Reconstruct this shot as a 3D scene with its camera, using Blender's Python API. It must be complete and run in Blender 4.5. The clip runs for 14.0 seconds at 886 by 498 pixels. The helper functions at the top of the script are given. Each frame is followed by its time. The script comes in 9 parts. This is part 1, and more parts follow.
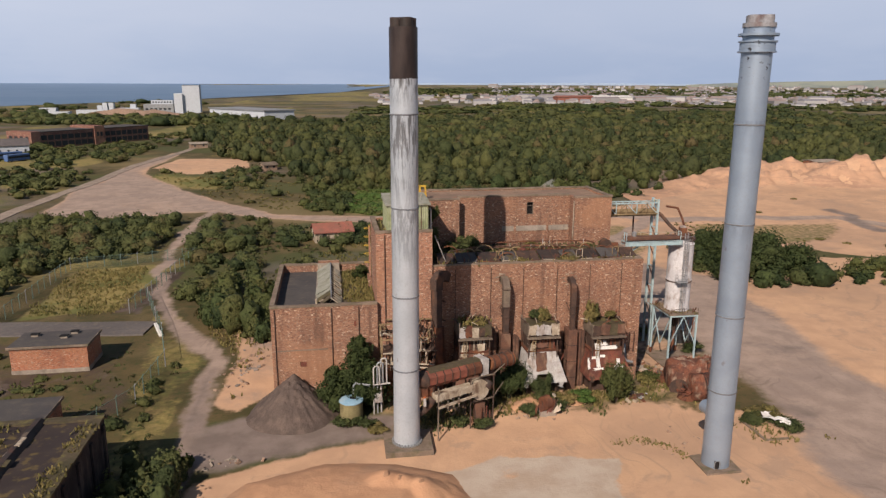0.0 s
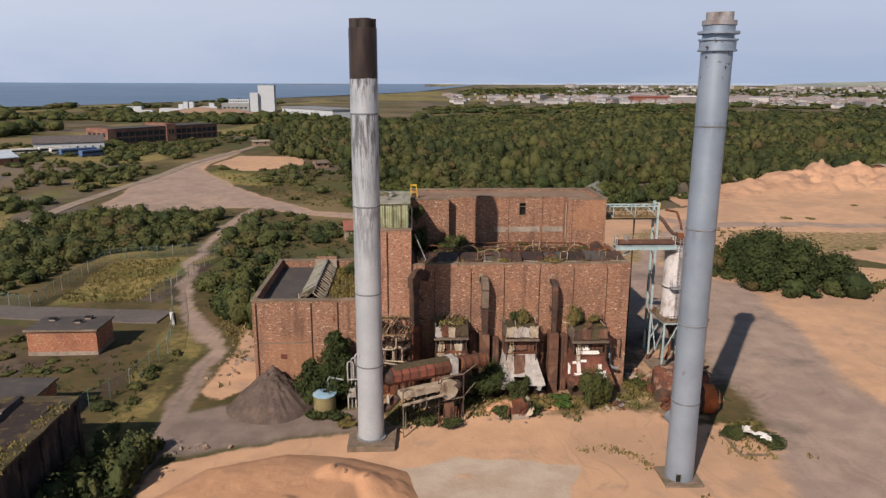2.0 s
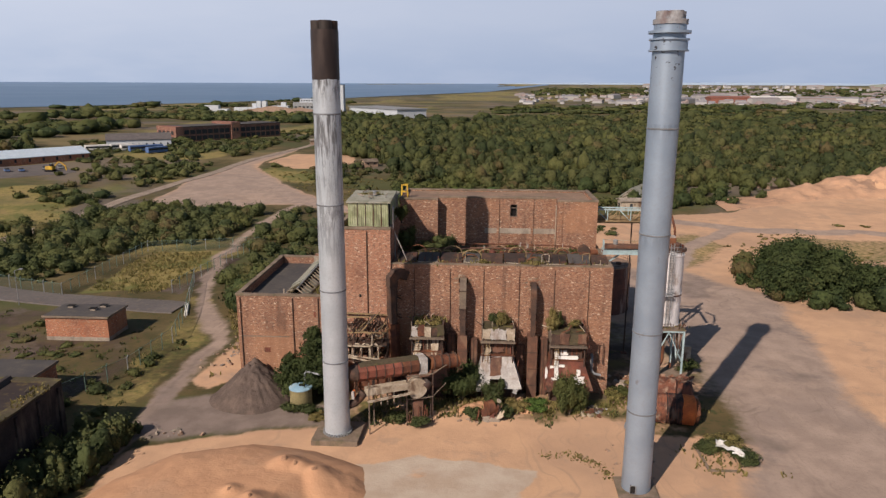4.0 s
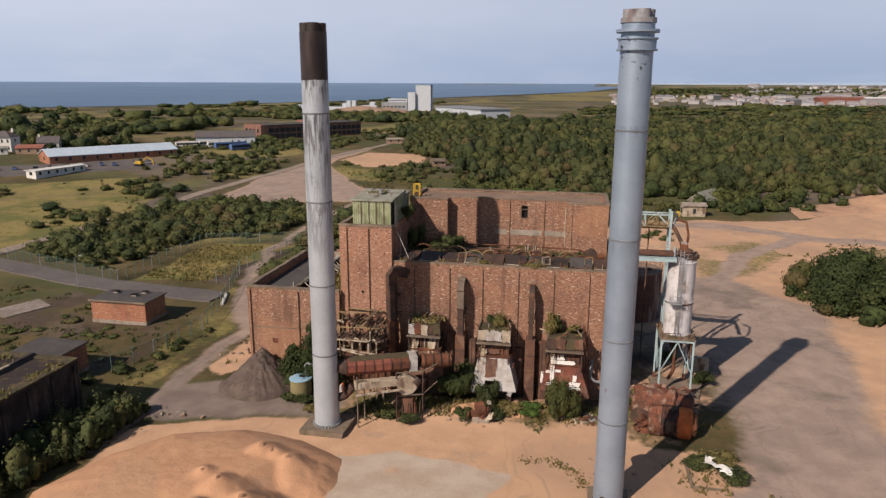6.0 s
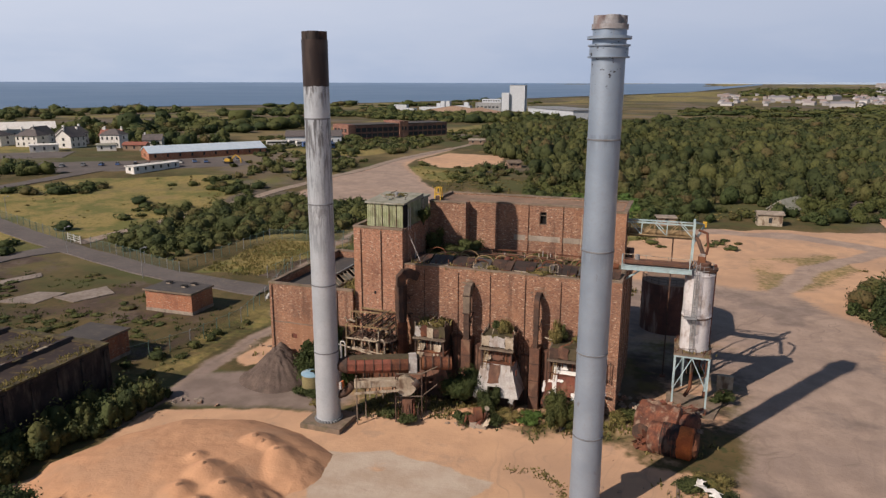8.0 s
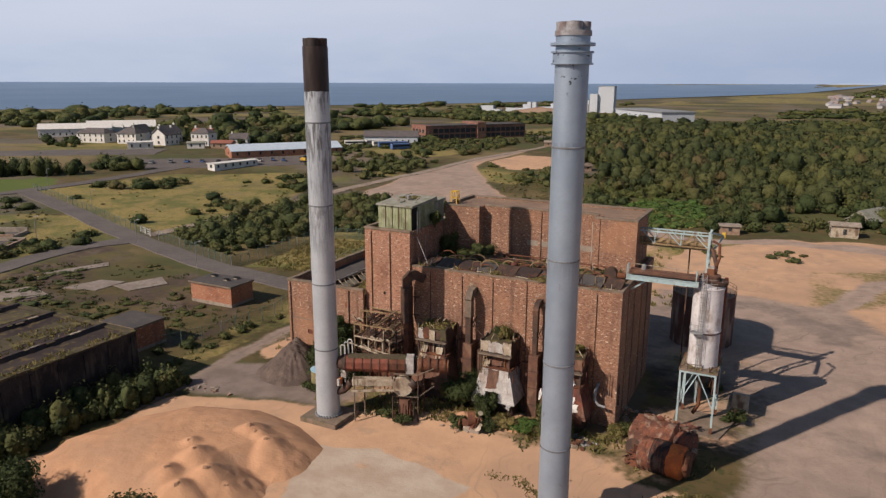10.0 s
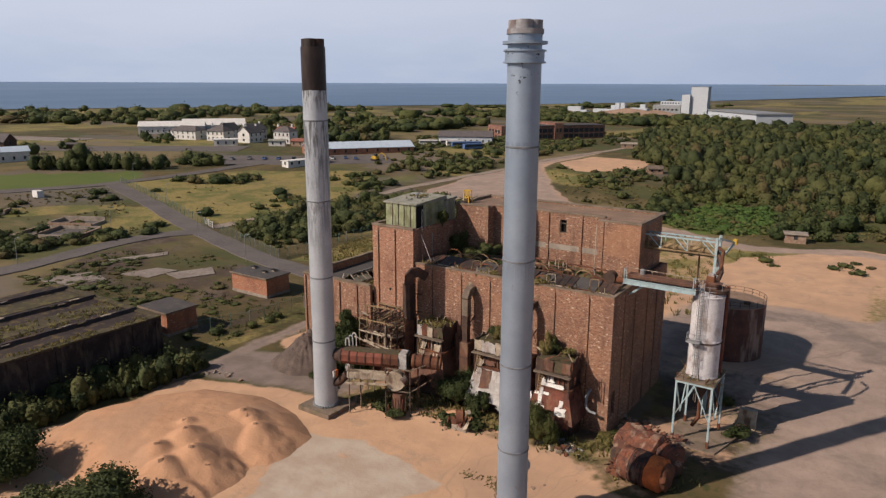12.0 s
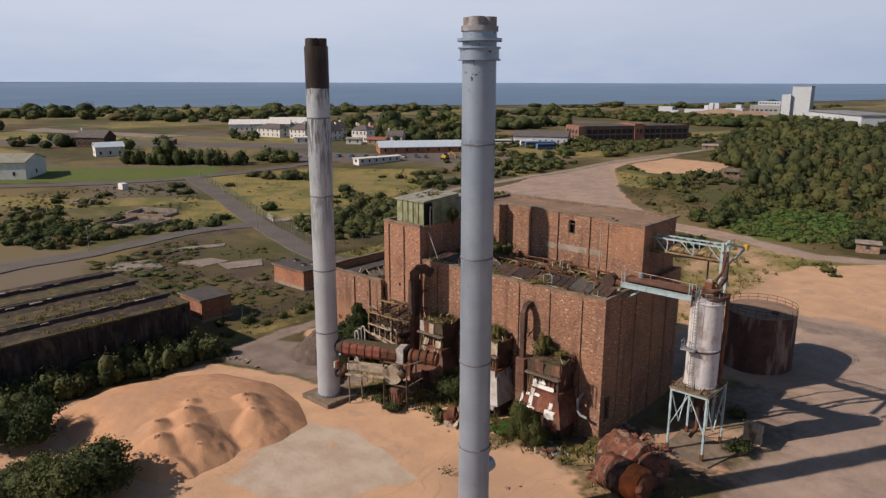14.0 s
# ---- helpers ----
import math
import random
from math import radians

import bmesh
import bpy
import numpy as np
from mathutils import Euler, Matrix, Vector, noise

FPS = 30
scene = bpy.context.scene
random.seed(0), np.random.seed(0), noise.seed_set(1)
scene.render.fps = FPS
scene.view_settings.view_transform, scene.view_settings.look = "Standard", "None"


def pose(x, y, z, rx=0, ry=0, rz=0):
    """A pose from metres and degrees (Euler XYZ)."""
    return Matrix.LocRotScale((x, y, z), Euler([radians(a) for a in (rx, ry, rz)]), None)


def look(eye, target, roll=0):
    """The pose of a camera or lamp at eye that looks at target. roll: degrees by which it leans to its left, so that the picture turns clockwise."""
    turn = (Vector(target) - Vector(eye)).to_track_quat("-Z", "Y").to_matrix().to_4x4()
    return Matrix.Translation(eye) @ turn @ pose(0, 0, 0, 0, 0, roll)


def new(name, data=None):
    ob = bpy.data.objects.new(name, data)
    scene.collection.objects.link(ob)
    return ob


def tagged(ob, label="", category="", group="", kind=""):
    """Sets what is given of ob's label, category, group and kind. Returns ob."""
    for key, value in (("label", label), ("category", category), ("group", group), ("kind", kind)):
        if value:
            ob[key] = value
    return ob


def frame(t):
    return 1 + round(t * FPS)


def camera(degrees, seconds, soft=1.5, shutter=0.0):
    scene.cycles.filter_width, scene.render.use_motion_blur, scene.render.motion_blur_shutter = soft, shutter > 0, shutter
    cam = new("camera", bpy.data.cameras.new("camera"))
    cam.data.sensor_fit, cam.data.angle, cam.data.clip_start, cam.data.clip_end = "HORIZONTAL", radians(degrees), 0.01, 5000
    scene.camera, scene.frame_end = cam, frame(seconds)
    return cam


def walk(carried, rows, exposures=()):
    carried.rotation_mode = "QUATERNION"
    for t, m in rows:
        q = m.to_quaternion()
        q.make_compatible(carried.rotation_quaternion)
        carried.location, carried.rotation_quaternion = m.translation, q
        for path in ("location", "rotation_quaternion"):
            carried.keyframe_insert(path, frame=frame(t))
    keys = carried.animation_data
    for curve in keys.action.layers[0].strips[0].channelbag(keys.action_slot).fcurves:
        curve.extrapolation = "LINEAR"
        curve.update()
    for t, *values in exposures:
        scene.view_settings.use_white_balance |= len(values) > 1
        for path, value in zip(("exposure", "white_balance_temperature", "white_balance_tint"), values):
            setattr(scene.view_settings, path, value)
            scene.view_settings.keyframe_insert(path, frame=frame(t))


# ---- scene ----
cam = camera(64.7, 14.0, soft=1.35)
METRES, EYE, TILT, LEAN, TURN = 79.84, 39.2, 0.0, 0.0, -9.2
ROWS = [
    (0.0, 0.0, 0.0, 0.0, 0.04, -13.25, -0.19),
    (0.5, 0.0342, -0.0009, -0.0003, 1.48, -13.26, -0.2),
    (1.0, 0.0734, -0.0006, -0.0007, 3.13, -13.26, -0.19),
    (1.5, 0.108, 0.0006, -0.0003, 4.57, -13.27, -0.21),
    (2.0, 0.1476, 0.0034, 0.0007, 6.26, -13.29, -0.21),
    (2.5, 0.1819, 0.0064, 0.0015, 7.71, -13.3, -0.19),
    (3.0, 0.2204, 0.011, 0.0022, 9.34, -13.31, -0.21),
    (5.5, 0.3959, 0.0464, 0.0026, 17.66, -13.35, -0.21),
    (6.0, 0.4319, 0.0573, 0.0034, 19.99, -13.35, -0.22),
    (6.5, 0.463, 0.068, 0.0048, 21.92, -13.35, -0.2),
    (7.0, 0.4981, 0.0814, 0.0066, 24.13, -13.36, -0.2),
    (7.5, 0.5287, 0.0943, 0.0089, 26.04, -13.38, -0.16),
    (8.0, 0.5631, 0.1098, 0.0121, 28.21, -13.39, -0.15),
    (10.5, 0.712, 0.1963, 0.0192, 37.71, -13.37, -0.19),
    (11.0, 0.7424, 0.2179, 0.0185, 39.65, -13.37, -0.21),
    (11.5, 0.7687, 0.2377, 0.0179, 41.39, -13.37, -0.21),
    (12.0, 0.7982, 0.2617, 0.0177, 43.4, -13.36, -0.19),
    (12.5, 0.8233, 0.2832, 0.0173, 45.17, -13.37, -0.18),
    (13.0, 0.8495, 0.3075, 0.0167, 47.1, -13.38, -0.17),
    (13.5, 0.8746, 0.3327, 0.0161, 49.03, -13.39, -0.15),
    (14.0, 0.8989, 0.3587, 0.0158, 50.95, -13.4, -0.11),
]
walk(cam, [(t, pose(0, 0, EYE, TILT, LEAN, TURN) @ pose(METRES * x, METRES * y, METRES * z, 90 + pitch, roll, yaw)) for t, x, y, z, yaw, pitch, roll in ROWS],
     exposures=[(0.0, 0.21, 6500, 16), (14.0, 0.09, 6500, 16)])

# ---- light ----
SUN_FROM = Vector((-31.7, -50.8, 45.4)).normalized()
sun = new("sun", bpy.data.lights.new("sun", "SUN"))
sun.data.energy, sun.data.angle, sun.data.color = 4.6, radians(0.6), (1.0, 0.87, 0.71)
sun.matrix_world = look(SUN_FROM * 300, (0, 0, 0))
world = bpy.data.worlds.new("sky")
scene.world = world
world.use_nodes = True
wn = world.node_tree
sky = wn.nodes.new("ShaderNodeTexSky")
sky.sky_type, sky.sun_disc = "NISHITA", False
sky.sun_elevation = math.asin(SUN_FROM.z)
sky.sun_rotation = math.atan2(SUN_FROM.x, SUN_FROM.y)
sky.air_density, sky.dust_density, sky.ozone_density, sky.altitude = 1.15, 0.5, 4.0, 0
veil = wn.nodes.new("ShaderNodeMix")
veil.data_type, veil.blend_type = "RGBA", "MULTIPLY"
veil.inputs[0].default_value = 1.0
veil.inputs[7].default_value = (1.0, 0.9, 0.77, 1)
wn.links.new(sky.outputs[0], veil.inputs[6])
wn.links.new(veil.outputs[2], wn.nodes["Background"].inputs[0])
wn.nodes["Background"].inputs[1].default_value = 0.073


# ---- materials ----
class Nodes:
    def __init__(self, name):
        self.m = bpy.data.materials.new(name)
        self.m.use_nodes = True
        self.t = self.m.node_tree
        self.b = self.t.nodes["Principled BSDF"]
        self.b.inputs["Specular IOR Level"].default_value = 0.25
        self.pos = self.add("ShaderNodeNewGeometry").outputs["Position"]

    def add(self, kind, **props):
        n = self.t.nodes.new(kind)
        for k, v in props.items():
            setattr(n, k, v)
        return n

    def put(self, sock, value):
        if isinstance(value, bpy.types.NodeSocket):
            self.t.links.new(value, sock)
        elif isinstance(value, (tuple, list)) and sock.type == "RGBA":
            sock.default_value = (*value[:3], 1)
        else:
            sock.default_value = value

    def noise(self, scale, detail=4.0, vec=None, stretch=None, rough=0.55):
        v = self.pos if vec is None else vec
        if stretch:
            mp = self.add("ShaderNodeVectorMath", operation="MULTIPLY")
            self.put(mp.inputs[0], v)
            mp.inputs[1].default_value = stretch
            v = mp.outputs[0]
        n = self.add("ShaderNodeTexNoise")
        self.put(n.inputs["Vector"], v)
        n.inputs["Scale"].default_value, n.inputs["Detail"].default_value = scale, detail
        n.inputs["Roughness"].default_value = rough
        return n.outputs["Fac"]

    def ramp(self, fac, lo, hi, a=0.0, b=1.0):
        r = self.add("ShaderNodeMapRange", interpolation_type="SMOOTHSTEP")
        self.put(r.inputs[0], fac)
        for i, v in enumerate((lo, hi, a, b)):
            r.inputs[i + 1].default_value = v
        return r.outputs[0]

    def mix(self, fac, a, b, blend="MIX"):
        n = self.add("ShaderNodeMix", data_type="RGBA", blend_type=blend)
        self.put(n.inputs[0], fac), self.put(n.inputs[6], a), self.put(n.inputs[7], b)
        return n.outputs[2]

    def math(self, op, a, b=0.0):
        n = self.add("ShaderNodeMath", operation=op)
        self.put(n.inputs[0], a), self.put(n.inputs[1], b)
        return n.outputs[0]

    def bump(self, height, strength, dist=0.05):
        n = self.add("ShaderNodeBump")
        n.inputs["Strength"].default_value, n.inputs["Distance"].default_value = strength, dist
        self.put(n.inputs["Height"], height)
        self.put(self.b.inputs["Normal"], n.outputs[0])

    def done(self, colour, rough=0.85, metal=0.0):
        self.put(self.b.inputs["Base Color"], colour)
        self.put(self.b.inputs["Roughness"], rough)
        self.put(self.b.inputs["Metallic"], metal)
        return self.m


def worn(name, a, b, stain, scale=0.6, fine=6.0, rough=0.85, metal=0.0, streak=0.5, amount=0.5, bump=0.25, vary=0.0, dist=0.04):
    """A weathered surface: two tones at two scales, and stains that run down it."""
    n = Nodes(name)
    c = n.mix(n.ramp(n.noise(scale, 5), 0.35, 0.65), a, b)
    f = n.noise(fine, 4)
    c = n.mix(n.ramp(f, 0.3, 0.75, 0.0, 0.5), c, [v * 0.6 for v in b])
    s = n.noise(0.9, 5, stretch=(1.0, 1.0, 1.0 - streak * 0.9))
    c = n.mix(n.ramp(s, 0.5, 0.68, 0.0, amount), c, stain)
    if vary:
        g = n.add("ShaderNodeObjectInfo").outputs["Random"]
        c = n.mix(n.ramp(g, 0, 1, 0, vary), c, [v * 0.55 for v in a])
    n.bump(f, bump, dist)
    return n.done(c, rough, metal)


def brickwork(name, a, b, mortar, stain):
    n = Nodes(name)
    sep = n.add("ShaderNodeSeparateXYZ")
    n.put(sep.inputs[0], n.pos)
    u = n.math("ADD", sep.outputs[0], sep.outputs[1])
    com = n.add("ShaderNodeCombineXYZ")
    n.put(com.inputs[0], u), n.put(com.inputs[1], sep.outputs[2])
    br = n.add("ShaderNodeTexBrick")
    n.put(br.inputs["Vector"], com.outputs[0])
    for k, v in (("Color1", a), ("Color2", b), ("Mortar", mortar)):
        n.put(br.inputs[k], v)
    for k, v in (("Scale", 1.0), ("Mortar Size", 0.009), ("Bias", 0.0), ("Brick Width", 0.235), ("Row Height", 0.078)):
        br.inputs[k].default_value = v
    c = br.outputs[0]
    c = n.mix(n.ramp(n.noise(0.22, 5), 0.4, 0.7, 0, 0.4), c, [v * 0.66 for v in a])
    pale = n.noise(3.6, 5, vec=com.outputs[0], stretch=(1.0, 1.7, 1), rough=0.75)
    c = n.mix(n.ramp(pale, 0.54, 0.61, 0, 0.6), c, (0.44, 0.27, 0.175))
    lime = n.noise(1.7, 5, vec=com.outputs[0], stretch=(1.0, 2.0, 1), rough=0.8)
    c = n.mix(n.ramp(lime, 0.575, 0.61, 0, 0.85), c, (0.62, 0.5, 0.38))
    sooty = n.noise(3.4, 4, vec=com.outputs[0], stretch=(0.8, 1.8, 3), rough=0.7)
    c = n.mix(n.ramp(sooty, 0.52, 0.62, 0, 0.7), c, (0.075, 0.042, 0.034))
    run = n.noise(0.55, 6, stretch=(1.4, 1.4, 0.14))
    c = n.mix(n.ramp(run, 0.52, 0.72, 0, 0.6), c, stain)
    patch = n.noise(0.12, 4)
    c = n.mix(n.ramp(patch, 0.52, 0.66, 0, 0.5), c, (0.36, 0.185, 0.105))
    c = n.mix(n.ramp(n.noise(0.17, 6, rough=0.65), 0.49, 0.68, 0, 0.5), c, (0.12, 0.066, 0.052))
    n.bump(br.outputs[1], 0.35, -0.02)
    return n.done(c, 0.9)


BRICK = brickwork("red_brick", (0.35, 0.168, 0.1), (0.15, 0.073, 0.053), (0.27, 0.19, 0.14), (0.1, 0.056, 0.042))
TOWER_BRICK = brickwork("orange_red_brick", (0.42, 0.19, 0.115), (0.22, 0.1, 0.07), (0.34, 0.24, 0.18), (0.13, 0.075, 0.055))
HUT_BRICK = brickwork("orange_brick", (0.42, 0.15, 0.075), (0.34, 0.115, 0.06), (0.3, 0.2, 0.15), (0.2, 0.1, 0.07))
WORKS_BRICK = brickwork("dark_red_brick", (0.25, 0.1, 0.075), (0.19, 0.08, 0.065), (0.2, 0.14, 0.11), (0.1, 0.06, 0.05))
CONCRETE = worn("weathered_concrete", (0.36, 0.31, 0.26), (0.26, 0.22, 0.18), (0.12, 0.1, 0.08))
COPING = worn("coping_concrete", (0.25, 0.19, 0.145), (0.17, 0.13, 0.1), (0.1, 0.09, 0.05), amount=0.7)
FELT = worn("roofing_felt", (0.062, 0.058, 0.062), (0.085, 0.078, 0.075), (0.14, 0.12, 0.09), streak=0.0, scale=0.3, amount=0.35)
MOSSY = worn("mossy_roof", (0.095, 0.074, 0.048), (0.065, 0.056, 0.032), (0.16, 0.14, 0.045), streak=0.0, scale=0.4, fine=3, amount=0.6)
SANDROOF = worn("sandy_roof", (0.3, 0.2, 0.14), (0.22, 0.15, 0.11), (0.12, 0.1, 0.07), streak=0.0, scale=0.25, amount=0.5)
SHED_ROOF = worn("dark_mossed_roof", (0.034, 0.026, 0.027), (0.055, 0.042, 0.037), (0.15, 0.11, 0.04), streak=0.0, scale=0.25, fine=2, amount=0.7)
RUST = worn("rust", (0.17, 0.065, 0.035), (0.09, 0.042, 0.03), (0.3, 0.13, 0.06), scale=0.9, amount=0.5, bump=0.5, vary=0.5)
RED_RUST = worn("red_rust_cladding", (0.2, 0.066, 0.042), (0.105, 0.043, 0.033), (0.24, 0.15, 0.1), scale=0.9, amount=0.5, bump=0.4)
RISER = worn("brown_red_casing", (0.16, 0.078, 0.052), (0.1, 0.056, 0.042), (0.24, 0.15, 0.1), scale=0.8, amount=0.55)
FENCE_GREEN = worn("green_fence_paint", (0.13, 0.2, 0.17), (0.09, 0.14, 0.12), (0.2, 0.22, 0.19), amount=0.4)
BROWN = worn("brown_rusted_steel", (0.09, 0.055, 0.042), (0.055, 0.038, 0.032), (0.17, 0.08, 0.045), scale=0.9, amount=0.5)
ORANGE = worn("orange_rust", (0.62, 0.17, 0.045), (0.42, 0.11, 0.035), (0.12, 0.05, 0.03), amount=0.45)
SCRAP = worn("burnt_rust_plate", (0.22, 0.075, 0.042), (0.11, 0.05, 0.036), (0.028, 0.026, 0.026), scale=0.7, streak=0.2, amount=0.9, bump=0.6)
TAR = worn("black_tar", (0.03, 0.026, 0.025), (0.055, 0.04, 0.035), (0.13, 0.055, 0.035), rough=0.6, amount=0.5)
CREAM = worn("flaking_cream_paint", (0.46, 0.4, 0.32), (0.33, 0.27, 0.2), (0.12, 0.075, 0.05), amount=0.9, scale=1.2)
WHITE = worn("dirty_white_paint", (0.48, 0.465, 0.45), (0.36, 0.34, 0.325), (0.19, 0.125, 0.09), amount=0.65, scale=1.2)
CLEANWHITE = worn("white_render", (0.72, 0.71, 0.69), (0.64, 0.63, 0.6), (0.42, 0.4, 0.37), amount=0.4)
OCHRE = worn("ochre_steel", (0.33, 0.24, 0.13), (0.2, 0.14, 0.08), (0.1, 0.06, 0.035), amount=0.6)
YELLOW = worn("yellow_paint", (0.6, 0.4, 0.05), (0.5, 0.3, 0.05), (0.25, 0.14, 0.05), amount=0.5)
TURQUOISE = worn("pale_turquoise_paint", (0.4, 0.51, 0.53), (0.32, 0.43, 0.46), (0.16, 0.12, 0.09), amount=0.55)
BLUE = worn("blue_paint", (0.2, 0.36, 0.5), (0.28, 0.44, 0.55), (0.4, 0.45, 0.45), amount=0.4)
GREEN_SHEET = worn("algae_green_sheeting", (0.34, 0.36, 0.24), (0.24, 0.27, 0.15), (0.13, 0.13, 0.08), amount=0.7, scale=1.0)
ROOF_SHEET = worn("grey_sheet_roof", (0.32, 0.32, 0.28), (0.25, 0.25, 0.2), (0.14, 0.14, 0.09), streak=0.0, amount=0.6)
GALV = worn("galvanised_steel", (0.33, 0.35, 0.37), (0.26, 0.27, 0.28), (0.17, 0.13, 0.1), rough=0.6, metal=0.3, amount=0.4)
TANK_PAINT = worn("silver_tank_paint", (0.62, 0.61, 0.62), (0.54, 0.53, 0.55), (0.2, 0.13, 0.09), rough=0.6, amount=0.6, scale=0.9, bump=0.1)
TANK_RUST = worn("rusted_tank_plate", (0.14, 0.062, 0.046), (0.085, 0.045, 0.038), (0.3, 0.22, 0.18), streak=0.9, amount=0.75, scale=0.5)
TIMBER = worn("grey_timber", (0.2, 0.16, 0.12), (0.13, 0.1, 0.08), (0.07, 0.055, 0.045), amount=0.5)
RUBBLE = worn("broken_masonry", (0.36, 0.27, 0.2), (0.27, 0.17, 0.12), (0.15, 0.1, 0.08), amount=0.5, scale=1.6, vary=0.4)
ASPHALT = worn("old_asphalt", (0.105, 0.094, 0.092), (0.135, 0.12, 0.115), (0.18, 0.145, 0.115), streak=0.0, scale=0.12, fine=2.0, amount=0.4, rough=0.92)
PAD = worn("pale_concrete_pad", (0.29, 0.25, 0.22), (0.22, 0.185, 0.16), (0.16, 0.12, 0.08), streak=0.0, scale=0.2, fine=1.5, amount=0.6)
LANE = worn("pale_packed_gravel", (0.33, 0.27, 0.22), (0.25, 0.2, 0.165), (0.19, 0.14, 0.1), streak=0.0, scale=0.3, fine=2.0, amount=0.5, rough=0.95)
GREY_HEAP = worn("grey_brown_gravel", (0.118, 0.088, 0.074), (0.088, 0.066, 0.057), (0.165, 0.122, 0.098), streak=0.3, scale=0.5, fine=5, amount=0.5, bump=0.6, dist=0.08)
# Near-black stands in for the shade inside openings; also tyres, lids and cars.
DARK = worn("void_and_tyre_black", (0.012, 0.011, 0.011), (0.018, 0.016, 0.016), (0.008, 0.008, 0.008))
BARK = worn("bark", (0.11, 0.085, 0.06), (0.07, 0.055, 0.04), (0.05, 0.05, 0.03))
SLATE = worn("slate_roof", (0.1, 0.09, 0.092), (0.135, 0.12, 0.118), (0.075, 0.07, 0.07), streak=0.0)
# White cladding with blue-grey distance haze mixed into its colour.
WORKS_WHITE = worn("hazed_white_cladding", (0.5, 0.54, 0.59), (0.45, 0.49, 0.54), (0.36, 0.38, 0.41), amount=0.4)
BLUE_SHED = worn("pale_blue_roofing", (0.42, 0.52, 0.62), (0.5, 0.58, 0.66), (0.35, 0.4, 0.45), streak=0.0, amount=0.4)
BLUE_DOOR = worn("blue_cladding", (0.07, 0.13, 0.3), (0.09, 0.16, 0.33), (0.15, 0.2, 0.3))
RED_ROOF = worn("red_roofing", (0.3, 0.11, 0.08), (0.24, 0.1, 0.075), (0.14, 0.1, 0.07), streak=0.0)
FLUE_GREY = worn("rust_stained_flue_steel", (0.3, 0.31, 0.33), (0.22, 0.21, 0.22), (0.12, 0.06, 0.05), scale=1.2, amount=0.55)


def window_glass():
    n = Nodes("dark_window_glass")
    c = n.mix(n.noise(0.5, 2), (0.02, 0.025, 0.03), (0.05, 0.055, 0.06))
    return n.done(c, 0.12)


GLASS = window_glass()


def chimney_paint(name, soot_from, soot, ring_z, tone, tone2, metal):
    """Aluminium paint with dark runs below each flange, and a band of soot from soot_from upward."""
    n = Nodes(name)
    c = n.mix(n.ramp(n.noise(0.25, 4), 0.35, 0.65), tone, tone2)
    c = n.mix(n.ramp(n.noise(5.0, 4), 0.45, 0.8, 0, 0.35), c, (0.27, 0.28, 0.3))
    z = n.add("ShaderNodeSeparateXYZ")
    n.put(z.inputs[0], n.pos)
    z = z.outputs[2]
    run = n.noise(1.7, 6, stretch=(1.6, 1.6, 0.2), rough=0.7)
    for top, reach, amount in ring_z:
        near = n.math("MULTIPLY", n.ramp(z, top - reach, top, 0, 1), n.math("LESS_THAN", z, top))
        c = n.mix(n.math("MULTIPLY", near, n.ramp(run, 0.43, 0.58, 0, amount)), c, (0.055, 0.05, 0.05))
    c = n.mix(n.ramp(n.noise(1.1, 6, stretch=(1, 1, 0.5)), 0.68, 0.74, 0, 0.45), c, (0.16, 0.11, 0.09))
    if soot:
        edge = n.math("ADD", z, n.math("MULTIPLY", n.noise(1.5, 3), 0.25))
        tone = n.mix(n.ramp(n.noise(1.0, 5, stretch=(1, 1, 0.3)), 0.35, 0.65), (0.034, 0.026, 0.025), (0.06, 0.045, 0.041))
        c = n.mix(n.math("GREATER_THAN", edge, soot_from), c, tone)
    else:
        flake = n.noise(2.2, 3)
        high = n.ramp(z, 39.3, 40.4, 0, 1)
        side = n.add("ShaderNodeSeparateXYZ")
        n.put(side.inputs[0], n.pos)
        c = n.mix(n.math("MULTIPLY", high, n.ramp(flake, 0.64, 0.67, 0, 1)), c, (0.05, 0.05, 0.055))
    n.bump(n.noise(1.5, 3), 0.05)
    return n.done(c, 0.42, metal)


STACK_SOOT = chimney_paint("sooty_stack_paint", 39.85, True, ((36.3, 14, 0.8), (39.9, 3.6, 0.9), (26.9, 9, 0.5)), (0.47, 0.51, 0.555), (0.4, 0.44, 0.485), 0.3)
STACK_PLAIN = chimney_paint("plain_stack_paint", 60, False, ((36.0, 2, 0.2), (26.0, 2, 0.2)), (0.3, 0.37, 0.46), (0.25, 0.315, 0.4), 0.45)


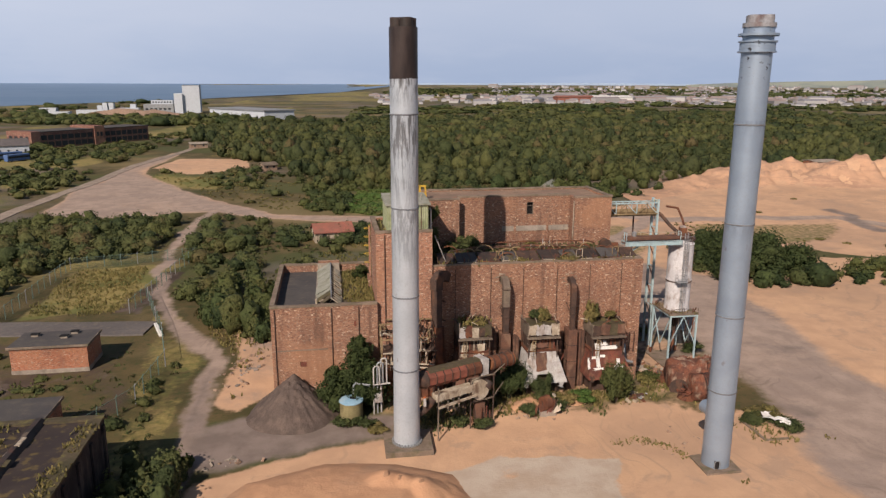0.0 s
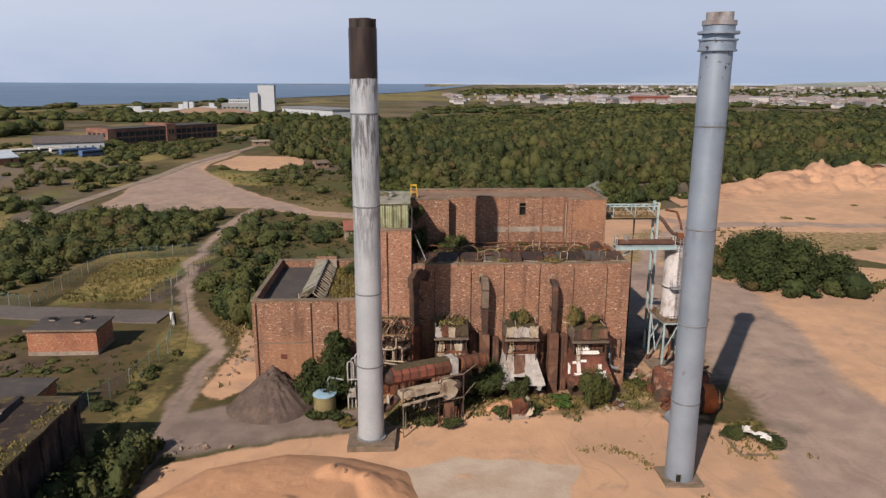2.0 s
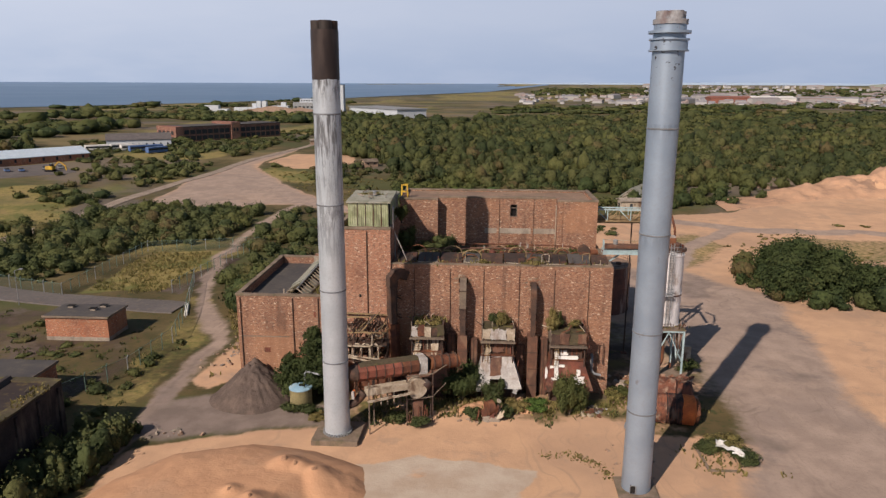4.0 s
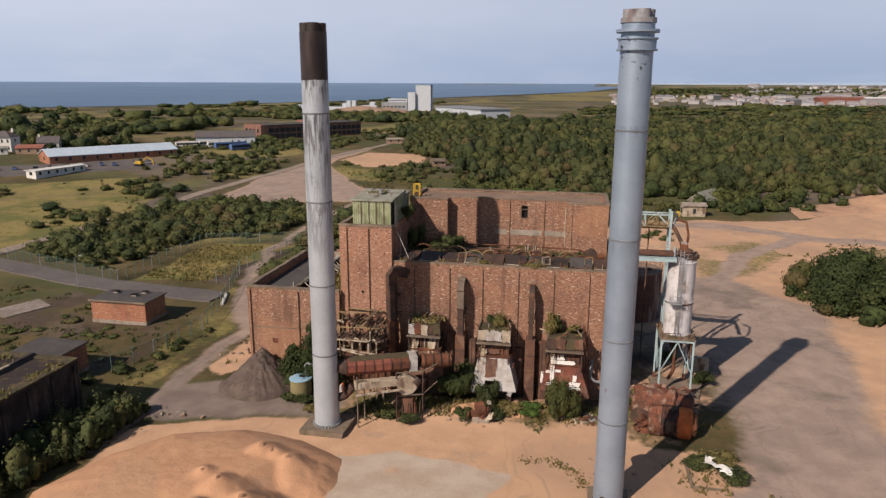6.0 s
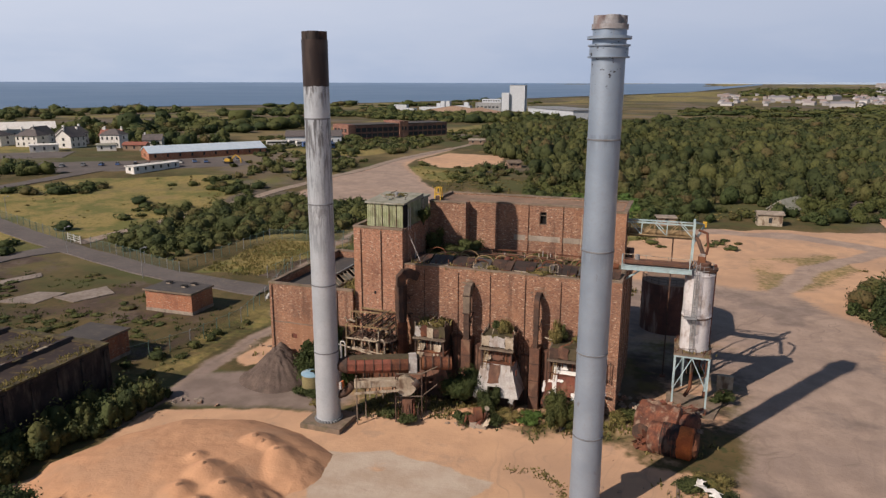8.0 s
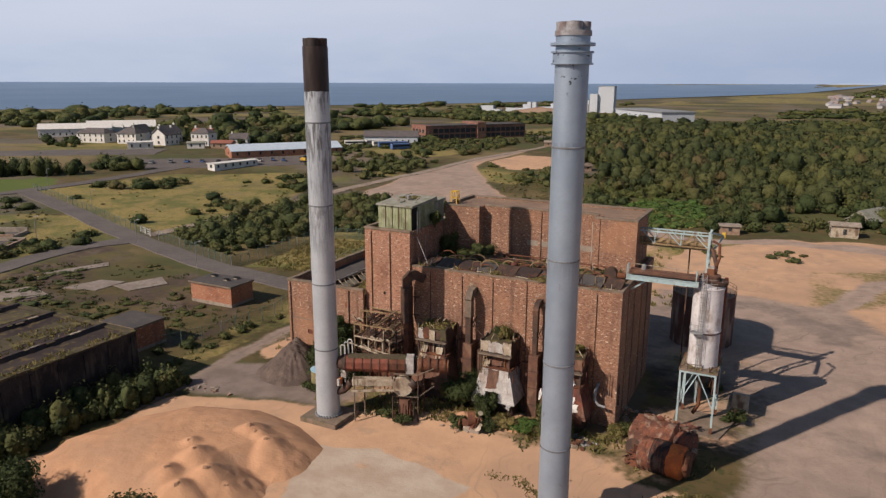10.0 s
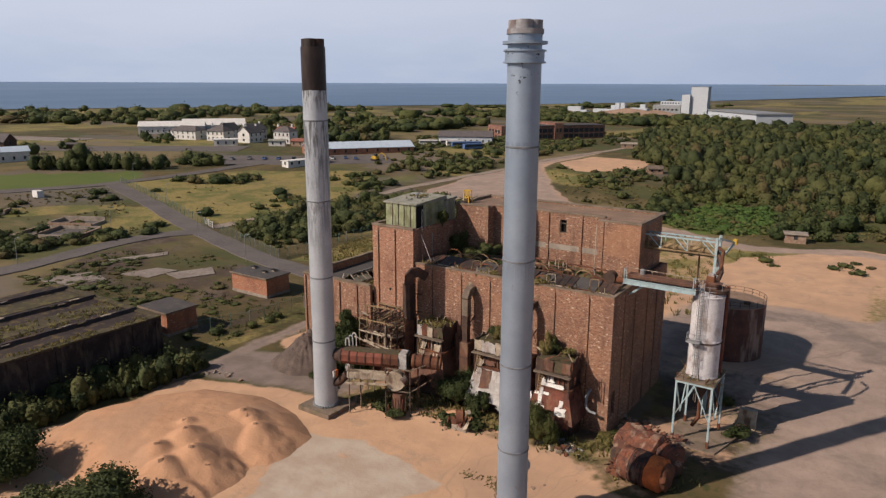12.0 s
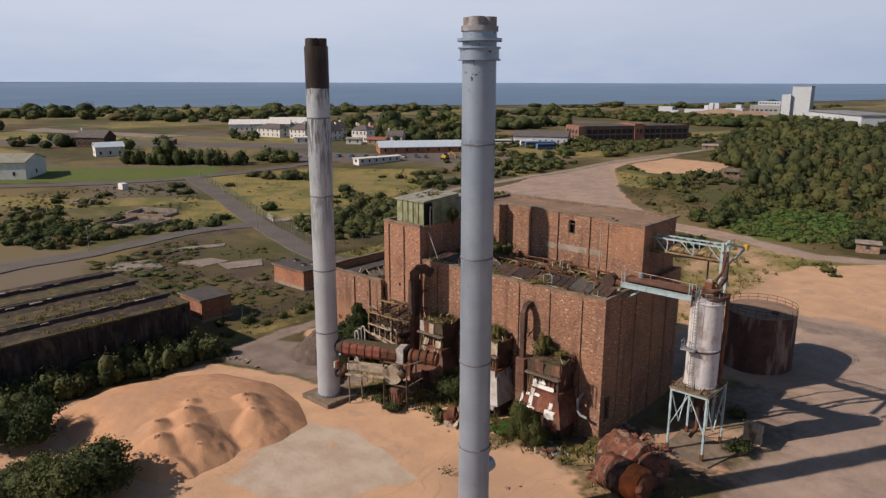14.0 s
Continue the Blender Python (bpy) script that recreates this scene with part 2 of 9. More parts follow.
def ground_material():
    n = Nodes("ground")
    zone = n.add("ShaderNodeAttribute", attribute_name="zones")
    sp = n.add("ShaderNodeSeparateColor")
    n.put(sp.inputs[0], zone.outputs["Color"])
    two = n.add("ShaderNodeAttribute", attribute_name="zones_two")
    sq = n.add("ShaderNodeSeparateColor")
    n.put(sq.inputs[0], two.outputs["Color"])
    big, mid, small = n.noise(0.035, 5), n.noise(0.3, 5), n.noise(2.2, 5, rough=0.65)
    far = n.noise(0.008, 4, stretch=(1, 1, 1))
    grass = n.mix(n.ramp(mid, 0.35, 0.65), (0.05, 0.046, 0.017), (0.086, 0.064, 0.028))
    grass = n.mix(n.ramp(big, 0.42, 0.62, 0, 0.75), grass, (0.135, 0.095, 0.042))
    tuft = n.noise(0.75, 5, rough=0.65)
    grass = n.mix(n.ramp(tuft, 0.52, 0.66, 0, 0.85), grass, (0.045, 0.055, 0.018))
    grass = n.mix(n.ramp(n.noise(0.11, 5), 0.53, 0.66, 0, 0.7), grass, (0.135, 0.1, 0.048))
    grass = n.mix(n.ramp(small, 0.5, 0.72, 0, 0.7), grass, (0.05, 0.058, 0.02))
    grass = n.mix(n.ramp(far, 0.5, 0.58, 0, 0.7), grass, (0.2, 0.155, 0.075))
    grass = n.mix(n.ramp(n.noise(0.02, 5, stretch=(0.5, 1.2, 1), rough=0.6), 0.5, 0.58, 0, 0.8), grass, (0.066, 0.075, 0.026))
    grass = n.mix(n.ramp(n.noise(0.012, 5), 0.53, 0.6, 0, 0.6), grass, (0.14, 0.118, 0.108))
    soil = n.mix(n.ramp(mid, 0.35, 0.65), (0.09, 0.061, 0.047), (0.058, 0.041, 0.032))
    soil = n.mix(n.ramp(small, 0.5, 0.75, 0, 0.5), soil, (0.075, 0.075, 0.035))
    soil = n.mix(n.ramp(n.noise(0.09, 6, rough=0.65), 0.52, 0.6, 0, 0.7), soil, (0.13, 0.1, 0.085))
    soil = n.mix(n.ramp(n.noise(0.14, 6, rough=0.65), 0.52, 0.6, 0, 0.85), soil, (0.07, 0.064, 0.022))
    soil = n.mix(n.ramp(n.noise(0.05, 5), 0.55, 0.62, 0, 0.8), soil, (0.15, 0.12, 0.04))
    straw = n.mix(n.ramp(small, 0.35, 0.7), (0.27, 0.21, 0.078), (0.2, 0.16, 0.056))
    straw = n.mix(n.ramp(tuft, 0.48, 0.66, 0, 0.7), straw, (0.11, 0.11, 0.032))
    patchy = n.noise(0.06, 6, rough=0.65)
    straw = n.mix(n.ramp(patchy, 0.46, 0.58, 0, 0.85), straw, (0.105, 0.115, 0.034))
    straw = n.mix(n.ramp(n.noise(0.025, 5, rough=0.6), 0.52, 0.6, 0, 0.7), straw, (0.16, 0.13, 0.062))
    straw = n.mix(n.ramp(n.noise(0.16, 5, rough=0.65), 0.55, 0.66, 0, 0.6), straw, (0.24, 0.175, 0.08))
    lush = n.mix(n.ramp(n.noise(0.12, 5), 0.4, 0.65), (0.1, 0.125, 0.03), (0.085, 0.12, 0.03))
    sand = n.mix(n.ramp(mid, 0.3, 0.7), (0.53, 0.335, 0.21), (0.45, 0.283, 0.18))
    sand = n.mix(n.ramp(big, 0.45, 0.62, 0, 0.6), sand, (0.36, 0.235, 0.16))
    sand = n.mix(n.ramp(small, 0.55, 0.8, 0, 0.35), sand, (0.31, 0.2, 0.135))
    sand = n.mix(n.ramp(n.noise(0.16, 6, rough=0.7), 0.54, 0.62, 0, 0.55), sand, (0.34, 0.235, 0.17))
    sand = n.mix(n.ramp(n.noise(0.05, 4), 0.55, 0.68, 0, 0.6), sand, (0.54, 0.34, 0.205))
    packed = n.mix(n.ramp(mid, 0.3, 0.7), (0.365, 0.278, 0.226), (0.28, 0.212, 0.174))
    packed = n.mix(n.ramp(n.noise(0.07, 5, rough=0.65), 0.48, 0.62, 0, 0.6), packed, (0.25, 0.193, 0.165))
    packed = n.mix(n.ramp(small, 0.5, 0.75, 0, 0.4), packed, (0.22, 0.155, 0.115))
    scuff = n.noise(0.5, 5, stretch=(1.0, 0.22, 1), rough=0.7)
    packed = n.mix(n.ramp(scuff, 0.52, 0.66, 0, 0.3), packed, (0.25, 0.185, 0.145))
    hub = n.add("ShaderNodeVectorMath", operation="DISTANCE")
    n.put(hub.inputs[0], n.pos)
    hub.inputs[1].default_value = (128, 74, 0)
    drift = n.noise(0.05, 3)
    rut = n.add("ShaderNodeCombineXYZ")
    n.put(rut.inputs[0], n.math("ADD", hub.outputs["Value"], n.math("MULTIPLY", drift, 26.0)))
    n.put(rut.inputs[1], n.math("MULTIPLY", drift, 6.0))
    tyre = n.math("MULTIPLY", n.ramp(n.noise(0.9, 3, vec=rut.outputs[0]), 0.55, 0.68, 0, 0.55), n.ramp(big, 0.42, 0.58, 0.25, 1))
    packed = n.mix(tyre, packed, (0.17, 0.13, 0.105))
    sand = n.mix(n.math("MULTIPLY", tyre, 0.9), sand, (0.3, 0.205, 0.145))

    def edge(m, width=0.16):
        j = n.math("ADD", m, n.math("MULTIPLY", n.math("SUBTRACT", n.noise(0.9, 5), 0.5), 0.55))
        return n.ramp(j, 0.5 - width, 0.5 + width)

    c = n.mix(edge(sq.outputs[1]), grass, soil)
    c = n.mix(edge(sp.outputs[2]), c, straw)
    c = n.mix(edge(two.outputs["Alpha"]), c, lush)
    c = n.mix(edge(sp.outputs[0]), c, sand)
    c = n.mix(edge(sp.outputs[1], 0.3), c, packed)
    pad = n.mix(n.ramp(mid, 0.3, 0.7), (0.46, 0.385, 0.315), (0.38, 0.295, 0.225))
    c = n.mix(edge(sq.outputs[0], 0.1), c, pad)
    c = n.mix(edge(sq.outputs[2], 0.3), c, n.mix(n.ramp(mid, 0.35, 0.65), (0.225, 0.178, 0.155), (0.165, 0.13, 0.112)))
    h = n.math("ADD", small, n.math("MULTIPLY", mid, 2.0))
    n.bump(h, 0.2, 0.2)
    return n.done(c, 0.95)


GROUND = ground_material()


def loose_sand():
    n = Nodes("orange_sand")
    mid, small = n.noise(0.5, 5), n.noise(4.0, 4)
    c = n.mix(n.ramp(mid, 0.3, 0.7), (0.5, 0.285, 0.165), (0.43, 0.24, 0.14))
    c = n.mix(n.ramp(n.noise(0.13, 5), 0.5, 0.65, 0, 0.5), c, (0.37, 0.235, 0.155))
    c = n.mix(n.ramp(small, 0.55, 0.8, 0, 0.3), c, (0.34, 0.2, 0.13))
    n.bump(n.math("ADD", small, n.math("MULTIPLY", mid, 3.0)), 0.3, 0.12)
    return n.done(c, 0.95)


SAND = loose_sand()


def bank_sand():
    n = Nodes("layered_sand")
    mid, small = n.noise(0.35, 5), n.noise(2.5, 5)
    c = n.mix(n.ramp(mid, 0.3, 0.7), (0.47, 0.285, 0.18), (0.38, 0.235, 0.155))
    c = n.mix(n.ramp(n.noise(0.16, 5, stretch=(0.3, 0.3, 4.0), rough=0.65), 0.5, 0.62, 0, 0.65), c, (0.3, 0.185, 0.13))
    c = n.mix(n.ramp(n.noise(0.09, 6, rough=0.7), 0.54, 0.62, 0, 0.6), c, (0.23, 0.155, 0.115))
    n.bump(n.math("ADD", small, n.math("MULTIPLY", mid, 3.0)), 0.5, 0.3)
    return n.done(c, 0.95)


BANK = bank_sand()


def sea_material():
    n = Nodes("sea")
    c = n.mix(n.ramp(n.noise(0.003, 4, stretch=(1, 1, 1)), 0.4, 0.6), (0.1, 0.17, 0.275), (0.12, 0.19, 0.295))
    n.bump(n.noise(0.05, 3), 0.1, 0.5)
    return n.done(c, 0.55)


SEA = sea_material()


def leaves(name, a, b, c2):
    n = Nodes(name)
    r = n.add("ShaderNodeNewGeometry").outputs["Random Per Island"]
    c = n.mix(r, a, b)
    tone = n.add("ShaderNodeAttribute", attribute_name="tone").outputs["Fac"]
    c = n.mix(n.ramp(tone, 0.25, 0.5, 0, 0.85), c, c2)
    c = n.mix(n.ramp(tone, 0.55, 0.75, 0, 0.7), c, (0.125, 0.125, 0.043))
    c = n.mix(n.ramp(tone, 0.82, 0.95, 0, 0.75), c, (0.125, 0.085, 0.04))
    c = n.mix(n.ramp(tone, 0.2, 0.05, 0, 0.75), c, (0.026, 0.042, 0.015))
    c = n.mix(n.ramp(n.noise(0.03, 4, stretch=(1, 1, 0.2)), 0.5, 0.62, 0, 0.6), c, (0.12, 0.125, 0.035))
    fine, lump = n.noise(2.6, 5, rough=0.7), n.noise(0.9, 4)
    # Dark flecks in the colour stand in for shaded gaps among the leaves.
    c = n.mix(n.ramp(fine, 0.45, 0.62, 0, 0.55), c, [v * 0.5 for v in a])
    c = n.mix(n.ramp(lump, 0.5, 0.68, 0, 0.45), c, [v * 1.25 for v in b])
    n.bump(n.math("ADD", fine, lump), 0.7, 0.35)
    n.b.inputs["Transmission Weight"].default_value = 0
    tr = n.add("ShaderNodeBsdfTranslucent")
    n.put(tr.inputs[0], c)
    mx = n.add("ShaderNodeMixShader")
    mx.inputs[0].default_value = 0.22
    n.put(mx.inputs[1], n.b.outputs[0]), n.put(mx.inputs[2], tr.outputs[0])
    n.put(n.t.nodes["Material Output"].inputs[0], mx.outputs[0])
    return n.done(c, 0.75)


LEAF = leaves("scrub_leaves", (0.045, 0.062, 0.022), (0.084, 0.104, 0.037), (0.096, 0.108, 0.038))
LEAF_WOOD = leaves("woodland_leaves", (0.03, 0.043, 0.015), (0.062, 0.077, 0.026), (0.07, 0.08, 0.028))
LEAF_BRIGHT = leaves("bright_leaves", (0.07, 0.13, 0.03), (0.11, 0.18, 0.04), (0.085, 0.15, 0.04))
LEAF_DARK = leaves("dark_leaves", (0.032, 0.05, 0.016), (0.065, 0.088, 0.028), (0.075, 0.09, 0.03))
LEAF_DRY = leaves("dry_grass_blades", (0.19, 0.155, 0.055), (0.3, 0.235, 0.095), (0.15, 0.14, 0.045))


def wire_mesh():
    n = Nodes("chain_link")
    tr = n.add("ShaderNodeBsdfTransparent")
    mx = n.add("ShaderNodeMixShader")
    mx.inputs[0].default_value = 0.9
    n.put(mx.inputs[1], n.b.outputs[0]), n.put(mx.inputs[2], tr.outputs[0])
    n.put(n.t.nodes["Material Output"].inputs[0], mx.outputs[0])
    return n.done(n.mix(n.noise(1.0), (0.1, 0.14, 0.12), (0.06, 0.09, 0.078)), 0.7)


LINK = wire_mesh()


# ---- mesh helpers ----
def part(name, bm, material, parent=None, label=""):
    me = bpy.data.meshes.new(name)
    bmesh.ops.recalc_face_normals(bm, faces=bm.faces[:])
    bm.to_mesh(me)
    bm.free()
    me.materials.append(material)
    ob = new(name, me)
    if parent:
        ob.parent = parent
        ob.matrix_parent_inverse = parent.matrix_basis.inverted()
    if label:
        ob["label"] = label
    return ob


def thing(name, label, category, at=(0, 0, 0), group="", kind=""):
    e = new(name)
    e.location = at
    e.empty_display_size = 0.5
    return tagged(e, label, category, group, kind)


def box(x0, x1, y0, y1, z0, z1, bm=None, bevel=0.0, rot=0.0):
    bm = bm or bmesh.new()
    m = Matrix.Translation(((x0 + x1) / 2, (y0 + y1) / 2, (z0 + z1) / 2)) @ Matrix.Rotation(rot, 4, "Z") @ Matrix.Diagonal((abs(x1 - x0), abs(y1 - y0), abs(z1 - z0), 1))
    vs = bmesh.ops.create_cube(bm, size=1, matrix=m)["verts"]
    if bevel:
        es = {e for v in vs for e in v.link_edges}
        bmesh.ops.bevel(bm, geom=list(es), offset=bevel, segments=1, affect="EDGES")
    return bm


def tube(pts, r, bm=None, n=8, cap=True, r2=None):
    """A pipe along a line of points."""
    bm = bm or bmesh.new()
    pts = [Vector(p) for p in pts]
    rings = []
    up = None
    for i, p in enumerate(pts):
        d = (pts[min(i + 1, len(pts) - 1)] - pts[max(i - 1, 0)]).normalized()
        if up is None:
            up = Vector((0, 0, 1)) if abs(d.z) < 0.9 else Vector((1, 0, 0))
        a = d.cross(up).normalized()
        up = a.cross(d).normalized()
        rr = r if r2 is None else r + (r2 - r) * i / (len(pts) - 1)
        rings.append([bm.verts.new(p + (a * math.cos(t) + up * math.sin(t)) * rr) for t in [2 * math.pi * k / n + math.pi / n for k in range(n)]])
    for a, b in zip(rings, rings[1:]):
        for k in range(n):
            bm.faces.new((a[k], a[(k + 1) % n], b[(k + 1) % n], b[k]))
    if cap:
        bm.faces.new(rings[0]), bm.faces.new(rings[-1])
    return bm


def beam(p, q, w, bm=None):
    return tube([p, q], w * 0.707, bm, 4)


def arc(c, r, a0, a1, axis="xz", n=8):
    out = []
    for i in range(n + 1):
        t = radians(a0 + (a1 - a0) * i / n)
        u, v = r * math.cos(t), r * math.sin(t)
        out.append((c[0] + u, c[1], c[2] + v) if axis == "xz" else (c[0], c[1] + u, c[2] + v) if axis == "yz" else (c[0] + u, c[1] + v, c[2]))
    return out


def lathe(profile, at, n=40, bm=None):
    bm = bm or bmesh.new()
    rings = [[bm.verts.new((at[0] + r * math.cos(2 * math.pi * k / n), at[1] + r * math.sin(2 * math.pi * k / n), at[2] + z)) for k in range(n)] for r, z in profile]
    for a, b in zip(rings, rings[1:]):
        for k in range(n):
            bm.faces.new((a[k], a[(k + 1) % n], b[(k + 1) % n], b[k]))
    bm.faces.new(rings[0]), bm.faces.new(rings[-1])
    return bm


def smooth(ob, angle=40):
    ob.data.shade_smooth()
    ob.data.set_sharp_from_angle(angle=radians(angle))
    return ob


def prism(poly, z0, z1, bm=None):
    """An upright block over a plan outline; z1 may be a function of x and y."""
    bm = bm or bmesh.new()
    low = [bm.verts.new((x, y, z0)) for x, y in poly]
    top = [bm.verts.new((x, y, z1(x, y) if callable(z1) else z1)) for x, y in poly]
    bm.faces.new(low), bm.faces.new(top)
    for i in range(len(poly)):
        j = (i + 1) % len(poly)
        bm.faces.new((low[i], low[j], top[j], top[i]))
    return bm


def loft(lower, upper, bm=None):
    """A closed solid between two outlines with the same number of corners."""
    bm = bm or bmesh.new()
    a, b = [bm.verts.new(p) for p in lower], [bm.verts.new(p) for p in upper]
    bm.faces.new(a), bm.faces.new(b)
    for i in range(len(a)):
        j = (i + 1) % len(a)
        bm.faces.new((a[i], a[j], b[j], b[i]))
    return bm


def rect(x0, x1, y0, y1, z):
    return [(x0, y0, z), (x1, y0, z), (x1, y1, z), (x0, y1, z)]


def arrays_mesh(name, verts, faces, material, smooth_faces=False):
    """One mesh from numpy arrays; faces all have the same number of corners."""
    me = bpy.data.meshes.new(name)
    k = faces.shape[1]
    me.vertices.add(len(verts))
    me.vertices.foreach_set("co", np.ascontiguousarray(verts, dtype=np.float32).ravel())
    me.loops.add(faces.size)
    me.loops.foreach_set("vertex_index", np.ascontiguousarray(faces, dtype=np.int32).ravel())
    me.polygons.add(len(faces))
    me.polygons.foreach_set("loop_start", np.arange(0, faces.size, k, dtype=np.int32))
    if smooth_faces:
        me.polygons.foreach_set("use_smooth", np.ones(len(faces), dtype=bool))
    me.update(calc_edges=True)
    me.materials.append(material)
    return me


def lattice(ix, iy, seed):
    h = (ix.astype(np.int64) * 374761393 + iy.astype(np.int64) * 668265263 + seed * 1442695041) & 0x7FFFFFFF
    h = ((h ^ (h >> 13)) * 1274126177) & 0x7FFFFFFF
    return ((h ^ (h >> 16)) & 0xFFFF) / 65535.0


def vnoise(x, y, size, seed=0, octaves=3):
    """Smooth noise from -1 to 1."""
    total, amp, norm = 0.0, 1.0, 0.0
    for o in range(octaves):
        u, v = x / size * 2 ** o, y / size * 2 ** o
        iu, iv = np.floor(u), np.floor(v)
        fu, fv = u - iu, v - iv
        fu, fv = fu * fu * (3 - 2 * fu), fv * fv * (3 - 2 * fv)
        a, b = lattice(iu, iv, seed + o), lattice(iu + 1, iv, seed + o)
        c, d = lattice(iu, iv + 1, seed + o), lattice(iu + 1, iv + 1, seed + o)
        total = total + amp * ((a * (1 - fu) + b * fu) * (1 - fv) + (c * (1 - fu) + d * fu) * fv)
        norm += amp
        amp *= 0.5
    return total / norm * 2 - 1


def step(a, b, v):
    t = np.clip((v - a) / (b - a), 0, 1)
    return t * t * (3 - 2 * t)


def inside(poly, x, y):
    """Signed distance to a polygon, positive inside."""
    best, ins = np.full(np.shape(x), 1e9), np.zeros(np.shape(x), bool)
    for (ax, ay), (bx, by) in zip(poly, poly[1:] + poly[:1]):
        ex, ey = bx - ax, by - ay
        t = np.clip(((x - ax) * ex + (y - ay) * ey) / (ex * ex + ey * ey + 1e-9), 0, 1)
        best = np.minimum(best, np.hypot(x - ax - t * ex, y - ay - t * ey))
        cross = ((ay > y) != (by > y)) & (x < (bx - ax) * (y - ay) / (by - ay + 1e-12) + ax)
        ins ^= cross
    return np.where(ins, best, -best)


def along(line, x, y):
    """Distance to a line of points."""
    best = np.full(np.shape(x), 1e9)
    for (ax, ay), (bx, by) in zip(line, line[1:]):
        ex, ey = bx - ax, by - ay
        t = np.clip(((x - ax) * ex + (y - ay) * ey) / (ex * ex + ey * ey + 1e-9), 0, 1)
        best = np.minimum(best, np.hypot(x - ax - t * ex, y - ay - t * ey))
    return best


# ---- the land ----
QUARRY = [(40, 150), (62, 206), (100, 214), (118, 224), (140, 234), (168, 240), (200, 240), (262, 222), (330, 160), (300, 40), (120, 40), (70, 90)]
SAND_HILLS = [(166, 256, 12, 10, 6.0), (150, 254, 10, 8, 4.5), (182, 254, 11, 9, 4.5), (201, 243, 16, 10, 8.0), (228, 240, 20, 14, 8.0), (136, 246, 9, 7, 2.5)]


def land(x, y):
    d = np.hypot(x - 20, y - 60)
    z = 5.0 * step(130, 330, d)
    q = step(-6, 1, inside(QUARRY, x + 5 * vnoise(x, y, 14, 13), y + 5 * vnoise(x, y, 14, 14)))
    z = z * (1 - q) + np.minimum(z, 1.4) * q
    z = z + 0.5 * vnoise(x, y, 40, 3) * step(60, 140, d) + 0.12 * vnoise(x, y, 6, 5)
    flat = np.maximum(0, 1 - np.maximum(np.abs(x - 16) - 30, np.abs(y - 88) - 18).clip(0) / 12)
    z = z * (1 - flat)
    z = z + 0.45 * step(8, 0, np.abs(y - 79)) * step(28, 18, np.abs(x - 25))
    for cx, cy, rx, ry, h in SAND_HILLS:
        r2 = ((x - cx) / rx) ** 2 + ((y - cy) / ry) ** 2
        z = z + h * np.exp(-r2 * 1.1) * (0.8 + 0.7 * vnoise(x, y, 6, 11))
    z = z + 0.6 * np.abs(vnoise(x, y, 5, 15)) * step(-12, -3, inside(QUARRY, x, y)) * step(6, 0, inside(QUARRY, x, y))
    far = step(2300, 5200, d)
    return z + far * 34


def height(x, y):
    return float(land(np.array([float(x)]), np.array([float(y)]))[0])


def spaced(lo, near_lo, near_hi, hi, fine, growth=1.09):
    mid = list(np.arange(near_lo, near_hi, fine))
    up, s, v = [], fine, mid[-1]
    while v < hi:
        s *= growth
        v += s
        up.append(min(v, hi))
    down, s, v = [], fine, mid[0]
    while v > lo:
        s *= growth
        v -= s
        down.append(max(v, lo))
    return np.array(down[::-1] + mid + up)


APRON = [(-26, -60), (-17, 40), (-15, 55), (-14, 66), (-5, 70), (2, 71), (10, 74.5), (20, 76.5), (30, 75), (38, 77), (44, 75), (56, 72), (66, 50), (110, 20), (110, -60)]
EAST_SAND = [(58, 96), (58, 128), (72, 150), (100, 150), (130, 140), (230, 140), (260, 60), (150, 10), (84, 40), (70, 68)]
BACK_SAND = [(30, 146), (34, 186), (56, 208), (98, 214), (118, 230), (140, 244), (168, 252), (230, 250), (290, 200), (240, 138), (128, 142), (104, 160), (90, 150), (74, 125), (62, 118), (44, 128), (42, 140)]
WEST_SAND = [(-84, 214), (-89, 262), (-86, 310), (-78, 372), (-72, 366), (-76, 312), (-74, 297), (-50, 257), (-30, 231), (-16, 216), (14, 208), (13, 198), (-4, 203), (-18, 210), (-37, 222), (-62, 215), (-80, 214)]
WEST_SAND_2 = [(-74, 311), (-70, 346), (-60, 350), (-40, 345), (-34, 312), (-50, 298), (-60, 298)]
YARD = [(54, 88), (54, 70), (48, 57), (52, 40), (80, 30), (78, 52), (74, 66), (71, 84), (76, 104), (80, 130), (66, 148), (52, 150), (34, 148), (30, 112), (41, 103)]
TRACK = [(-16, 62), (-16, 76), (-17, 88), (-18, 99), (-24, 112), (-30, 128), (-35, 144), (-38, 169), (-39, 188), (-37, 221)]
BACK_ROAD = [(14, 206), (34, 197), (57, 205), (80, 203), (98, 191), (125, 190), (150, 185), (160, 160)]
BACK_ROAD_2 = [(57, 130), (66, 150), (75, 170), (92, 190)]
GREY_YARD = [(-17.5, 71), (-14.5, 79), (-10, 80.5), (-4, 77.5), (7, 77.5), (6, 73), (0, 71), (-6, 70.5), (-12, 68)]
RUBBLE_GROUND = [(-14.5, 84), (-15, 104), (-19, 114), (-11, 117), (-7.8, 108), (-7.8, 86), (-11, 82.5)]
PADDOCK = [(-54, 123), (-55, 155), (-33, 160), (-35, 126)]
STRAW_FIELD = [(-190, 162), (-175, 215), (-134, 244), (-105, 222), (-94, 148), (-100, 140)]
STRIP = [(-205, 88), (-172, 114), (-152, 139), (-140, 140), (-160, 104), (-192, 78)]
LAWN = [(-300, 80), (-243, 138), (-206, 186), (-190, 172), (-196, 150), (-214, 118), (-250, 60)]
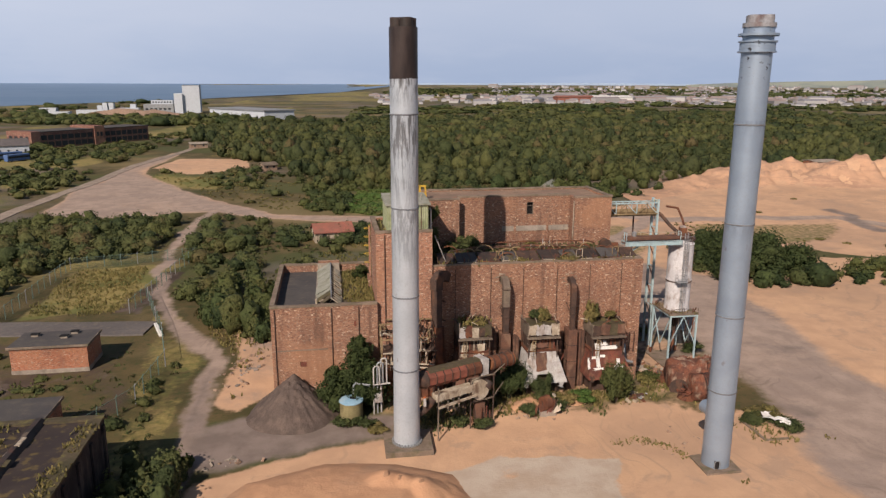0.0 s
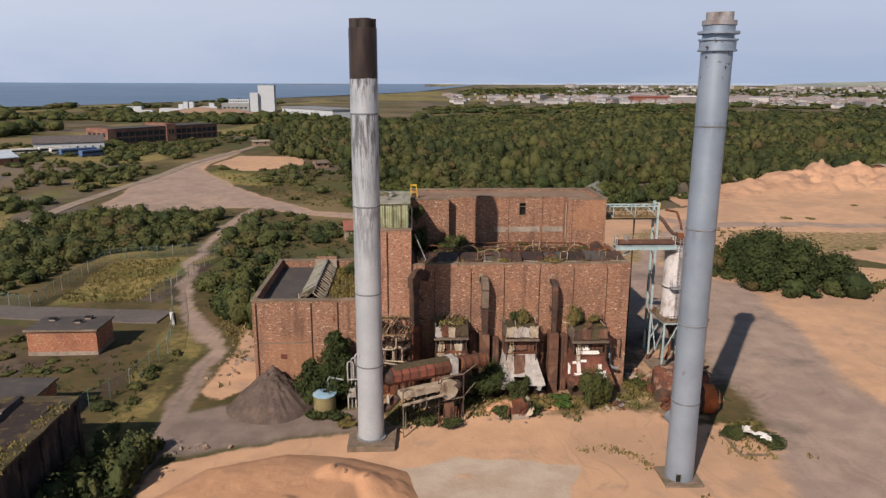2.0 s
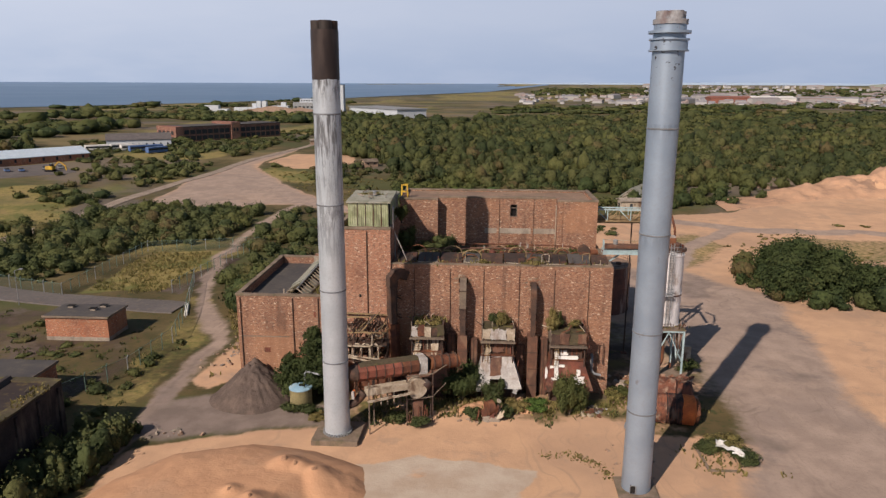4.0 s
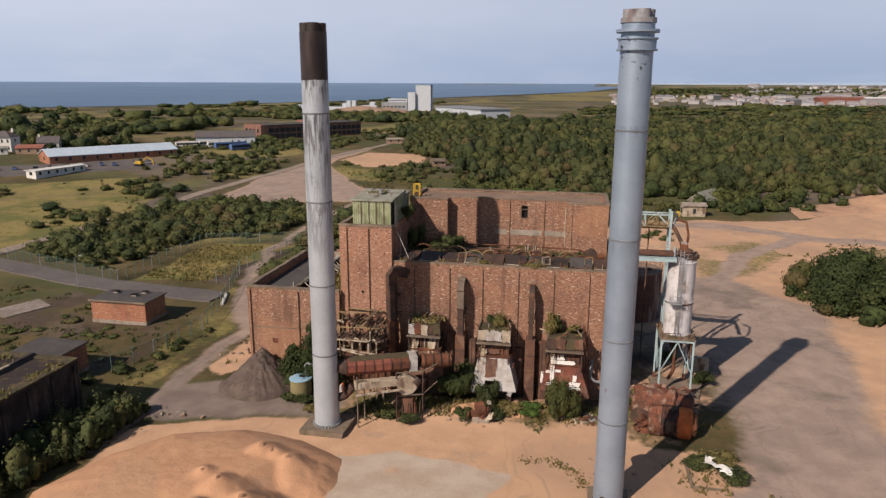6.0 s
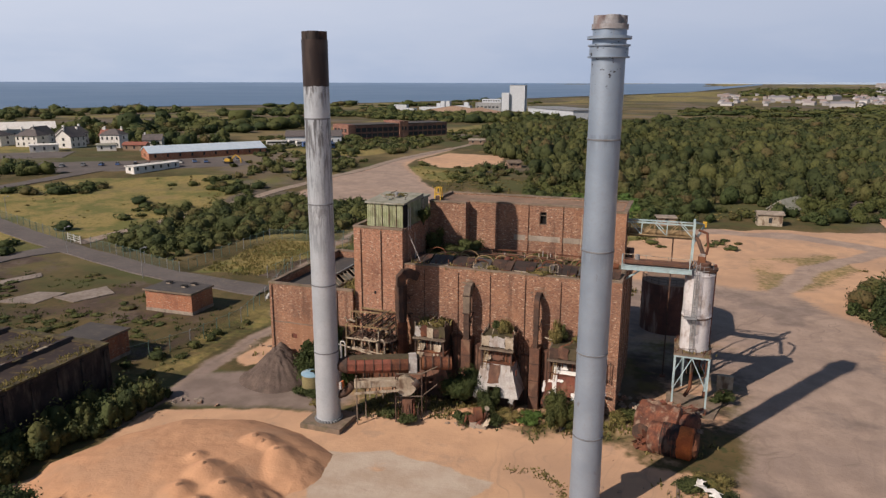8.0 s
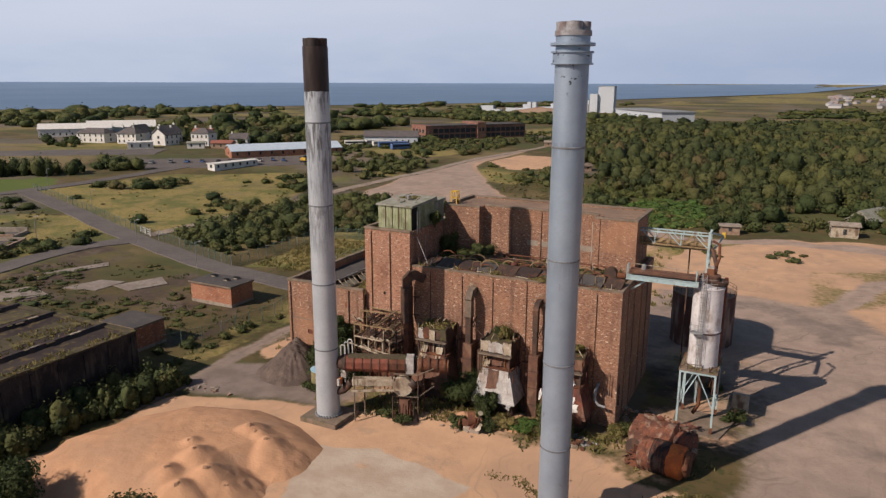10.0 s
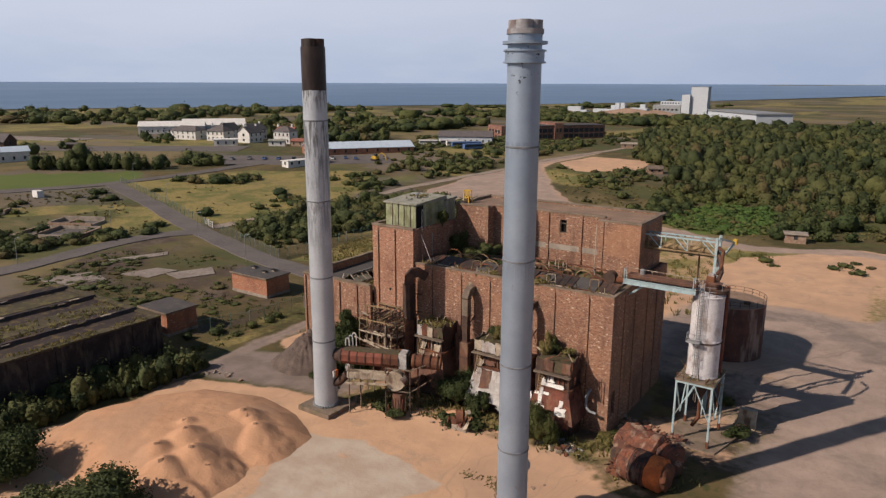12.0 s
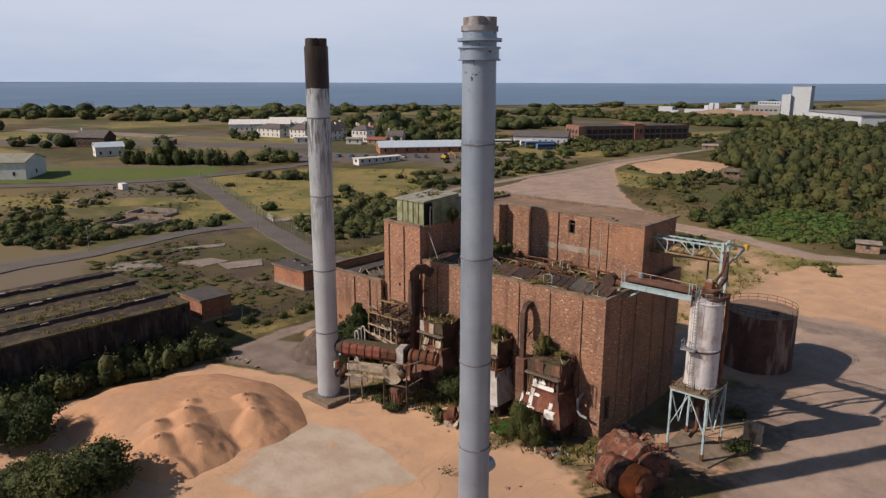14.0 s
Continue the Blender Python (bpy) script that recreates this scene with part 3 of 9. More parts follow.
LUSH = [(5, 216), (9, 258), (31, 251), (38, 217), (18, 206)]
NORTH_SOIL_SHADE = [(40, 104), (42, 84), (38, 78), (42, 73), (50, 72), (56, 80), (58, 100), (56, 112), (46, 118), (26, 112), (12, 106)]
WASTE = [(-90, 76), (-98, 100), (-104, 122), (-80, 120), (-50, 112), (-30, 108), (-24, 90), (-30, 70), (-60, 68)]
PAD_PLAN = [(10, 64.5), (16, 66), (29.5, 63.8), (27, 57), (21, 52), (14, 50), (12, 57)]


def ground():
    xs, ys = spaced(-6000, -150, 150, 6000, 1.3), spaced(-1500, 25, 262, 7000, 1.3)
    gx, gy = np.meshgrid(xs, ys)
    x, y = gx.ravel(), gy.ravel()
    nx, ny = len(xs), len(ys)
    i = np.arange(nx * ny).reshape(ny, nx)
    faces = np.stack([i[:-1, :-1], i[:-1, 1:], i[1:, 1:], i[1:, :-1]], -1).reshape(-1, 4)
    me = arrays_mesh("ground", np.stack([x, y, land(x, y)], 1), faces, GROUND, True)
    wx, wy = x + 2.2 * vnoise(x, y, 9, 21), y + 2.2 * vnoise(x, y, 9, 22)

    def mask(sd, soft=1.5):
        return step(-soft, soft, sd)

    sand = np.maximum.reduce([mask(inside(p, wx, wy)) for p in (APRON, EAST_SAND, BACK_SAND, WEST_SAND, WEST_SAND_2, RUBBLE_GROUND)])
    for cx, cy, rx, ry, h in SAND_HILLS:
        sand = np.maximum(sand, mask((1.25 - np.hypot((wx - cx) / rx, (wy - cy) / ry)) * rx, 3))
    sand = sand * (1 - 0.55 * np.maximum(mask(inside([(60, 146), (62, 176), (82, 188), (86, 172), (72, 150)], wx, wy), 3), mask(inside([(96, 172), (104, 186), (146, 178), (128, 158), (106, 156)], wx, wy), 3)))
    foot = mask(inside([(-2, 72), (10, 74), (44, 75), (50, 74), (50, 84), (38, 84.5), (-2, 84)], wx, wy), 2)
    sand = np.maximum(sand, foot * np.clip(0.5 + 0.5 * vnoise(x, y, 3.5, 55), 0, 1))
    d = np.hypot(x - 20, y - 60)
    rear = mask(inside([(14, 108), (20, 150), (8, 186), (14, 206), (36, 200), (60, 210), (74, 180), (72, 150), (58, 112)], wx, wy), 3)
    sand = np.maximum(sand, rear * np.clip(0.5 + 0.55 * vnoise(x, y, 12, 52), 0, 1))
    dune = step(-0.1, 0.35, vnoise(x, y, 260, 31, 2)) * step(500, 800, d) * 0.8
    packed = np.maximum.reduce([mask(1.5 - along(TRACK, wx, wy), 1.0) * 0.85, mask(3.0 - along(BACK_ROAD, wx, wy)), mask(2.2 - along(BACK_ROAD_2, wx, wy)), mask(inside(YARD, wx, wy), 3) * 0.85,
                               mask(inside(WEST_SAND, wx, wy), 4) * (0.85 + 0.3 * vnoise(x, y, 16, 43)), mask(inside(RUBBLE_GROUND, wx, wy), 2) * (0.45 + 0.4 * vnoise(x, y, 5, 51))])
    # Dark soil that also paints the building's shadow deeper into the ground colour.
    shade = mask(inside(NORTH_SOIL_SHADE, wx, wy), 4) * (0.35 + 0.65 * step(80, 88, y))
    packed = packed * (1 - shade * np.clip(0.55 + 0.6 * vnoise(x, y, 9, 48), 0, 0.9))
    wheel = np.zeros_like(x)
    for off in (0.0, 3.0, 6.5):
        wheel = np.maximum(wheel, mask(0.8 - along([(70 - off, 40), (64 - off, 66), (60 - off, 90), (56 - off, 120), (60 - off, 150)], wx, wy), 0.8) * 0.75)
    straw = np.maximum(mask(inside(STRAW_FIELD, wx, wy), 4), mask(inside(PADDOCK, wx, wy)) * 0.95)
    straw = np.maximum(straw, mask(inside([(-25, 68), (-27, 100), (-32, 124), (-25, 122), (-19.5, 100), (-18.5, 84), (-18.5, 70)], wx, wy), 1.5) * (0.5 + 0.3 * vnoise(x, y, 5, 53)))
    straw = np.maximum(straw, mask(inside(STRIP, wx, wy), 4))
    isles = np.maximum(mask(inside([(60, 146), (62, 176), (82, 188), (86, 172), (72, 150)], wx, wy), 3), mask(inside([(96, 172), (104, 186), (146, 178), (128, 158), (106, 156)], wx, wy), 3))
    straw = np.maximum(straw, np.maximum(isles * 0.62, rear * 0.7))
    straw = np.maximum(straw, step(0.05, 0.4, vnoise(x, y, 55, 44)) * step(90, 140, d) * step(0, -60, x - 0) * 0.75)
    straw = np.maximum(straw, dune)
    lawn = np.maximum(mask(inside(LAWN, wx, wy), 2), mask(inside(LUSH, wx, wy), 3))
    grey = np.maximum(mask(inside(GREY_YARD, wx, wy), 2), mask(1.3 - along(TRACK, wx, wy), 1.0) * (0.15 + 0.5 * step(100, 92, y)))
    grey = np.maximum(grey, mask(inside(APRON, wx, wy), 3) * step(0.3, 0.6, vnoise(x, y, 11, 49)) * 0.55)
    grey = np.maximum(grey, mask(2.6 - along([(155, 196), (156, 188), (150, 176), (148, 166)], wx, wy), 2) * 0.8)
    grey = np.maximum(grey, mask(inside(YARD, wx, wy), 4) * step(0.1, 0.5, vnoise(x, y, 13, 50)) * 0.6)
    soil = np.maximum(mask(inside(WASTE, wx, wy), 3) * (0.42 + 0.6 * vnoise(x, y, 14, 41)), 0)
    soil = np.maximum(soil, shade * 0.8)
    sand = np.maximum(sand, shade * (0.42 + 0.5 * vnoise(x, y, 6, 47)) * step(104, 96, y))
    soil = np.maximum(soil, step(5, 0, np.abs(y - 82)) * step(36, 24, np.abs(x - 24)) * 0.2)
    straw = np.maximum(straw, step(4.5, 1, np.abs(y - 79)) * step(24, 20, np.abs(x - 26)) * (0.5 + 0.4 * vnoise(x, y, 4, 54)))
    soil = np.maximum(soil, mask(inside([(-38, 123), (-33, 123), (-32, 152), (-36, 152)], wx, wy), 1.0))
    straw = straw * (1 - mask(inside([(-38, 123), (-33, 123), (-32, 152), (-36, 152)], wx, wy), 1.0))
    pad = mask(inside(PAD_PLAN, wx, wy), 1.0) * np.clip(0.75 + 0.5 * vnoise(x, y, 3.5, 46), 0, 1)
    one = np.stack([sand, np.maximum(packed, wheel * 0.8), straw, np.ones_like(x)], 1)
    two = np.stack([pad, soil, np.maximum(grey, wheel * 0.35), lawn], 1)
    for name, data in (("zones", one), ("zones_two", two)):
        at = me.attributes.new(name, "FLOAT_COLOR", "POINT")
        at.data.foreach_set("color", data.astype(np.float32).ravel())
    tagged(new("ground", me), "dry scrubland with orange sand, packed dirt tracks and rough grass", "ground", kind="structure")


ground()


def ribbon(name, line, width, lift, material, label, category):
    """A made surface that follows the land along a line."""
    pts = []
    for (ax, ay), (bx, by) in zip(line, line[1:]):
        k = max(1, int(math.hypot(bx - ax, by - ay) / 4))
        pts += [(ax + (bx - ax) * i / k, ay + (by - ay) * i / k) for i in range(k)]
    pts.append(line[-1])
    sm = pts[:]
    for _ in range(3):
        sm = [sm[0]] + [((a[0] + 2 * b[0] + c[0]) / 4, (a[1] + 2 * b[1] + c[1]) / 4) for a, b, c in zip(sm, sm[1:], sm[2:])] + [sm[-1]]
    bm = bmesh.new()
    rows = []
    for i, (x, y) in enumerate(sm):
        a, b = sm[max(i - 1, 0)], sm[min(i + 1, len(sm) - 1)]
        d = Vector((b[0] - a[0], b[1] - a[1])).normalized()
        w = width / 2 * (1 + 0.05 * math.sin(i * 1.7))
        row = []
        for s in (-1, -0.97, -0.4, 0.4, 0.97, 1):
            px, py = x - d.y * s * w, y + d.x * s * w
            row.append(bm.verts.new((px, py, height(px, py) + (lift if abs(s) < 0.99 else -0.25))))
        rows.append(row)
    for a, b in zip(rows, rows[1:]):
        for k in range(len(a) - 1):
            bm.faces.new((a[k], a[k + 1], b[k + 1], b[k]))
    return tagged(part(name, bm, material), label, category, kind="structure")


ribbon("road", [(-60, 8), (-98, 63), (-96, 82), (-101, 100), (-104, 118), (-96, 131)], 7, 0.22, ASPHALT, "cracked grey asphalt road through the waste ground", "road")
ribbon("road", [(-189, 160), (-145, 147), (-96, 130), (-60, 119), (-42, 116.5), (-30, 115)], 6.4, 0.24, ASPHALT, "grey asphalt road beside the wire fence", "road")
ribbon("road", [(-240, 60), (-217, 99), (-206, 117), (-190, 153), (-186, 185), (-187, 225), (-178, 262)], 6.5, 0.23, ASPHALT, "grey asphalt road past the lawn", "road")
ribbon("road", [(-98, 135), (-97, 163), (-95.5, 190), (-94, 224)], 4.2, 0.18, LANE, "pale gravel lane from the gate", "road")
ribbon("car_park", [(-215, 225), (-182, 250), (-150, 282)], 32, 0.2, ASPHALT, "asphalt yard before the long blue shed", "car park")


ribbon("apron", [(-470, 120), (-390, 165), (-330, 205), (-280, 240), (-240, 268)], 30, 0.2, ASPHALT, "old grey concrete apron before the houses", "apron")
ribbon("apron", [(-520, 210), (-440, 225), (-370, 250)], 22, 0.19, PAD, "pale worn runway strip in the grass", "apron")
ribbon("road", [(-94, 224), (-91, 250), (-88, 275), (-83, 322), (-75, 371), (-72, 400)], 4, 0.14, LANE, "pale gravel lane along the sand field", "road")


def heap(name, material, label, peaks, cx, cy, rx, ry, seed, rough, res=90):
    """A loose heap: a height field of peaks with slumped sides that ends below the ground."""
    u, v = np.meshgrid(np.linspace(-1, 1, res), np.linspace(-1, 1, res))
    x, y = (cx + u * rx).ravel(), (cy + v * ry).ravel()
    z = np.zeros_like(x)
    for px, py, sx, sy, h in peaks:
        r = np.hypot((x - px) / sx, (y - py) / sy)
        r = r * (1 + 0.12 * vnoise(x, y, 4, seed))
        cone = h * np.clip(1 - r, 0, None) ** 0.9
        z = np.maximum(z, cone) + 0.12 * np.minimum(z, cone)
    a = np.arctan2(y - cy, x - cx)
    gully = np.abs(vnoise(a * 14 + 50, np.hypot(x - cx, y - cy) * 0.25, 1.0, seed + 3, 2))
    z = z * (1 - 0.12 * rough * gully) + rough * 0.16 * vnoise(x, y, 1.6, seed + 1) * np.clip(z, 0, 1)
    base = land(x, y)
    z = base + z - 0.25
    i = np.arange(res * res).reshape(res, res)
    faces = np.stack([i[:-1, :-1], i[:-1, 1:], i[1:, 1:], i[1:, :-1]], -1).reshape(-1, 4)
    low = np.where(z > base - 0.2, z, base - 0.6)
    me = arrays_mesh(name, np.stack([x, y, low], 1), faces, material, True)
    return tagged(new(name, me), label, "heap", kind="stuff")


def sand_heap():
    """A flat-topped sand heap with a steep lee face and worn noses."""
    plan = [(-13.5, 43), (-16.5, 52), (-13.5, 60), (-9.5, 65.5), (-1.5, 68), (6, 67), (11.5, 64), (13.6, 58), (13.4, 51), (10.5, 45.5), (4, 43), (-4, 43)]
    res = 190
    x, y = np.meshgrid(np.linspace(-19, 16, res), np.linspace(40, 70, res))
    x, y = x.ravel(), y.ravel()
    sd = inside(plan, x + 0.25 * vnoise(x, y, 3, 62), y + 0.25 * vnoise(x, y, 3, 63))
    lee = step(-4, 6, x)
    back = 2.7 * np.tanh(sd / 5.2)
    crest = inside([(-30, 30), (2.2, 44), (3.4, 50), (3.6, 56), (6.2, 62), (4, 80), (-30, 80)], x, y)
    front = 3.15 + 0.56 * np.minimum(crest, 0) + 0.03 * np.maximum(crest, 0)
    body = np.minimum(back, np.minimum(front, 0.62 * sd + 0.1) * lee + back * (1 - lee))
    noses = ((4.2, 60.2, 3.45), (7.4, 59.2, 3.0), (5.8, 59.8, 3.15), (3.0, 53.2, 3.75), (0.6, 54.8, 3.35), (6.2, 51.6, 3.3), (8.8, 51.4, 2.0), (5.6, 48.4, 3.1), (9.2, 47.4, 1.95), (2.6, 49.8, 3.3))
    for px, py, h in noses:
        r = np.hypot(x - px, y - py) * (1 + 0.1 * vnoise(x, y, 1.6, 64))
        cone = h - 0.6 * np.sqrt(r * r + 0.06)
        k = 0.25
        body = np.maximum(body, cone) + k * 0.25 * np.clip(1 - np.abs(body - cone) / k, 0, None) ** 2
    z = np.where(sd > 0, np.minimum(body, 0.66 * sd + 0.02), sd * 0.6)
    z = z + 0.05 * vnoise(x, y, 1.0, 65) * np.clip(sd, 0, 1)
    i = np.arange(res * res).reshape(res, res)
    faces = np.stack([i[:-1, :-1], i[:-1, 1:], i[1:, 1:], i[1:, :-1]], -1).reshape(-1, 4)
    me = arrays_mesh("sand_heap", np.stack([x, y, land(x, y) + np.maximum(z, -0.5)], 1), faces, SAND, True)
    tagged(new("sand_heap", me), "flat-topped orange sand heap with worn noses on the apron", "heap", kind="stuff")


sand_heap()


def sand_bank():
    """The dug face of the sand pit: gullied slopes and slumps below a ragged crest."""
    nx, ny = 200, 110
    gx, gy = np.meshgrid(np.linspace(100, 275, nx), np.linspace(196, 286, ny))
    x, y = gx.ravel(), gy.ravel()
    base = land(x, y)
    rise = np.zeros_like(x)
    for cx, cy, rx, ry, h in SAND_HILLS:
        rise = rise + h * np.exp(-1.1 * (((x - cx) / rx) ** 2 + ((y - cy) / ry) ** 2))
    w = step(0.5, 2.2, rise + 1.2 * step(2, -6, inside(QUARRY, x, y)) * step(-26, -12, inside(QUARRY, x, y)))
    bend = 4 * vnoise(x, y, 20, 92)
    gully = 1 - np.abs(vnoise(x + bend, y * 0.4, 9, 93, 2))
    lumps = vnoise(x, y, 9, 94, 3)
    cut = np.abs(vnoise(x + bend, y * 0.6, 3.2, 95, 2))
    z = base + w * (1.3 * (gully - 0.6) + 0.9 * lumps + 0.45 * (0.4 - cut) + 0.4)
    z = z + w * 0.22 * np.sin(z * 2.1 + lumps * 2)
    z = np.where(w > 0.04, z, base - 0.7)
    i = np.arange(nx * ny).reshape(ny, nx)
    faces = np.stack([i[:-1, :-1], i[:-1, 1:], i[1:, 1:], i[1:, :-1]], -1).reshape(-1, 4)
    tagged(new("sand_bank", arrays_mesh("sand_bank", np.stack([x, y, z], 1), faces, BANK, True)), "dug orange-brown sand bank with gullied, slumping faces", "sand bank", kind="stuff")


sand_bank()
CRUST = worn("darker_sand_crust", (0.34, 0.2, 0.125), (0.25, 0.15, 0.095), (0.4, 0.24, 0.145), streak=0.0, scale=1.5, amount=0.5)


def crust_slab(x, y, z, w, yaw, seed):
    """A broken slab of darker crust that sticks out of the crest."""
    g = random.Random(seed)
    w *= 0.5
    z -= 0.07
    ring = [(w * math.cos(a) * g.uniform(0.7, 1.1), 0.36 * w * math.sin(a) * g.uniform(0.7, 1.1)) for a in [6.283 * k / 9 for k in range(9)]]
    bm = loft([(p[0], p[1] * 1.3, -0.4) for p in ring], [(p[0] * 0.8, p[1] * 0.7, 0.0 + g.uniform(-0.08, 0.08)) for p in ring])
    bmesh.ops.transform(bm, matrix=pose(x, y, z, -18, 0, yaw), verts=bm.verts)
    tagged(part("crust_slab", bm, CRUST), "broken slab of darker crust on the sand heap", "sand crust", "crust slabs")


for k, (x, y, z, w, yaw) in enumerate(((4.3, 59.9, 3.42, 0.8, 30), (5.5, 59.5, 3.2, 0.5, 10), (7.5, 58.9, 2.95, 0.6, 20), (3.2, 52.9, 3.65, 0.6, 60), (6.4, 51.2, 3.2, 0.7, 25), (9.0, 51.1, 1.9, 0.7, 50), (5.8, 48.0, 3.0, 0.7, 60), (9.4, 47.1, 1.85, 0.6, 80), (2.8, 49.5, 3.2, 0.8, 50), (0.7, 54.5, 3.25, 0.6, 60))):
    crust_slab(x, y, z, w, yaw, 70 + k)
heap("sand_mound", SAND, "small sandy mound at the foot of the plant", [(22.9, 77.3, 2.4, 2.0, 1.0), (23.8, 78.2, 1.8, 1.8, 0.9)], 23.2, 77.6, 3.4, 3.0, 74, 2.2, 40)
heap("sand_mound", SAND, "small sandy mound below the dust collectors", [(29.6, 77.9, 2.6, 1.7, 0.9), (31.0, 78.4, 2.0, 1.6, 0.8)], 30.2, 78.1, 3.8, 2.6, 75, 2.2, 40)
heap("gravel_heap", GREY_HEAP, "grey-brown gravel heap with gullied flanks by the annex wall", [(-5.2, 80.6, 5.6, 5.6, 5.2), (-6.2, 79.6, 5.0, 4.4, 3.2)], -5.4, 80, 9, 7, 71, 1.8)


# ---- sea and distance ----
def sea():
    shore = [(-1500, -900), (-1150, 60), (-1000, 330), (-860, 560), (-710, 780), (-475, 1140), (-320, 1540), (45, 2790), (420, 4300)]
    bm = bmesh.new()
    rows = []
    for x, y in shore:
        d = Vector((x - 20, y - 60))
        row = []
        for k in range(13):
            f = k / 12
            r = d.length + (7200 - d.length) * f ** 1.5
            p = Vector((20, 60)) + d.normalized() * r
            row.append(bm.verts.new((p.x, p.y, 5.6 + 34.5 * float(step(2300, 5200, np.array(r))))))
        rows.append(row)
    for a, b in zip(rows, rows[1:]):
        for k in range(12):
            bm.faces.new((a[k], a[k + 1], b[k + 1], b[k]))
    tagged(smooth(part("water", bm, SEA)), "calm grey-blue sea out to a hazy horizon", "sea", kind="structure")


sea()


def far_hill(name, az0, az1, dist, top, seed, material, label):
    bm = bmesh.new()
    n = 60
    a, b = [], []
    for i in range(n + 1):
        az = radians(az0 + (az1 - az0) * i / n)
        x, y = 20 + dist * math.sin(az), 60 + dist * math.cos(az)
        swell = math.sin(math.pi * i / n) ** 0.7
        h = top * swell * (0.75 + 0.35 * float(vnoise(np.array(i * 1.0), np.array(0.0), 9, seed)))
        a.append(bm.verts.new((x, y, 15))), b.append(bm.verts.new((x * 1.06, y * 1.06, 40 + h)))
    for i in range(n):
        bm.faces.new((a[i], a[i + 1], b[i + 1], b[i]))
    return tagged(smooth(part(name, bm, material), 80), label, "hill", kind="structure")


def haze(name, a, b):
    n = Nodes(name)
    c = n.mix(n.ramp(n.noise(0.004, 5, stretch=(1, 1, 3)), 0.4, 0.62), a, b)
    return n.done(c, 1.0)


# Distance haze is mixed into both hill colours, bluer and paler farther off.
HILL_GREEN = haze("hazed_far_fields", (0.17, 0.2, 0.19), (0.25, 0.27, 0.22))
HILL_BLUE = haze("hazed_far_hills", (0.3, 0.38, 0.48), (0.33, 0.41, 0.5))
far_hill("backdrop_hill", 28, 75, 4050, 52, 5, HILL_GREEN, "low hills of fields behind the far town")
far_hill("backdrop_hill", 2, 34, 4450, 14, 8, HILL_BLUE, "hills at the horizon, coloured faint blue for haze")


def haze_backdrop():
    """A glowing backdrop ring with the lower sky's pale haze painted into its emission, thinning out upward."""
    n = Nodes("glowing_horizon_haze")
    sp = n.add("ShaderNodeSeparateXYZ")
    n.put(sp.inputs[0], n.pos)
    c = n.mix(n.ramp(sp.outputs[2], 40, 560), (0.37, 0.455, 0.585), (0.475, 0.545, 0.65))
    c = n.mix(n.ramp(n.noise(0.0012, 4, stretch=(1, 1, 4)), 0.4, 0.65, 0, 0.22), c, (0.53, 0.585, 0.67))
    # Emission is painted brighter to the west, towards the sun's side.
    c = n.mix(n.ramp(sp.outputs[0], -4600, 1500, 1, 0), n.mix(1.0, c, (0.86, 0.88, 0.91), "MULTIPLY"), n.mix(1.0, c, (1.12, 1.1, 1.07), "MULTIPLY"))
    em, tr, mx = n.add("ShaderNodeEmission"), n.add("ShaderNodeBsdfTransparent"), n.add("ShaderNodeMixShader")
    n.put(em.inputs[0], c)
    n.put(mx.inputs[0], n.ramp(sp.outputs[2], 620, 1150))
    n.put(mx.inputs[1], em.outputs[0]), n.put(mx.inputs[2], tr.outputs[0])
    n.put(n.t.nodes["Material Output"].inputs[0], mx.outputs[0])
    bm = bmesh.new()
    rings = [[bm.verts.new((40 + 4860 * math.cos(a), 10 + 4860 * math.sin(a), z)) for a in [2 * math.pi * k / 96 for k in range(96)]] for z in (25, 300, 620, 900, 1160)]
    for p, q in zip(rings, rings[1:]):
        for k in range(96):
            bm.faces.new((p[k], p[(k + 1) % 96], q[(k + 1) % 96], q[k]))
    tagged(smooth(part("backdrop", bm, n.m), 80), "glowing backdrop painted as pale blue-grey haze above the horizon", "sky", kind="structure")


haze_backdrop()

# ---- chimneys ----
def flange(z, at, r, parent, mat_):
    ring = part("flange", lathe([(r - 0.03, -0.09), (r + 0.06, -0.06), (r + 0.06, 0.06), (r - 0.03, 0.09)], (*at, z), 40), mat_, parent)
    return ring


SEAM = worn("weathered_flange_steel", (0.13, 0.14, 0.155), (0.2, 0.215, 0.235), (0.09, 0.075, 0.065), rough=0.6)


def chimney(at, base, r, rings, paint, label):
    x, y = at
    t = thing("chimney", label, "chimney", (x, y, 0), "pair of chimneys")
    s = smooth(part("shaft", lathe([(r + 0.06, base), (r + 0.06, base + 0.5), (r, 8.5), (r, 44.55), (r - 0.07, 44.55)], (x, y, 0), 48), paint, t))
    for z in rings:
        flange(z, at, r, t, SEAM)
    for k in range(4):
        a = radians(20 + 90 * k)
        c = (x + 0.7 * math.cos(a), y + 0.7 * math.sin(a))
        f = part("flue", lathe([(0.66, 43.9), (0.66, 45.42), (0.58, 45.42), (0.58, 44.0)], (*c, 0), 20), TAR if paint is STACK_SOOT else FLUE_GREY, t)
        smooth(f)
    return t


ONE, TWO = (7.45, 70.55), (39.3, 61.6)
one = chimney(ONE, 0.55, 1.4, (36.3, 26.9, 17.5, 9.3), STACK_SOOT, "tall silver-painted steel chimney with a soot-black streaked top")
two = chimney(TWO, 0.25, 1.36, (35.6, 26.1, 16.7, 8.6), STACK_PLAIN, "tall silver-grey steel chimney with dented collars at its top")
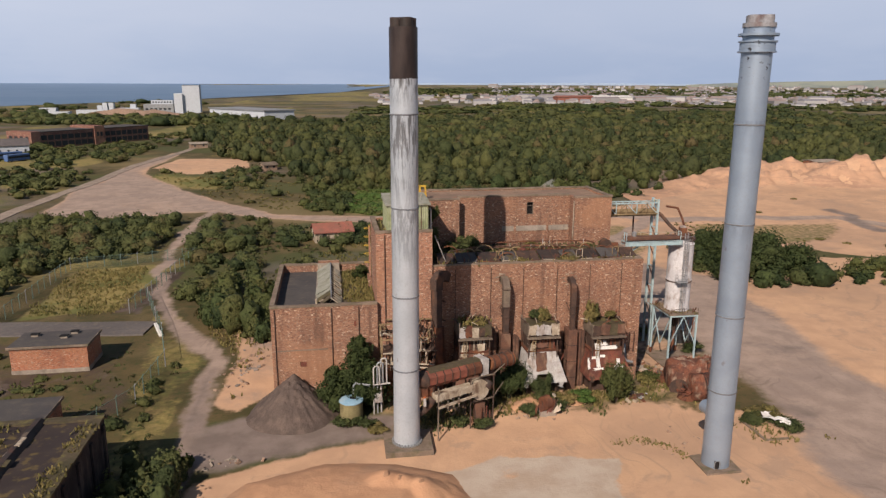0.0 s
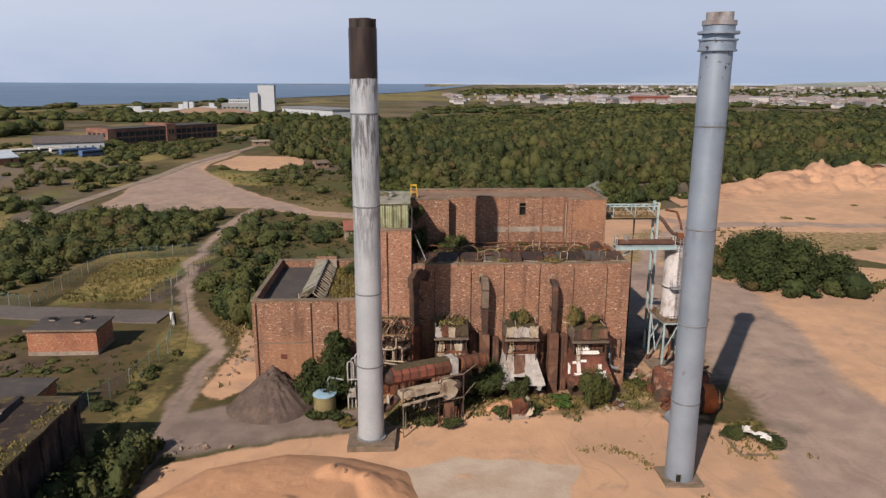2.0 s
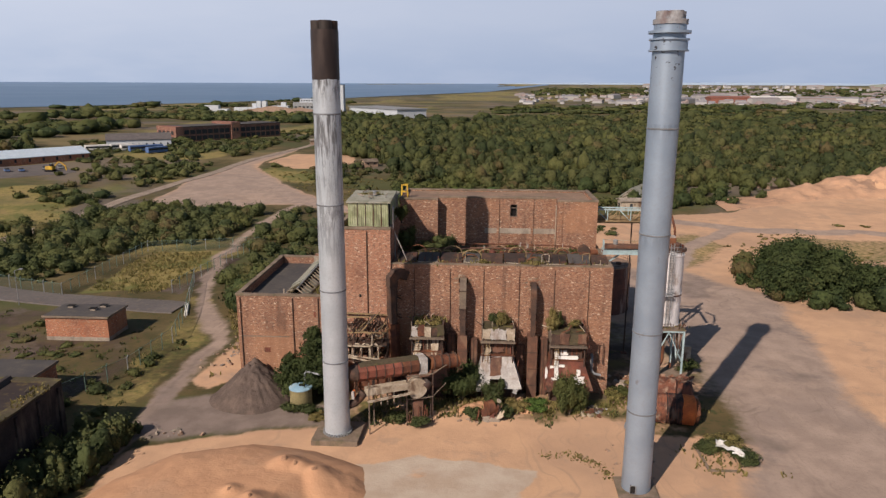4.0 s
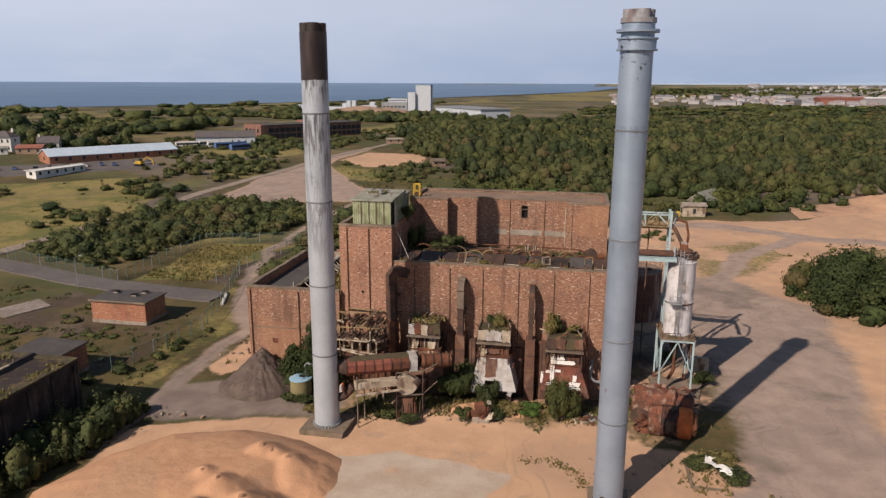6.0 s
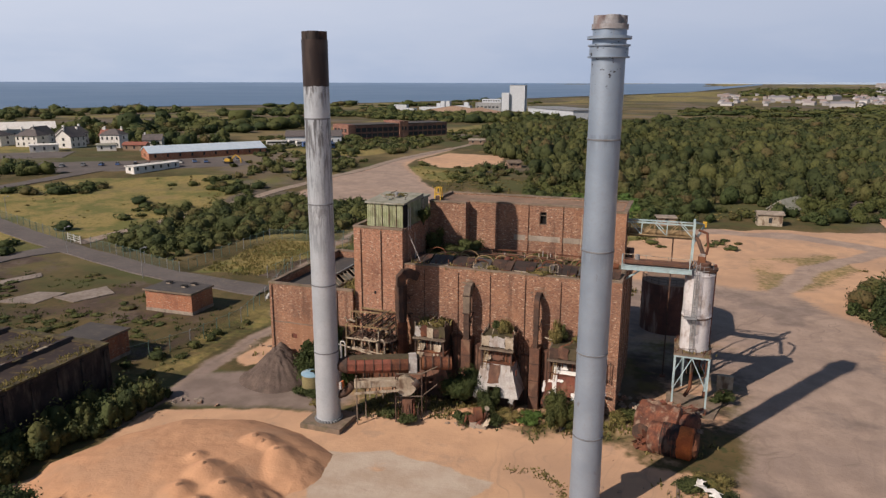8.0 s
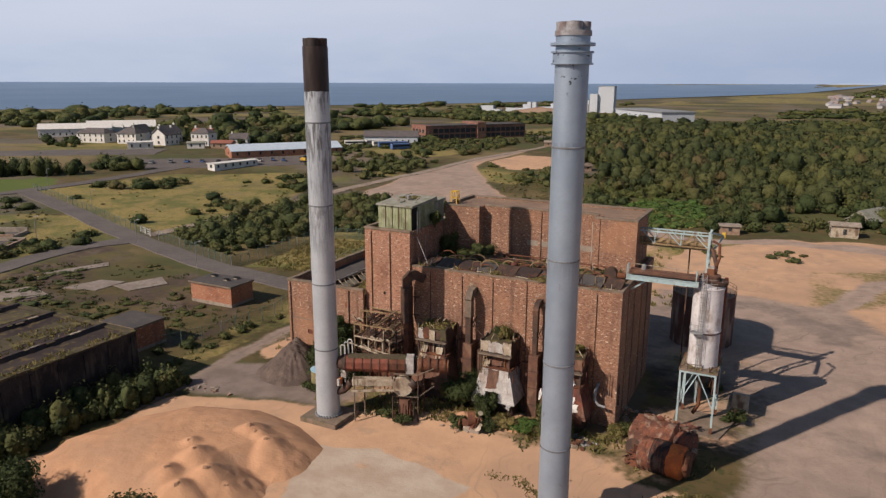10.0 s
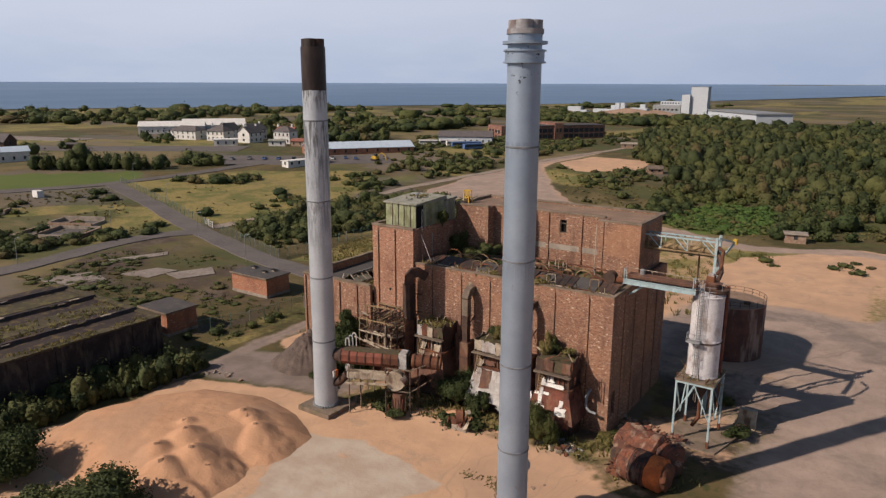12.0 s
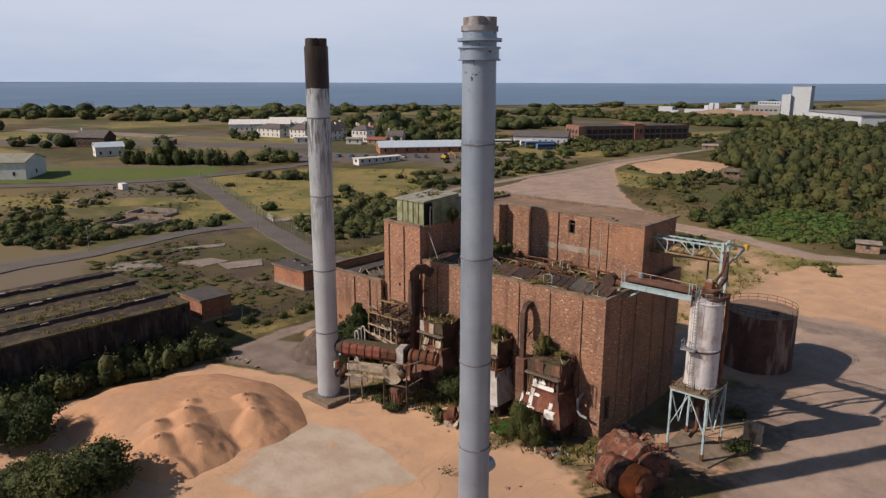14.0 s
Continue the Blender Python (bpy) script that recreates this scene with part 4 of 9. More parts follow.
for z, h, rr in ((43.6, 0.22, 1.78), (42.25, 0.8, 1.56), (43.05, 0.12, 1.7), (42.15, 0.12, 1.68), (44.35, 0.4, 1.46)):
    smooth(part("collar", lathe([(1.3, z), (rr, z), (rr, z + h), (1.3, z + h)], (*TWO, 0), 40), STACK_PLAIN if rr > 1.5 else FLUE_GREY, two, "dented projecting collar"))
smooth(part("inlet_stub", tube([(39.2, 62.7, 5.6), (39.05, 64.15, 5.6)], 0.75, n=20), STACK_PLAIN, two, "round capped duct stub"))
part("access_door", prism([(38.45 + 0.0, 60.22), (38.9, 60.17), (38.95, 60.5), (38.5, 60.55)], 0.35, 1.15), DARK, two, "black block standing in for the unlit access hole")
part("door_lintel", tube([(38.4, 60.2, 0.3), (38.4, 60.2, 1.05), (38.52, 60.17, 1.22), (38.84, 60.14, 1.22), (38.97, 60.13, 1.05), (38.97, 60.13, 0.3)], 0.045, n=6), GALV, two, "rounded frame round the access hole")
for k in range(28):
    a = 2 * math.pi * k / 28
    bx, by = ONE[0] + 1.56 * math.cos(a), ONE[1] + 1.56 * math.sin(a)
    part("gusset", box(bx - 0.1, bx + 0.1, by - 0.1, by + 0.1, 0.5, 0.85), GALV, one)
tagged(part("plinth", prism([(4.9, 68.1), (10.1, 68.1), (10.3, 72.9), (5.0, 73.0)], -0.4, 0.6), COPING), "square concrete footing under the sooty chimney", "footing")
tagged(part("plinth", prism([(37.3, 59.6), (41.2, 59.7), (41.3, 63.5), (37.4, 63.4)], -0.4, 0.24), COPING), "square concrete footing under the silver chimney", "footing")


# ---- boiler house ----
def wall_with_hole(axis, c0, c1, a0, a1, z0, z1, holes):
    """A wall slab along x (axis 'x') with rectangular openings through it."""
    bm = bmesh.new()
    us = sorted({a0, a1, *[h[0] for h in holes], *[h[1] for h in holes]})
    zs = sorted({z0, z1, *[h[2] for h in holes], *[h[3] for h in holes]})
    for u0, u1 in zip(us, us[1:]):
        for w0, w1 in zip(zs, zs[1:]):
            um, wm = (u0 + u1) / 2, (w0 + w1) / 2
            if any(h[0] < um < h[1] and h[2] < wm < h[3] for h in holes):
                continue
            if axis == "x":
                box(u0, u1, c0, c1, w0, w1, bm)
            else:
                box(c0, c1, u0, u1, w0, w1, bm)
    bmesh.ops.remove_doubles(bm, verts=bm.verts[:], dist=0.001)
    inner = [f for f in bm.faces if any(g is not f and (g.calc_center_median() - f.calc_center_median()).length < 0.002 for v in f.verts for g in v.link_faces)]
    bmesh.ops.delete(bm, geom=list(set(inner)), context="FACES")
    return bm


def ragged_top(x0, x1, y0, y1, z, seed, h=0.35, stepw=0.8):
    """A worn coping: one strip of uneven height and width."""
    g = random.Random(seed)
    along_x = (x1 - x0) > (y1 - y0)
    u, end = (x0, x1) if along_x else (y0, y1)
    lo, hi = (y0, y1) if along_x else (x0, x1)
    stops = [u]
    while stops[-1] < end - stepw * 0.6:
        stops.append(min(end, stops[-1] + stepw * g.uniform(0.5, 1.4)))
    stops[-1] = end
    bm = bmesh.new()
    rows = []
    for s in stops:
        a, b, t = lo + g.uniform(-0.03, 0.03), hi + g.uniform(-0.03, 0.03), h * g.uniform(0.72, 1.12)
        q = [(a, z - 0.02), (b, z - 0.02), (b, z + t), (a, z + t * g.uniform(0.9, 1.05))]
        rows.append([bm.verts.new((s, v, w) if along_x else (v, s, w)) for v, w in q])
    for p, q in zip(rows, rows[1:]):
        for k in range(4):
            bm.faces.new((p[k], p[(k + 1) % 4], q[(k + 1) % 4], q[k]))
    bm.faces.new(rows[0]), bm.faces.new(rows[-1])
    return bm


house = thing("boiler_house", "derelict red brick boiler house with overgrown stepped roof", "building", (26, 90, 0))
part("front_wall", wall_with_hole("x", 83.4, 83.9, 12.15, 40.0, -0.3, 17.1, [(20.8, 21.9, 14.7, 15.5), (29.8, 30.6, 14.35, 15.1)]), BRICK, house, "red brick wall with two broken duct holes")
part("side_wall", wall_with_hole("y", 39.5, 39.98, 83.9, 103.2, -0.3, 17.1, [(84.6, 85.7, 2.2, 5.2)]), BRICK, house)
part("side_wall", box(12.15, 12.6, 83.95, 103.2, -0.3, 17.0), BRICK, house)
part("back_wall", box(12.6, 39.5, 102.8, 103.2, -0.3, 17.1), BRICK, house)
part("roof", box(12.6, 39.5, 83.9, 93.6, 16.5, 16.85), MOSSY, house, "overgrown mossy flat roof")
part("coping", ragged_top(12.15, 40.0, 83.37, 83.95, 17.1, 3, 0.17, 0.9), COPING, house, "worn pale coping")
part("coping", ragged_top(39.45, 40.03, 83.95, 93.3, 17.1, 4, 0.17, 0.9), COPING, house)
for x in (14.95, 19.55, 23.8, 28.3, 32.7, 37.0):
    part("pilaster", box(x - 0.09, x + 0.09, 83.33, 83.42, 0.3, 16.9), BRICK, house)
    part("downpipe", tube([(x + 0.15, 83.33, 0.5), (x + 0.15, 83.33, 16.6)], 0.045, n=6), BROWN, house)
part("pier", box(39.2, 40.06, 83.33, 84.2, 0.2, 17.1), BRICK, house)
for y in (87.2, 90.9, 95.6, 99.4):
    part("pilaster", box(39.95, 40.1, y - 0.16, y + 0.16, 0.2, 16.9), BRICK, house)
# upper storey
part("upper_wall", box(12.15, 17.45, 93.6, 94.1, 16.3, 23.75), BRICK, house)
part("upper_wall", box(17.0, 17.45, 94.1, 95.4, 16.3, 23.75), BRICK, house)
part("upper_wall", wall_with_hole("x", 95.4, 95.9, 17.0, 34.4, 16.3, 23.75, [(27.55, 28.55, 21.1, 22.9)]), BRICK, house)
part("upper_wall", box(33.9, 34.4, 93.6, 95.4, 16.3, 23.75), BRICK, house)
part("upper_wall", box(33.9, 39.35, 93.1, 93.6, 16.3, 23.75), BRICK, house)
part("upper_wall", box(38.9, 39.35, 93.6, 94.9, 16.3, 23.75), BRICK, house)
part("upper_wall", box(38.55, 38.95, 94.9, 102.9, 16.3, 23.75), BRICK, house)
part("upper_wall", box(12.15, 12.6, 94.1, 102.9, 16.3, 23.75), BRICK, house)
part("upper_wall", box(12.6, 38.55, 102.45, 102.9, 16.3, 23.75), BRICK, house)
part("upper_roof", prism([(12.3, 94.0), (17.3, 94.0), (17.3, 95.8), (34.0, 95.8), (34.0, 93.5), (39.1, 93.5), (39.0, 102.7), (12.3, 102.7)], 23.3, 23.6), SANDROOF, house, "sandy brown flat roof")
for q in ((12.1, 17.5, 93.52, 94.12), (17.5, 33.85, 95.32, 95.92), (33.85, 39.42, 93.02, 93.62)):
    part("coping", ragged_top(*q, 23.75, int(q[0]), 0.25), COPING, house)
for q in ((38.85, 39.42, 93.62, 102.9), (12.1, 12.65, 94.15, 102.9)):
    part("coping", ragged_top(*q, 23.75, int(q[0]) + 9, 0.22), COPING, house)
part("coping", ragged_top(12.65, 38.85, 102.4, 102.95, 23.75, 77, 0.2), COPING, house)
for x in (21.5, 25.85, 30.65):
    part("pilaster", box(x - 0.16, x + 0.16, 95.22, 95.41, 16.9, 23.6), BRICK, house)
part("pilaster", box(34.4, 34.62, 92.98, 93.11, 16.9, 23.6), BRICK, house)
part("concrete_band", box(24.0, 33.85, 95.33, 95.41, 18.75, 19.5), CONCRETE, house, "pale concrete lintel band")
part("downpipe", tube([(33.7, 92.95, 17.0), (33.7, 92.95, 23.3)], 0.06, n=8), CREAM, house, "white rainwater pipe")
win = part("window_frame", wall_with_hole("x", 95.5, 95.62, 27.55, 28.55, 21.1, 22.9, [(27.65, 28.45, 21.2, 22.35), (27.65, 28.45, 22.42, 22.82)]), TIMBER, house, "rotten window frame")
part("black_backing", box(27.4, 28.7, 95.95, 96.6, 20.9, 23.1), DARK, house)
part("black_backing", box(20.3, 22.3, 83.92, 84.6, 14.3, 15.9), DARK, house)
part("black_backing", box(29.2, 31.2, 83.92, 84.6, 13.9, 15.6), DARK, house)

# ---- tower ----
tower = thing("brick_tower", "square red brick stair tower joined to the boiler house", "tower", (8.6, 88, 0))
part("front_wall", box(5.2, 12.15, 83.1, 83.6, -0.3, 21.6), TOWER_BRICK, tower)
part("side_wall", box(5.2, 5.65, 83.6, 93.6, -0.3, 21.6), TOWER_BRICK, tower)
part("side_wall", box(11.65, 12.13, 83.6, 93.6, 17.0, 21.6), TOWER_BRICK, tower)
part("back_wall", box(5.65, 12.1, 93.15, 93.58, -0.3, 21.6), TOWER_BRICK, tower)
part("roof", box(5.65, 11.65, 83.6, 93.15, 20.9, 21.25), MOSSY, tower)
part("coping", ragged_top(5.12, 12.2, 83.02, 83.65, 21.6, 21, 0.28, 1.4), COPING, tower)
part("coping", ragged_top(5.12, 5.7, 83.65, 93.6, 21.6, 22, 0.28, 1.4), COPING, tower)
for x in (6.1, 9.0):
    part("pilaster", box(x - 0.09, x + 0.09, 83.03, 83.12, 0.3, 21.4), TOWER_BRICK, tower)
    part("downpipe", tube([(x + 0.17, 83.0, 0.5), (x + 0.17, 83.0, 21.3)], 0.06, n=6), BROWN, tower)
part("pipe_hole", box(8.05, 8.35, 83.07, 83.2, 12.7, 13.1), DARK, tower)
for dx in (0, 0.55):
    part("ladder_rail", tube([(5.05, 95.0 + dx, 13.2), (5.05, 95.0 + dx, 20.2)], 0.06, n=6), YELLOW, tower, "yellow ladder rail")
for k in range(20):
    part("rung", tube([(5.05, 95.0, 13.4 + k * 0.34), (5.05, 95.55, 13.4 + k * 0.34)], 0.035, n=5), YELLOW, tower)
for k in range(5):
    part("ladder_hoop", tube([(5.05 + a[0] - 0, a[1], 15 + k * 1.2) for a in [(-0.75 * math.sin(math.pi * i / 6), 95.275 - 0.4 * math.cos(math.pi * i / 6)) for i in range(7)]], 0.04, n=5), YELLOW, tower)
part("ladder_stile", box(4.95, 5.2, 94.9, 95.7, 13.0, 20.0), TOWER_BRICK, tower)


def sheeted_cabin():
    t = thing("roof_cabin", "algae-green corrugated lift cabin on the tower roof", "cabin", (9.4, 87, 21.2))
    z0, z1 = 21.2, 24.75
    for name, x0, x1, y0, y1 in (("front_sheet", 6.75, 11.8, 84.2, 84.3), ("side_sheet", 6.7, 6.8, 84.3, 90.8), ("side_sheet", 11.75, 11.85, 85.9, 90.8), ("back_sheet", 6.8, 11.75, 90.7, 90.8)):
        bm = bmesh.new()
        wide = x1 - x0 > y1 - y0
        n = int(max(x1 - x0, y1 - y0) / 0.14)
        plan = []
        for k in range(n + 1):
            f, d = k / n, 0.05 * (k % 2)
            plan.append((x0 + f * (x1 - x0), y0 - d) if wide else (x0 - d if x0 < 9 else x1 + d, y0 + f * (y1 - y0)))
        back = [(p[0], y1) if wide else (x1 if x0 < 9 else x0, p[1]) for p in plan]
        prism(plan + back[::-1], z0, z1, bm)
        part(name, bm, GREEN_SHEET, t)
    for x in (7.9, 8.9, 9.9, 10.9):
        part("cover_strip", box(x - 0.04, x + 0.04, 84.1, 84.16, z0, z1), BROWN, t)
    part("door_void", box(11.7, 11.8, 84.3, 85.9, z0, z1 - 0.2), DARK, t, "black panel standing in for an unlit doorway")
    part("cabin_roof", prism([(6.5, 83.95), (12.1, 83.95), (12.1, 91.1), (6.5, 91.1)], 24.75, lambda x, y: 24.95 + 0.05 * (y - 84)), ROOF_SHEET, t, "lichen-grey sheet roof")
    part("rear_wall", box(7.4, 11.9, 90.85, 93.5, z0, 24.5), ROOF_SHEET, t, "pale sheeted rear part")
    part("rear_roof", prism([(7.2, 91.1), (12.15, 91.1), (12.15, 93.7), (7.2, 93.7)], 24.5, lambda x, y: 24.75 + 0.03 * (y - 91)), ROOF_SHEET, t)
    for k in range(6):
        y = 91.1 + k * 0.45
        part("cover_strip", box(11.9, 11.95, y - 0.05, y + 0.05, z0, 24.5), WHITE if k % 2 else GREEN_SHEET, t)
    g = random.Random(77)
    for k in range(10):
        a = (g.uniform(7.4, 11.2), g.uniform(85, 91), 25.05 + 0.03 * k)
        part("roof_scrap", beam(a, (a[0] + g.uniform(-0.9, 0.9), a[1] + g.uniform(-0.7, 0.7), a[2] + g.uniform(0.0, 0.35)), g.uniform(0.06, 0.16)), g.choice((TIMBER, MOSSY, CONCRETE)), t)
    part("roof_ledge", box(6.3, 12.2, 83.6, 84.25, 21.2, 21.35), COPING, t)
    part("vent_cap", lathe([(0.2, 25.2), (0.2, 25.6), (0.32, 25.65), (0.3, 25.8)], (9.6, 87.5, 0), 12), GALV, t)
    for y in (85.0, 85.7):
        part("door_rail", tube([(12.25, y, 21.3), (12.25, y, 23.9), (12.2, y + 0.15, 24.15), (12.2, y + 0.3, 23.9)], 0.06, n=6), WHITE, t, "white bent handrail")


sheeted_cabin()
hoist = thing("roof_hoist", "small yellow hoist frame at the upper roof's corner", "hoist", (11.9, 96, 23.8))
for dx, dy in ((0, 0), (0.9, 0), (0, 0.9), (0.9, 0.9)):
    part("post", beam((12.2 + dx, 95.4 + dy, 23.5), (12.25 + dx * 0.8, 95.45 + dy * 0.8, 25.5), 0.13), YELLOW, hoist)
for z in (24.5, 25.45):
    for a, b in (((0, 0), (0.85, 0)), ((0, 0.85), (0.85, 0.85)), ((0, 0), (0, 0.85)), ((0.85, 0), (0.85, 0.85))):
        part("rail", beam((12.2 + a[0], 95.4 + a[1], z), (12.2 + b[0], 95.4 + b[1], z), 0.1), YELLOW, hoist)
part("winch", box(12.3, 13.0, 95.5, 96.2, 23.6, 24.2, bevel=0.08), BROWN, hoist)
tagged(part("cable_duct", tube([(12.6, 84.3, 20.9), (14.2, 84.6, 17.0)], 0.06, n=6), WHITE), "white conduit leaning from tower to roof", "conduit")
tagged(part("conduit", tube([(12.2, 87.5, 17.0), (12.2, 87.5, 20.5)], 0.06, n=6), WHITE), "white upright conduit on the tower's side wall", "conduit")

# ---- annex ----
annex = thing("annex", "low red brick annex with a parapet and a ruined roof lantern", "building", (-1, 92, 0))
part("front_wall", wall_with_hole("x", 82.3, 82.75, -7.7, 5.2, -0.3, 12.9, [(-4.4, -3.6, 5.2, 5.9)]), BRICK, annex)
part("side_wall", box(-7.7, -7.25, 82.75, 103.1, -0.3, 12.9), BRICK, annex)
part("back_wall", box(-7.25, 5.2, 102.7, 103.1, -0.3, 12.9), BRICK, annex)
part("side_wall", box(4.75, 5.18, 93.6, 102.7, -0.3, 12.9), BRICK, annex)
part("roof", box(-7.25, -2.2, 82.75, 102.7, 11.6, 11.9), FELT, annex, "black felted flat roof")
part("roof", box(1.0, 5.2, 82.75, 102.7, 11.6, 11.9), MOSSY, annex, "weed-grown flat roof")
part("roof", box(-2.2, 1.0, 82.75, 102.7, 11.5, 11.8), FELT, annex)
for q, s in (((-7.8, 5.2, 82.22, 82.8), 31), ((-7.8, -7.2, 82.8, 103.15), 32), ((-7.2, 5.2, 102.65, 103.15), 33)):
    part("coping", ragged_top(*q, 12.9, s, 0.26, 1.3), COPING, annex)
for x in (-7.4, -0.6, 2.7):
    part("pilaster", box(x - 0.13, x + 0.13, 82.17, 82.32, 0.3, 12.7), BRICK, annex)
    part("downpipe", tube([(x + 0.2, 82.2, 0.5), (x + 0.2, 82.2, 12.7)], 0.055, n=6), BROWN, annex)
part("wall_hatch", box(2.3, 2.8, 82.2, 82.32, 10.2, 10.9), RED_RUST, annex)
part("back_wall_step", box(-2.2, 0.9, 102.6, 103.05, 12.9, 13.5), BRICK, annex)
part("black_backing", box(-4.6, -3.4, 82.78, 83.3, 5.0, 6.1), DARK, annex)
part("hatch_cover", box(-4.38, -3.62, 82.4, 82.46, 5.22, 5.88), RED_RUST, annex, "rust-red hatch cover")
part("concrete_band", box(-7.2, -1.0, 82.25, 82.31, 7.35, 7.5), COPING, annex)


def lantern():
    t = thing("roof_lantern", "ruined gabled roof lantern with bare glazing bars", "roof lantern", (-0.7, 94, 11.8))
    y0, y1, xl, xr, zb, zr = 84.6, 102.2, -2.3, 0.9, 12.15, 13.25
    xm = (xl + xr) / 2 + 0.3
    part("kerb", box(xl - 0.1, xl + 0.1, y0, y1, 11.7, zb), CONCRETE, t)
    part("kerb", box(xr - 0.1, xr + 0.1, y0, y1, 11.7, zb), CONCRETE, t)
    part("kerb", box(xl, xr, y0 - 0.1, y0 + 0.1, 11.7, zb), CONCRETE, t)
    part("kerb", box(xl, xr, y1 - 0.1, y1 + 0.1, 11.7, zb + 1.1), CONCRETE, t)
    part("void", box(xl + 0.1, xr - 0.1, y0 + 0.1, y1 - 0.1, 11.82, 11.9), DARK, t)
    part("ridge", beam((xm, y0, zr), (xm, y1, zr), 0.16), GALV, t)
    g = random.Random(17)
    for k in range(11):
        ya = y0 + k * (y1 - y0) / 11
        yb = ya + (y1 - y0) / 11 - 0.03
        a, b, lift = g.uniform(-0.15, 0.1) if k else 0.5, g.uniform(-0.12, 0.05), g.uniform(0, 0.07)
        part("roof_sheet", loft([(xl + a, ya, zb + lift), (xl + a + 0.02, yb, zb + lift), (xm + b, yb, zr + lift), (xm + b, ya, zr + lift)], [(xl + a, ya, zb + 0.06 + lift), (xl + a + 0.02, yb, zb + 0.06 + lift), (xm + b, yb, zr + 0.06 + lift), (xm + b, ya, zr + 0.06 + lift)]), ROOF_SHEET if k > 1 else MOSSY, t, "grey sheeted slope")
    for k in range(8):
        a = Vector((g.uniform(xl, xr - 0.6), y0 + g.uniform(-0.5, 0.9), g.uniform(11.9, 12.6)))
        part("fallen_board", beam(a, a + Vector((g.uniform(-0.9, 1.1), g.uniform(-0.6, 0.8), g.uniform(0.0, 0.6))), g.uniform(0.07, 0.16)), g.choice((TIMBER, CREAM, MOSSY)), t)
    for k in range(17):
        y = y0 + k * (y1 - y0) / 16
        part("glazing_bar", beam((xm, y, zr), (xr, y, zb), 0.12), CREAM, t)
    for k in (0, 1, 2, 4, 5, 7, 9, 10, 12, 13, 14):
        y = y0 + k * (y1 - y0) / 16
        part("broken_sheet", loft([(xr, y, zb + 0.05), (xr, y + 0.9, zb + 0.05), (xm + 0.5, y + 0.95, zr - 0.5), (xm + 0.4, y, zr - 0.4)], [(xr, y, zb + 0.1), (xr, y + 0.9, zb + 0.1), (xm + 0.5, y + 0.95, zr - 0.45), (xm + 0.4, y, zr - 0.35)]), ROOF_SHEET, t)


lantern()

# ---- boiler house roof clutter ----
r = random.Random(5)
x = 13.2
k = 0
while x < 38.6:
    w = 2.9 if k % 3 else 2.3
    hatch = thing("roof_hatch", "low sloping roof hatch with broken grey sheets and rusted frame", "roof hatch", (x, 84.8, 16.85), "row of roof hatches")
    tip = r.uniform(-0.1, 0.12)
    part("panel", loft([(x, 84.2, 17.15 + tip), (x + w - 0.2, 84.2, 17.15), (x + w - 0.2, 86.6, 17.85), (x, 86.6, 17.85 + tip)], [(x, 84.2, 17.25 + tip), (x + w - 0.2, 84.2, 17.25), (x + w - 0.2, 86.6, 17.95), (x, 86.6, 17.95 + tip)]), (TAR, FELT, TAR, FELT, BROWN)[k % 5], hatch)
    for u in (x + 0.08, x + w / 2, x + w - 0.28):
        part("post", box(u - 0.06, u + 0.06, 84.25, 84.37, 16.8, 17.25), CREAM, hatch)
        part("post", box(u - 0.06, u + 0.06, 86.4, 86.52, 16.8, 17.9), BROWN, hatch)
    part("edge_bar", beam((x, 84.2, 17.22 + tip), (x + w - 0.2, 84.2, 17.22), 0.09), CREAM if k % 2 else RUST, hatch)
    for u in (0.33, 0.66):
        part("rib", beam((x + (w - 0.2) * u, 84.2, 17.28), (x + (w - 0.2) * u, 86.6, 17.98), 0.07), BROWN, hatch)
    x += w
    k += 1
for cx, cy in ((22.2, 85.3), (30.2, 84.9), (26.5, 87.4), (33.0, 87.6), (19.0, 88.4), (36.0, 87.8), (29.5, 88.6), (27.6, 89.4), (31.4, 90.0), (34.4, 89.8), (24.2, 88.2), (21.6, 87.4)):
    rad = r.uniform(0.7, 1.1)
    tagged(part("pipe_hoop", tube(arc((cx, cy, 17.0), rad, 0, 180, "xz", 10), 0.09, n=6), RUST if r.random() < 0.6 else OCHRE), "bent rusty pipe hoop standing on the flat roof", "pipe", "roof pipe hoops")
for k in range(6):
    y = 87.0 + k * 1.05
    a, b = r.uniform(15, 24), r.uniform(30, 38)
    z = 17.15 + 0.3 * (k % 3)
    tagged(part("roof_pipe", tube([(a, y, z - 0.2), (a + 1.2, y + 0.1, z), ((a + b) / 2, y + 0.25, z + 0.1), (b - 1, y, z), (b, y - 0.3, z - 0.25)], r.choice((0.07, 0.1, 0.15)), n=8), r.choice((RISER, BROWN, RUST))), "long rusty pipe lying across the flat roof", "pipe", "roof pipes")
    for u in range(int(a) + 1, int(b), 4):
        tagged(part("pipe_stand", box(u - 0.06, u + 0.06, y - 0.25, y + 0.25, 16.8, z), BROWN), "small rusted pipe stand on the roof", "pipe stand", "pipe stands")
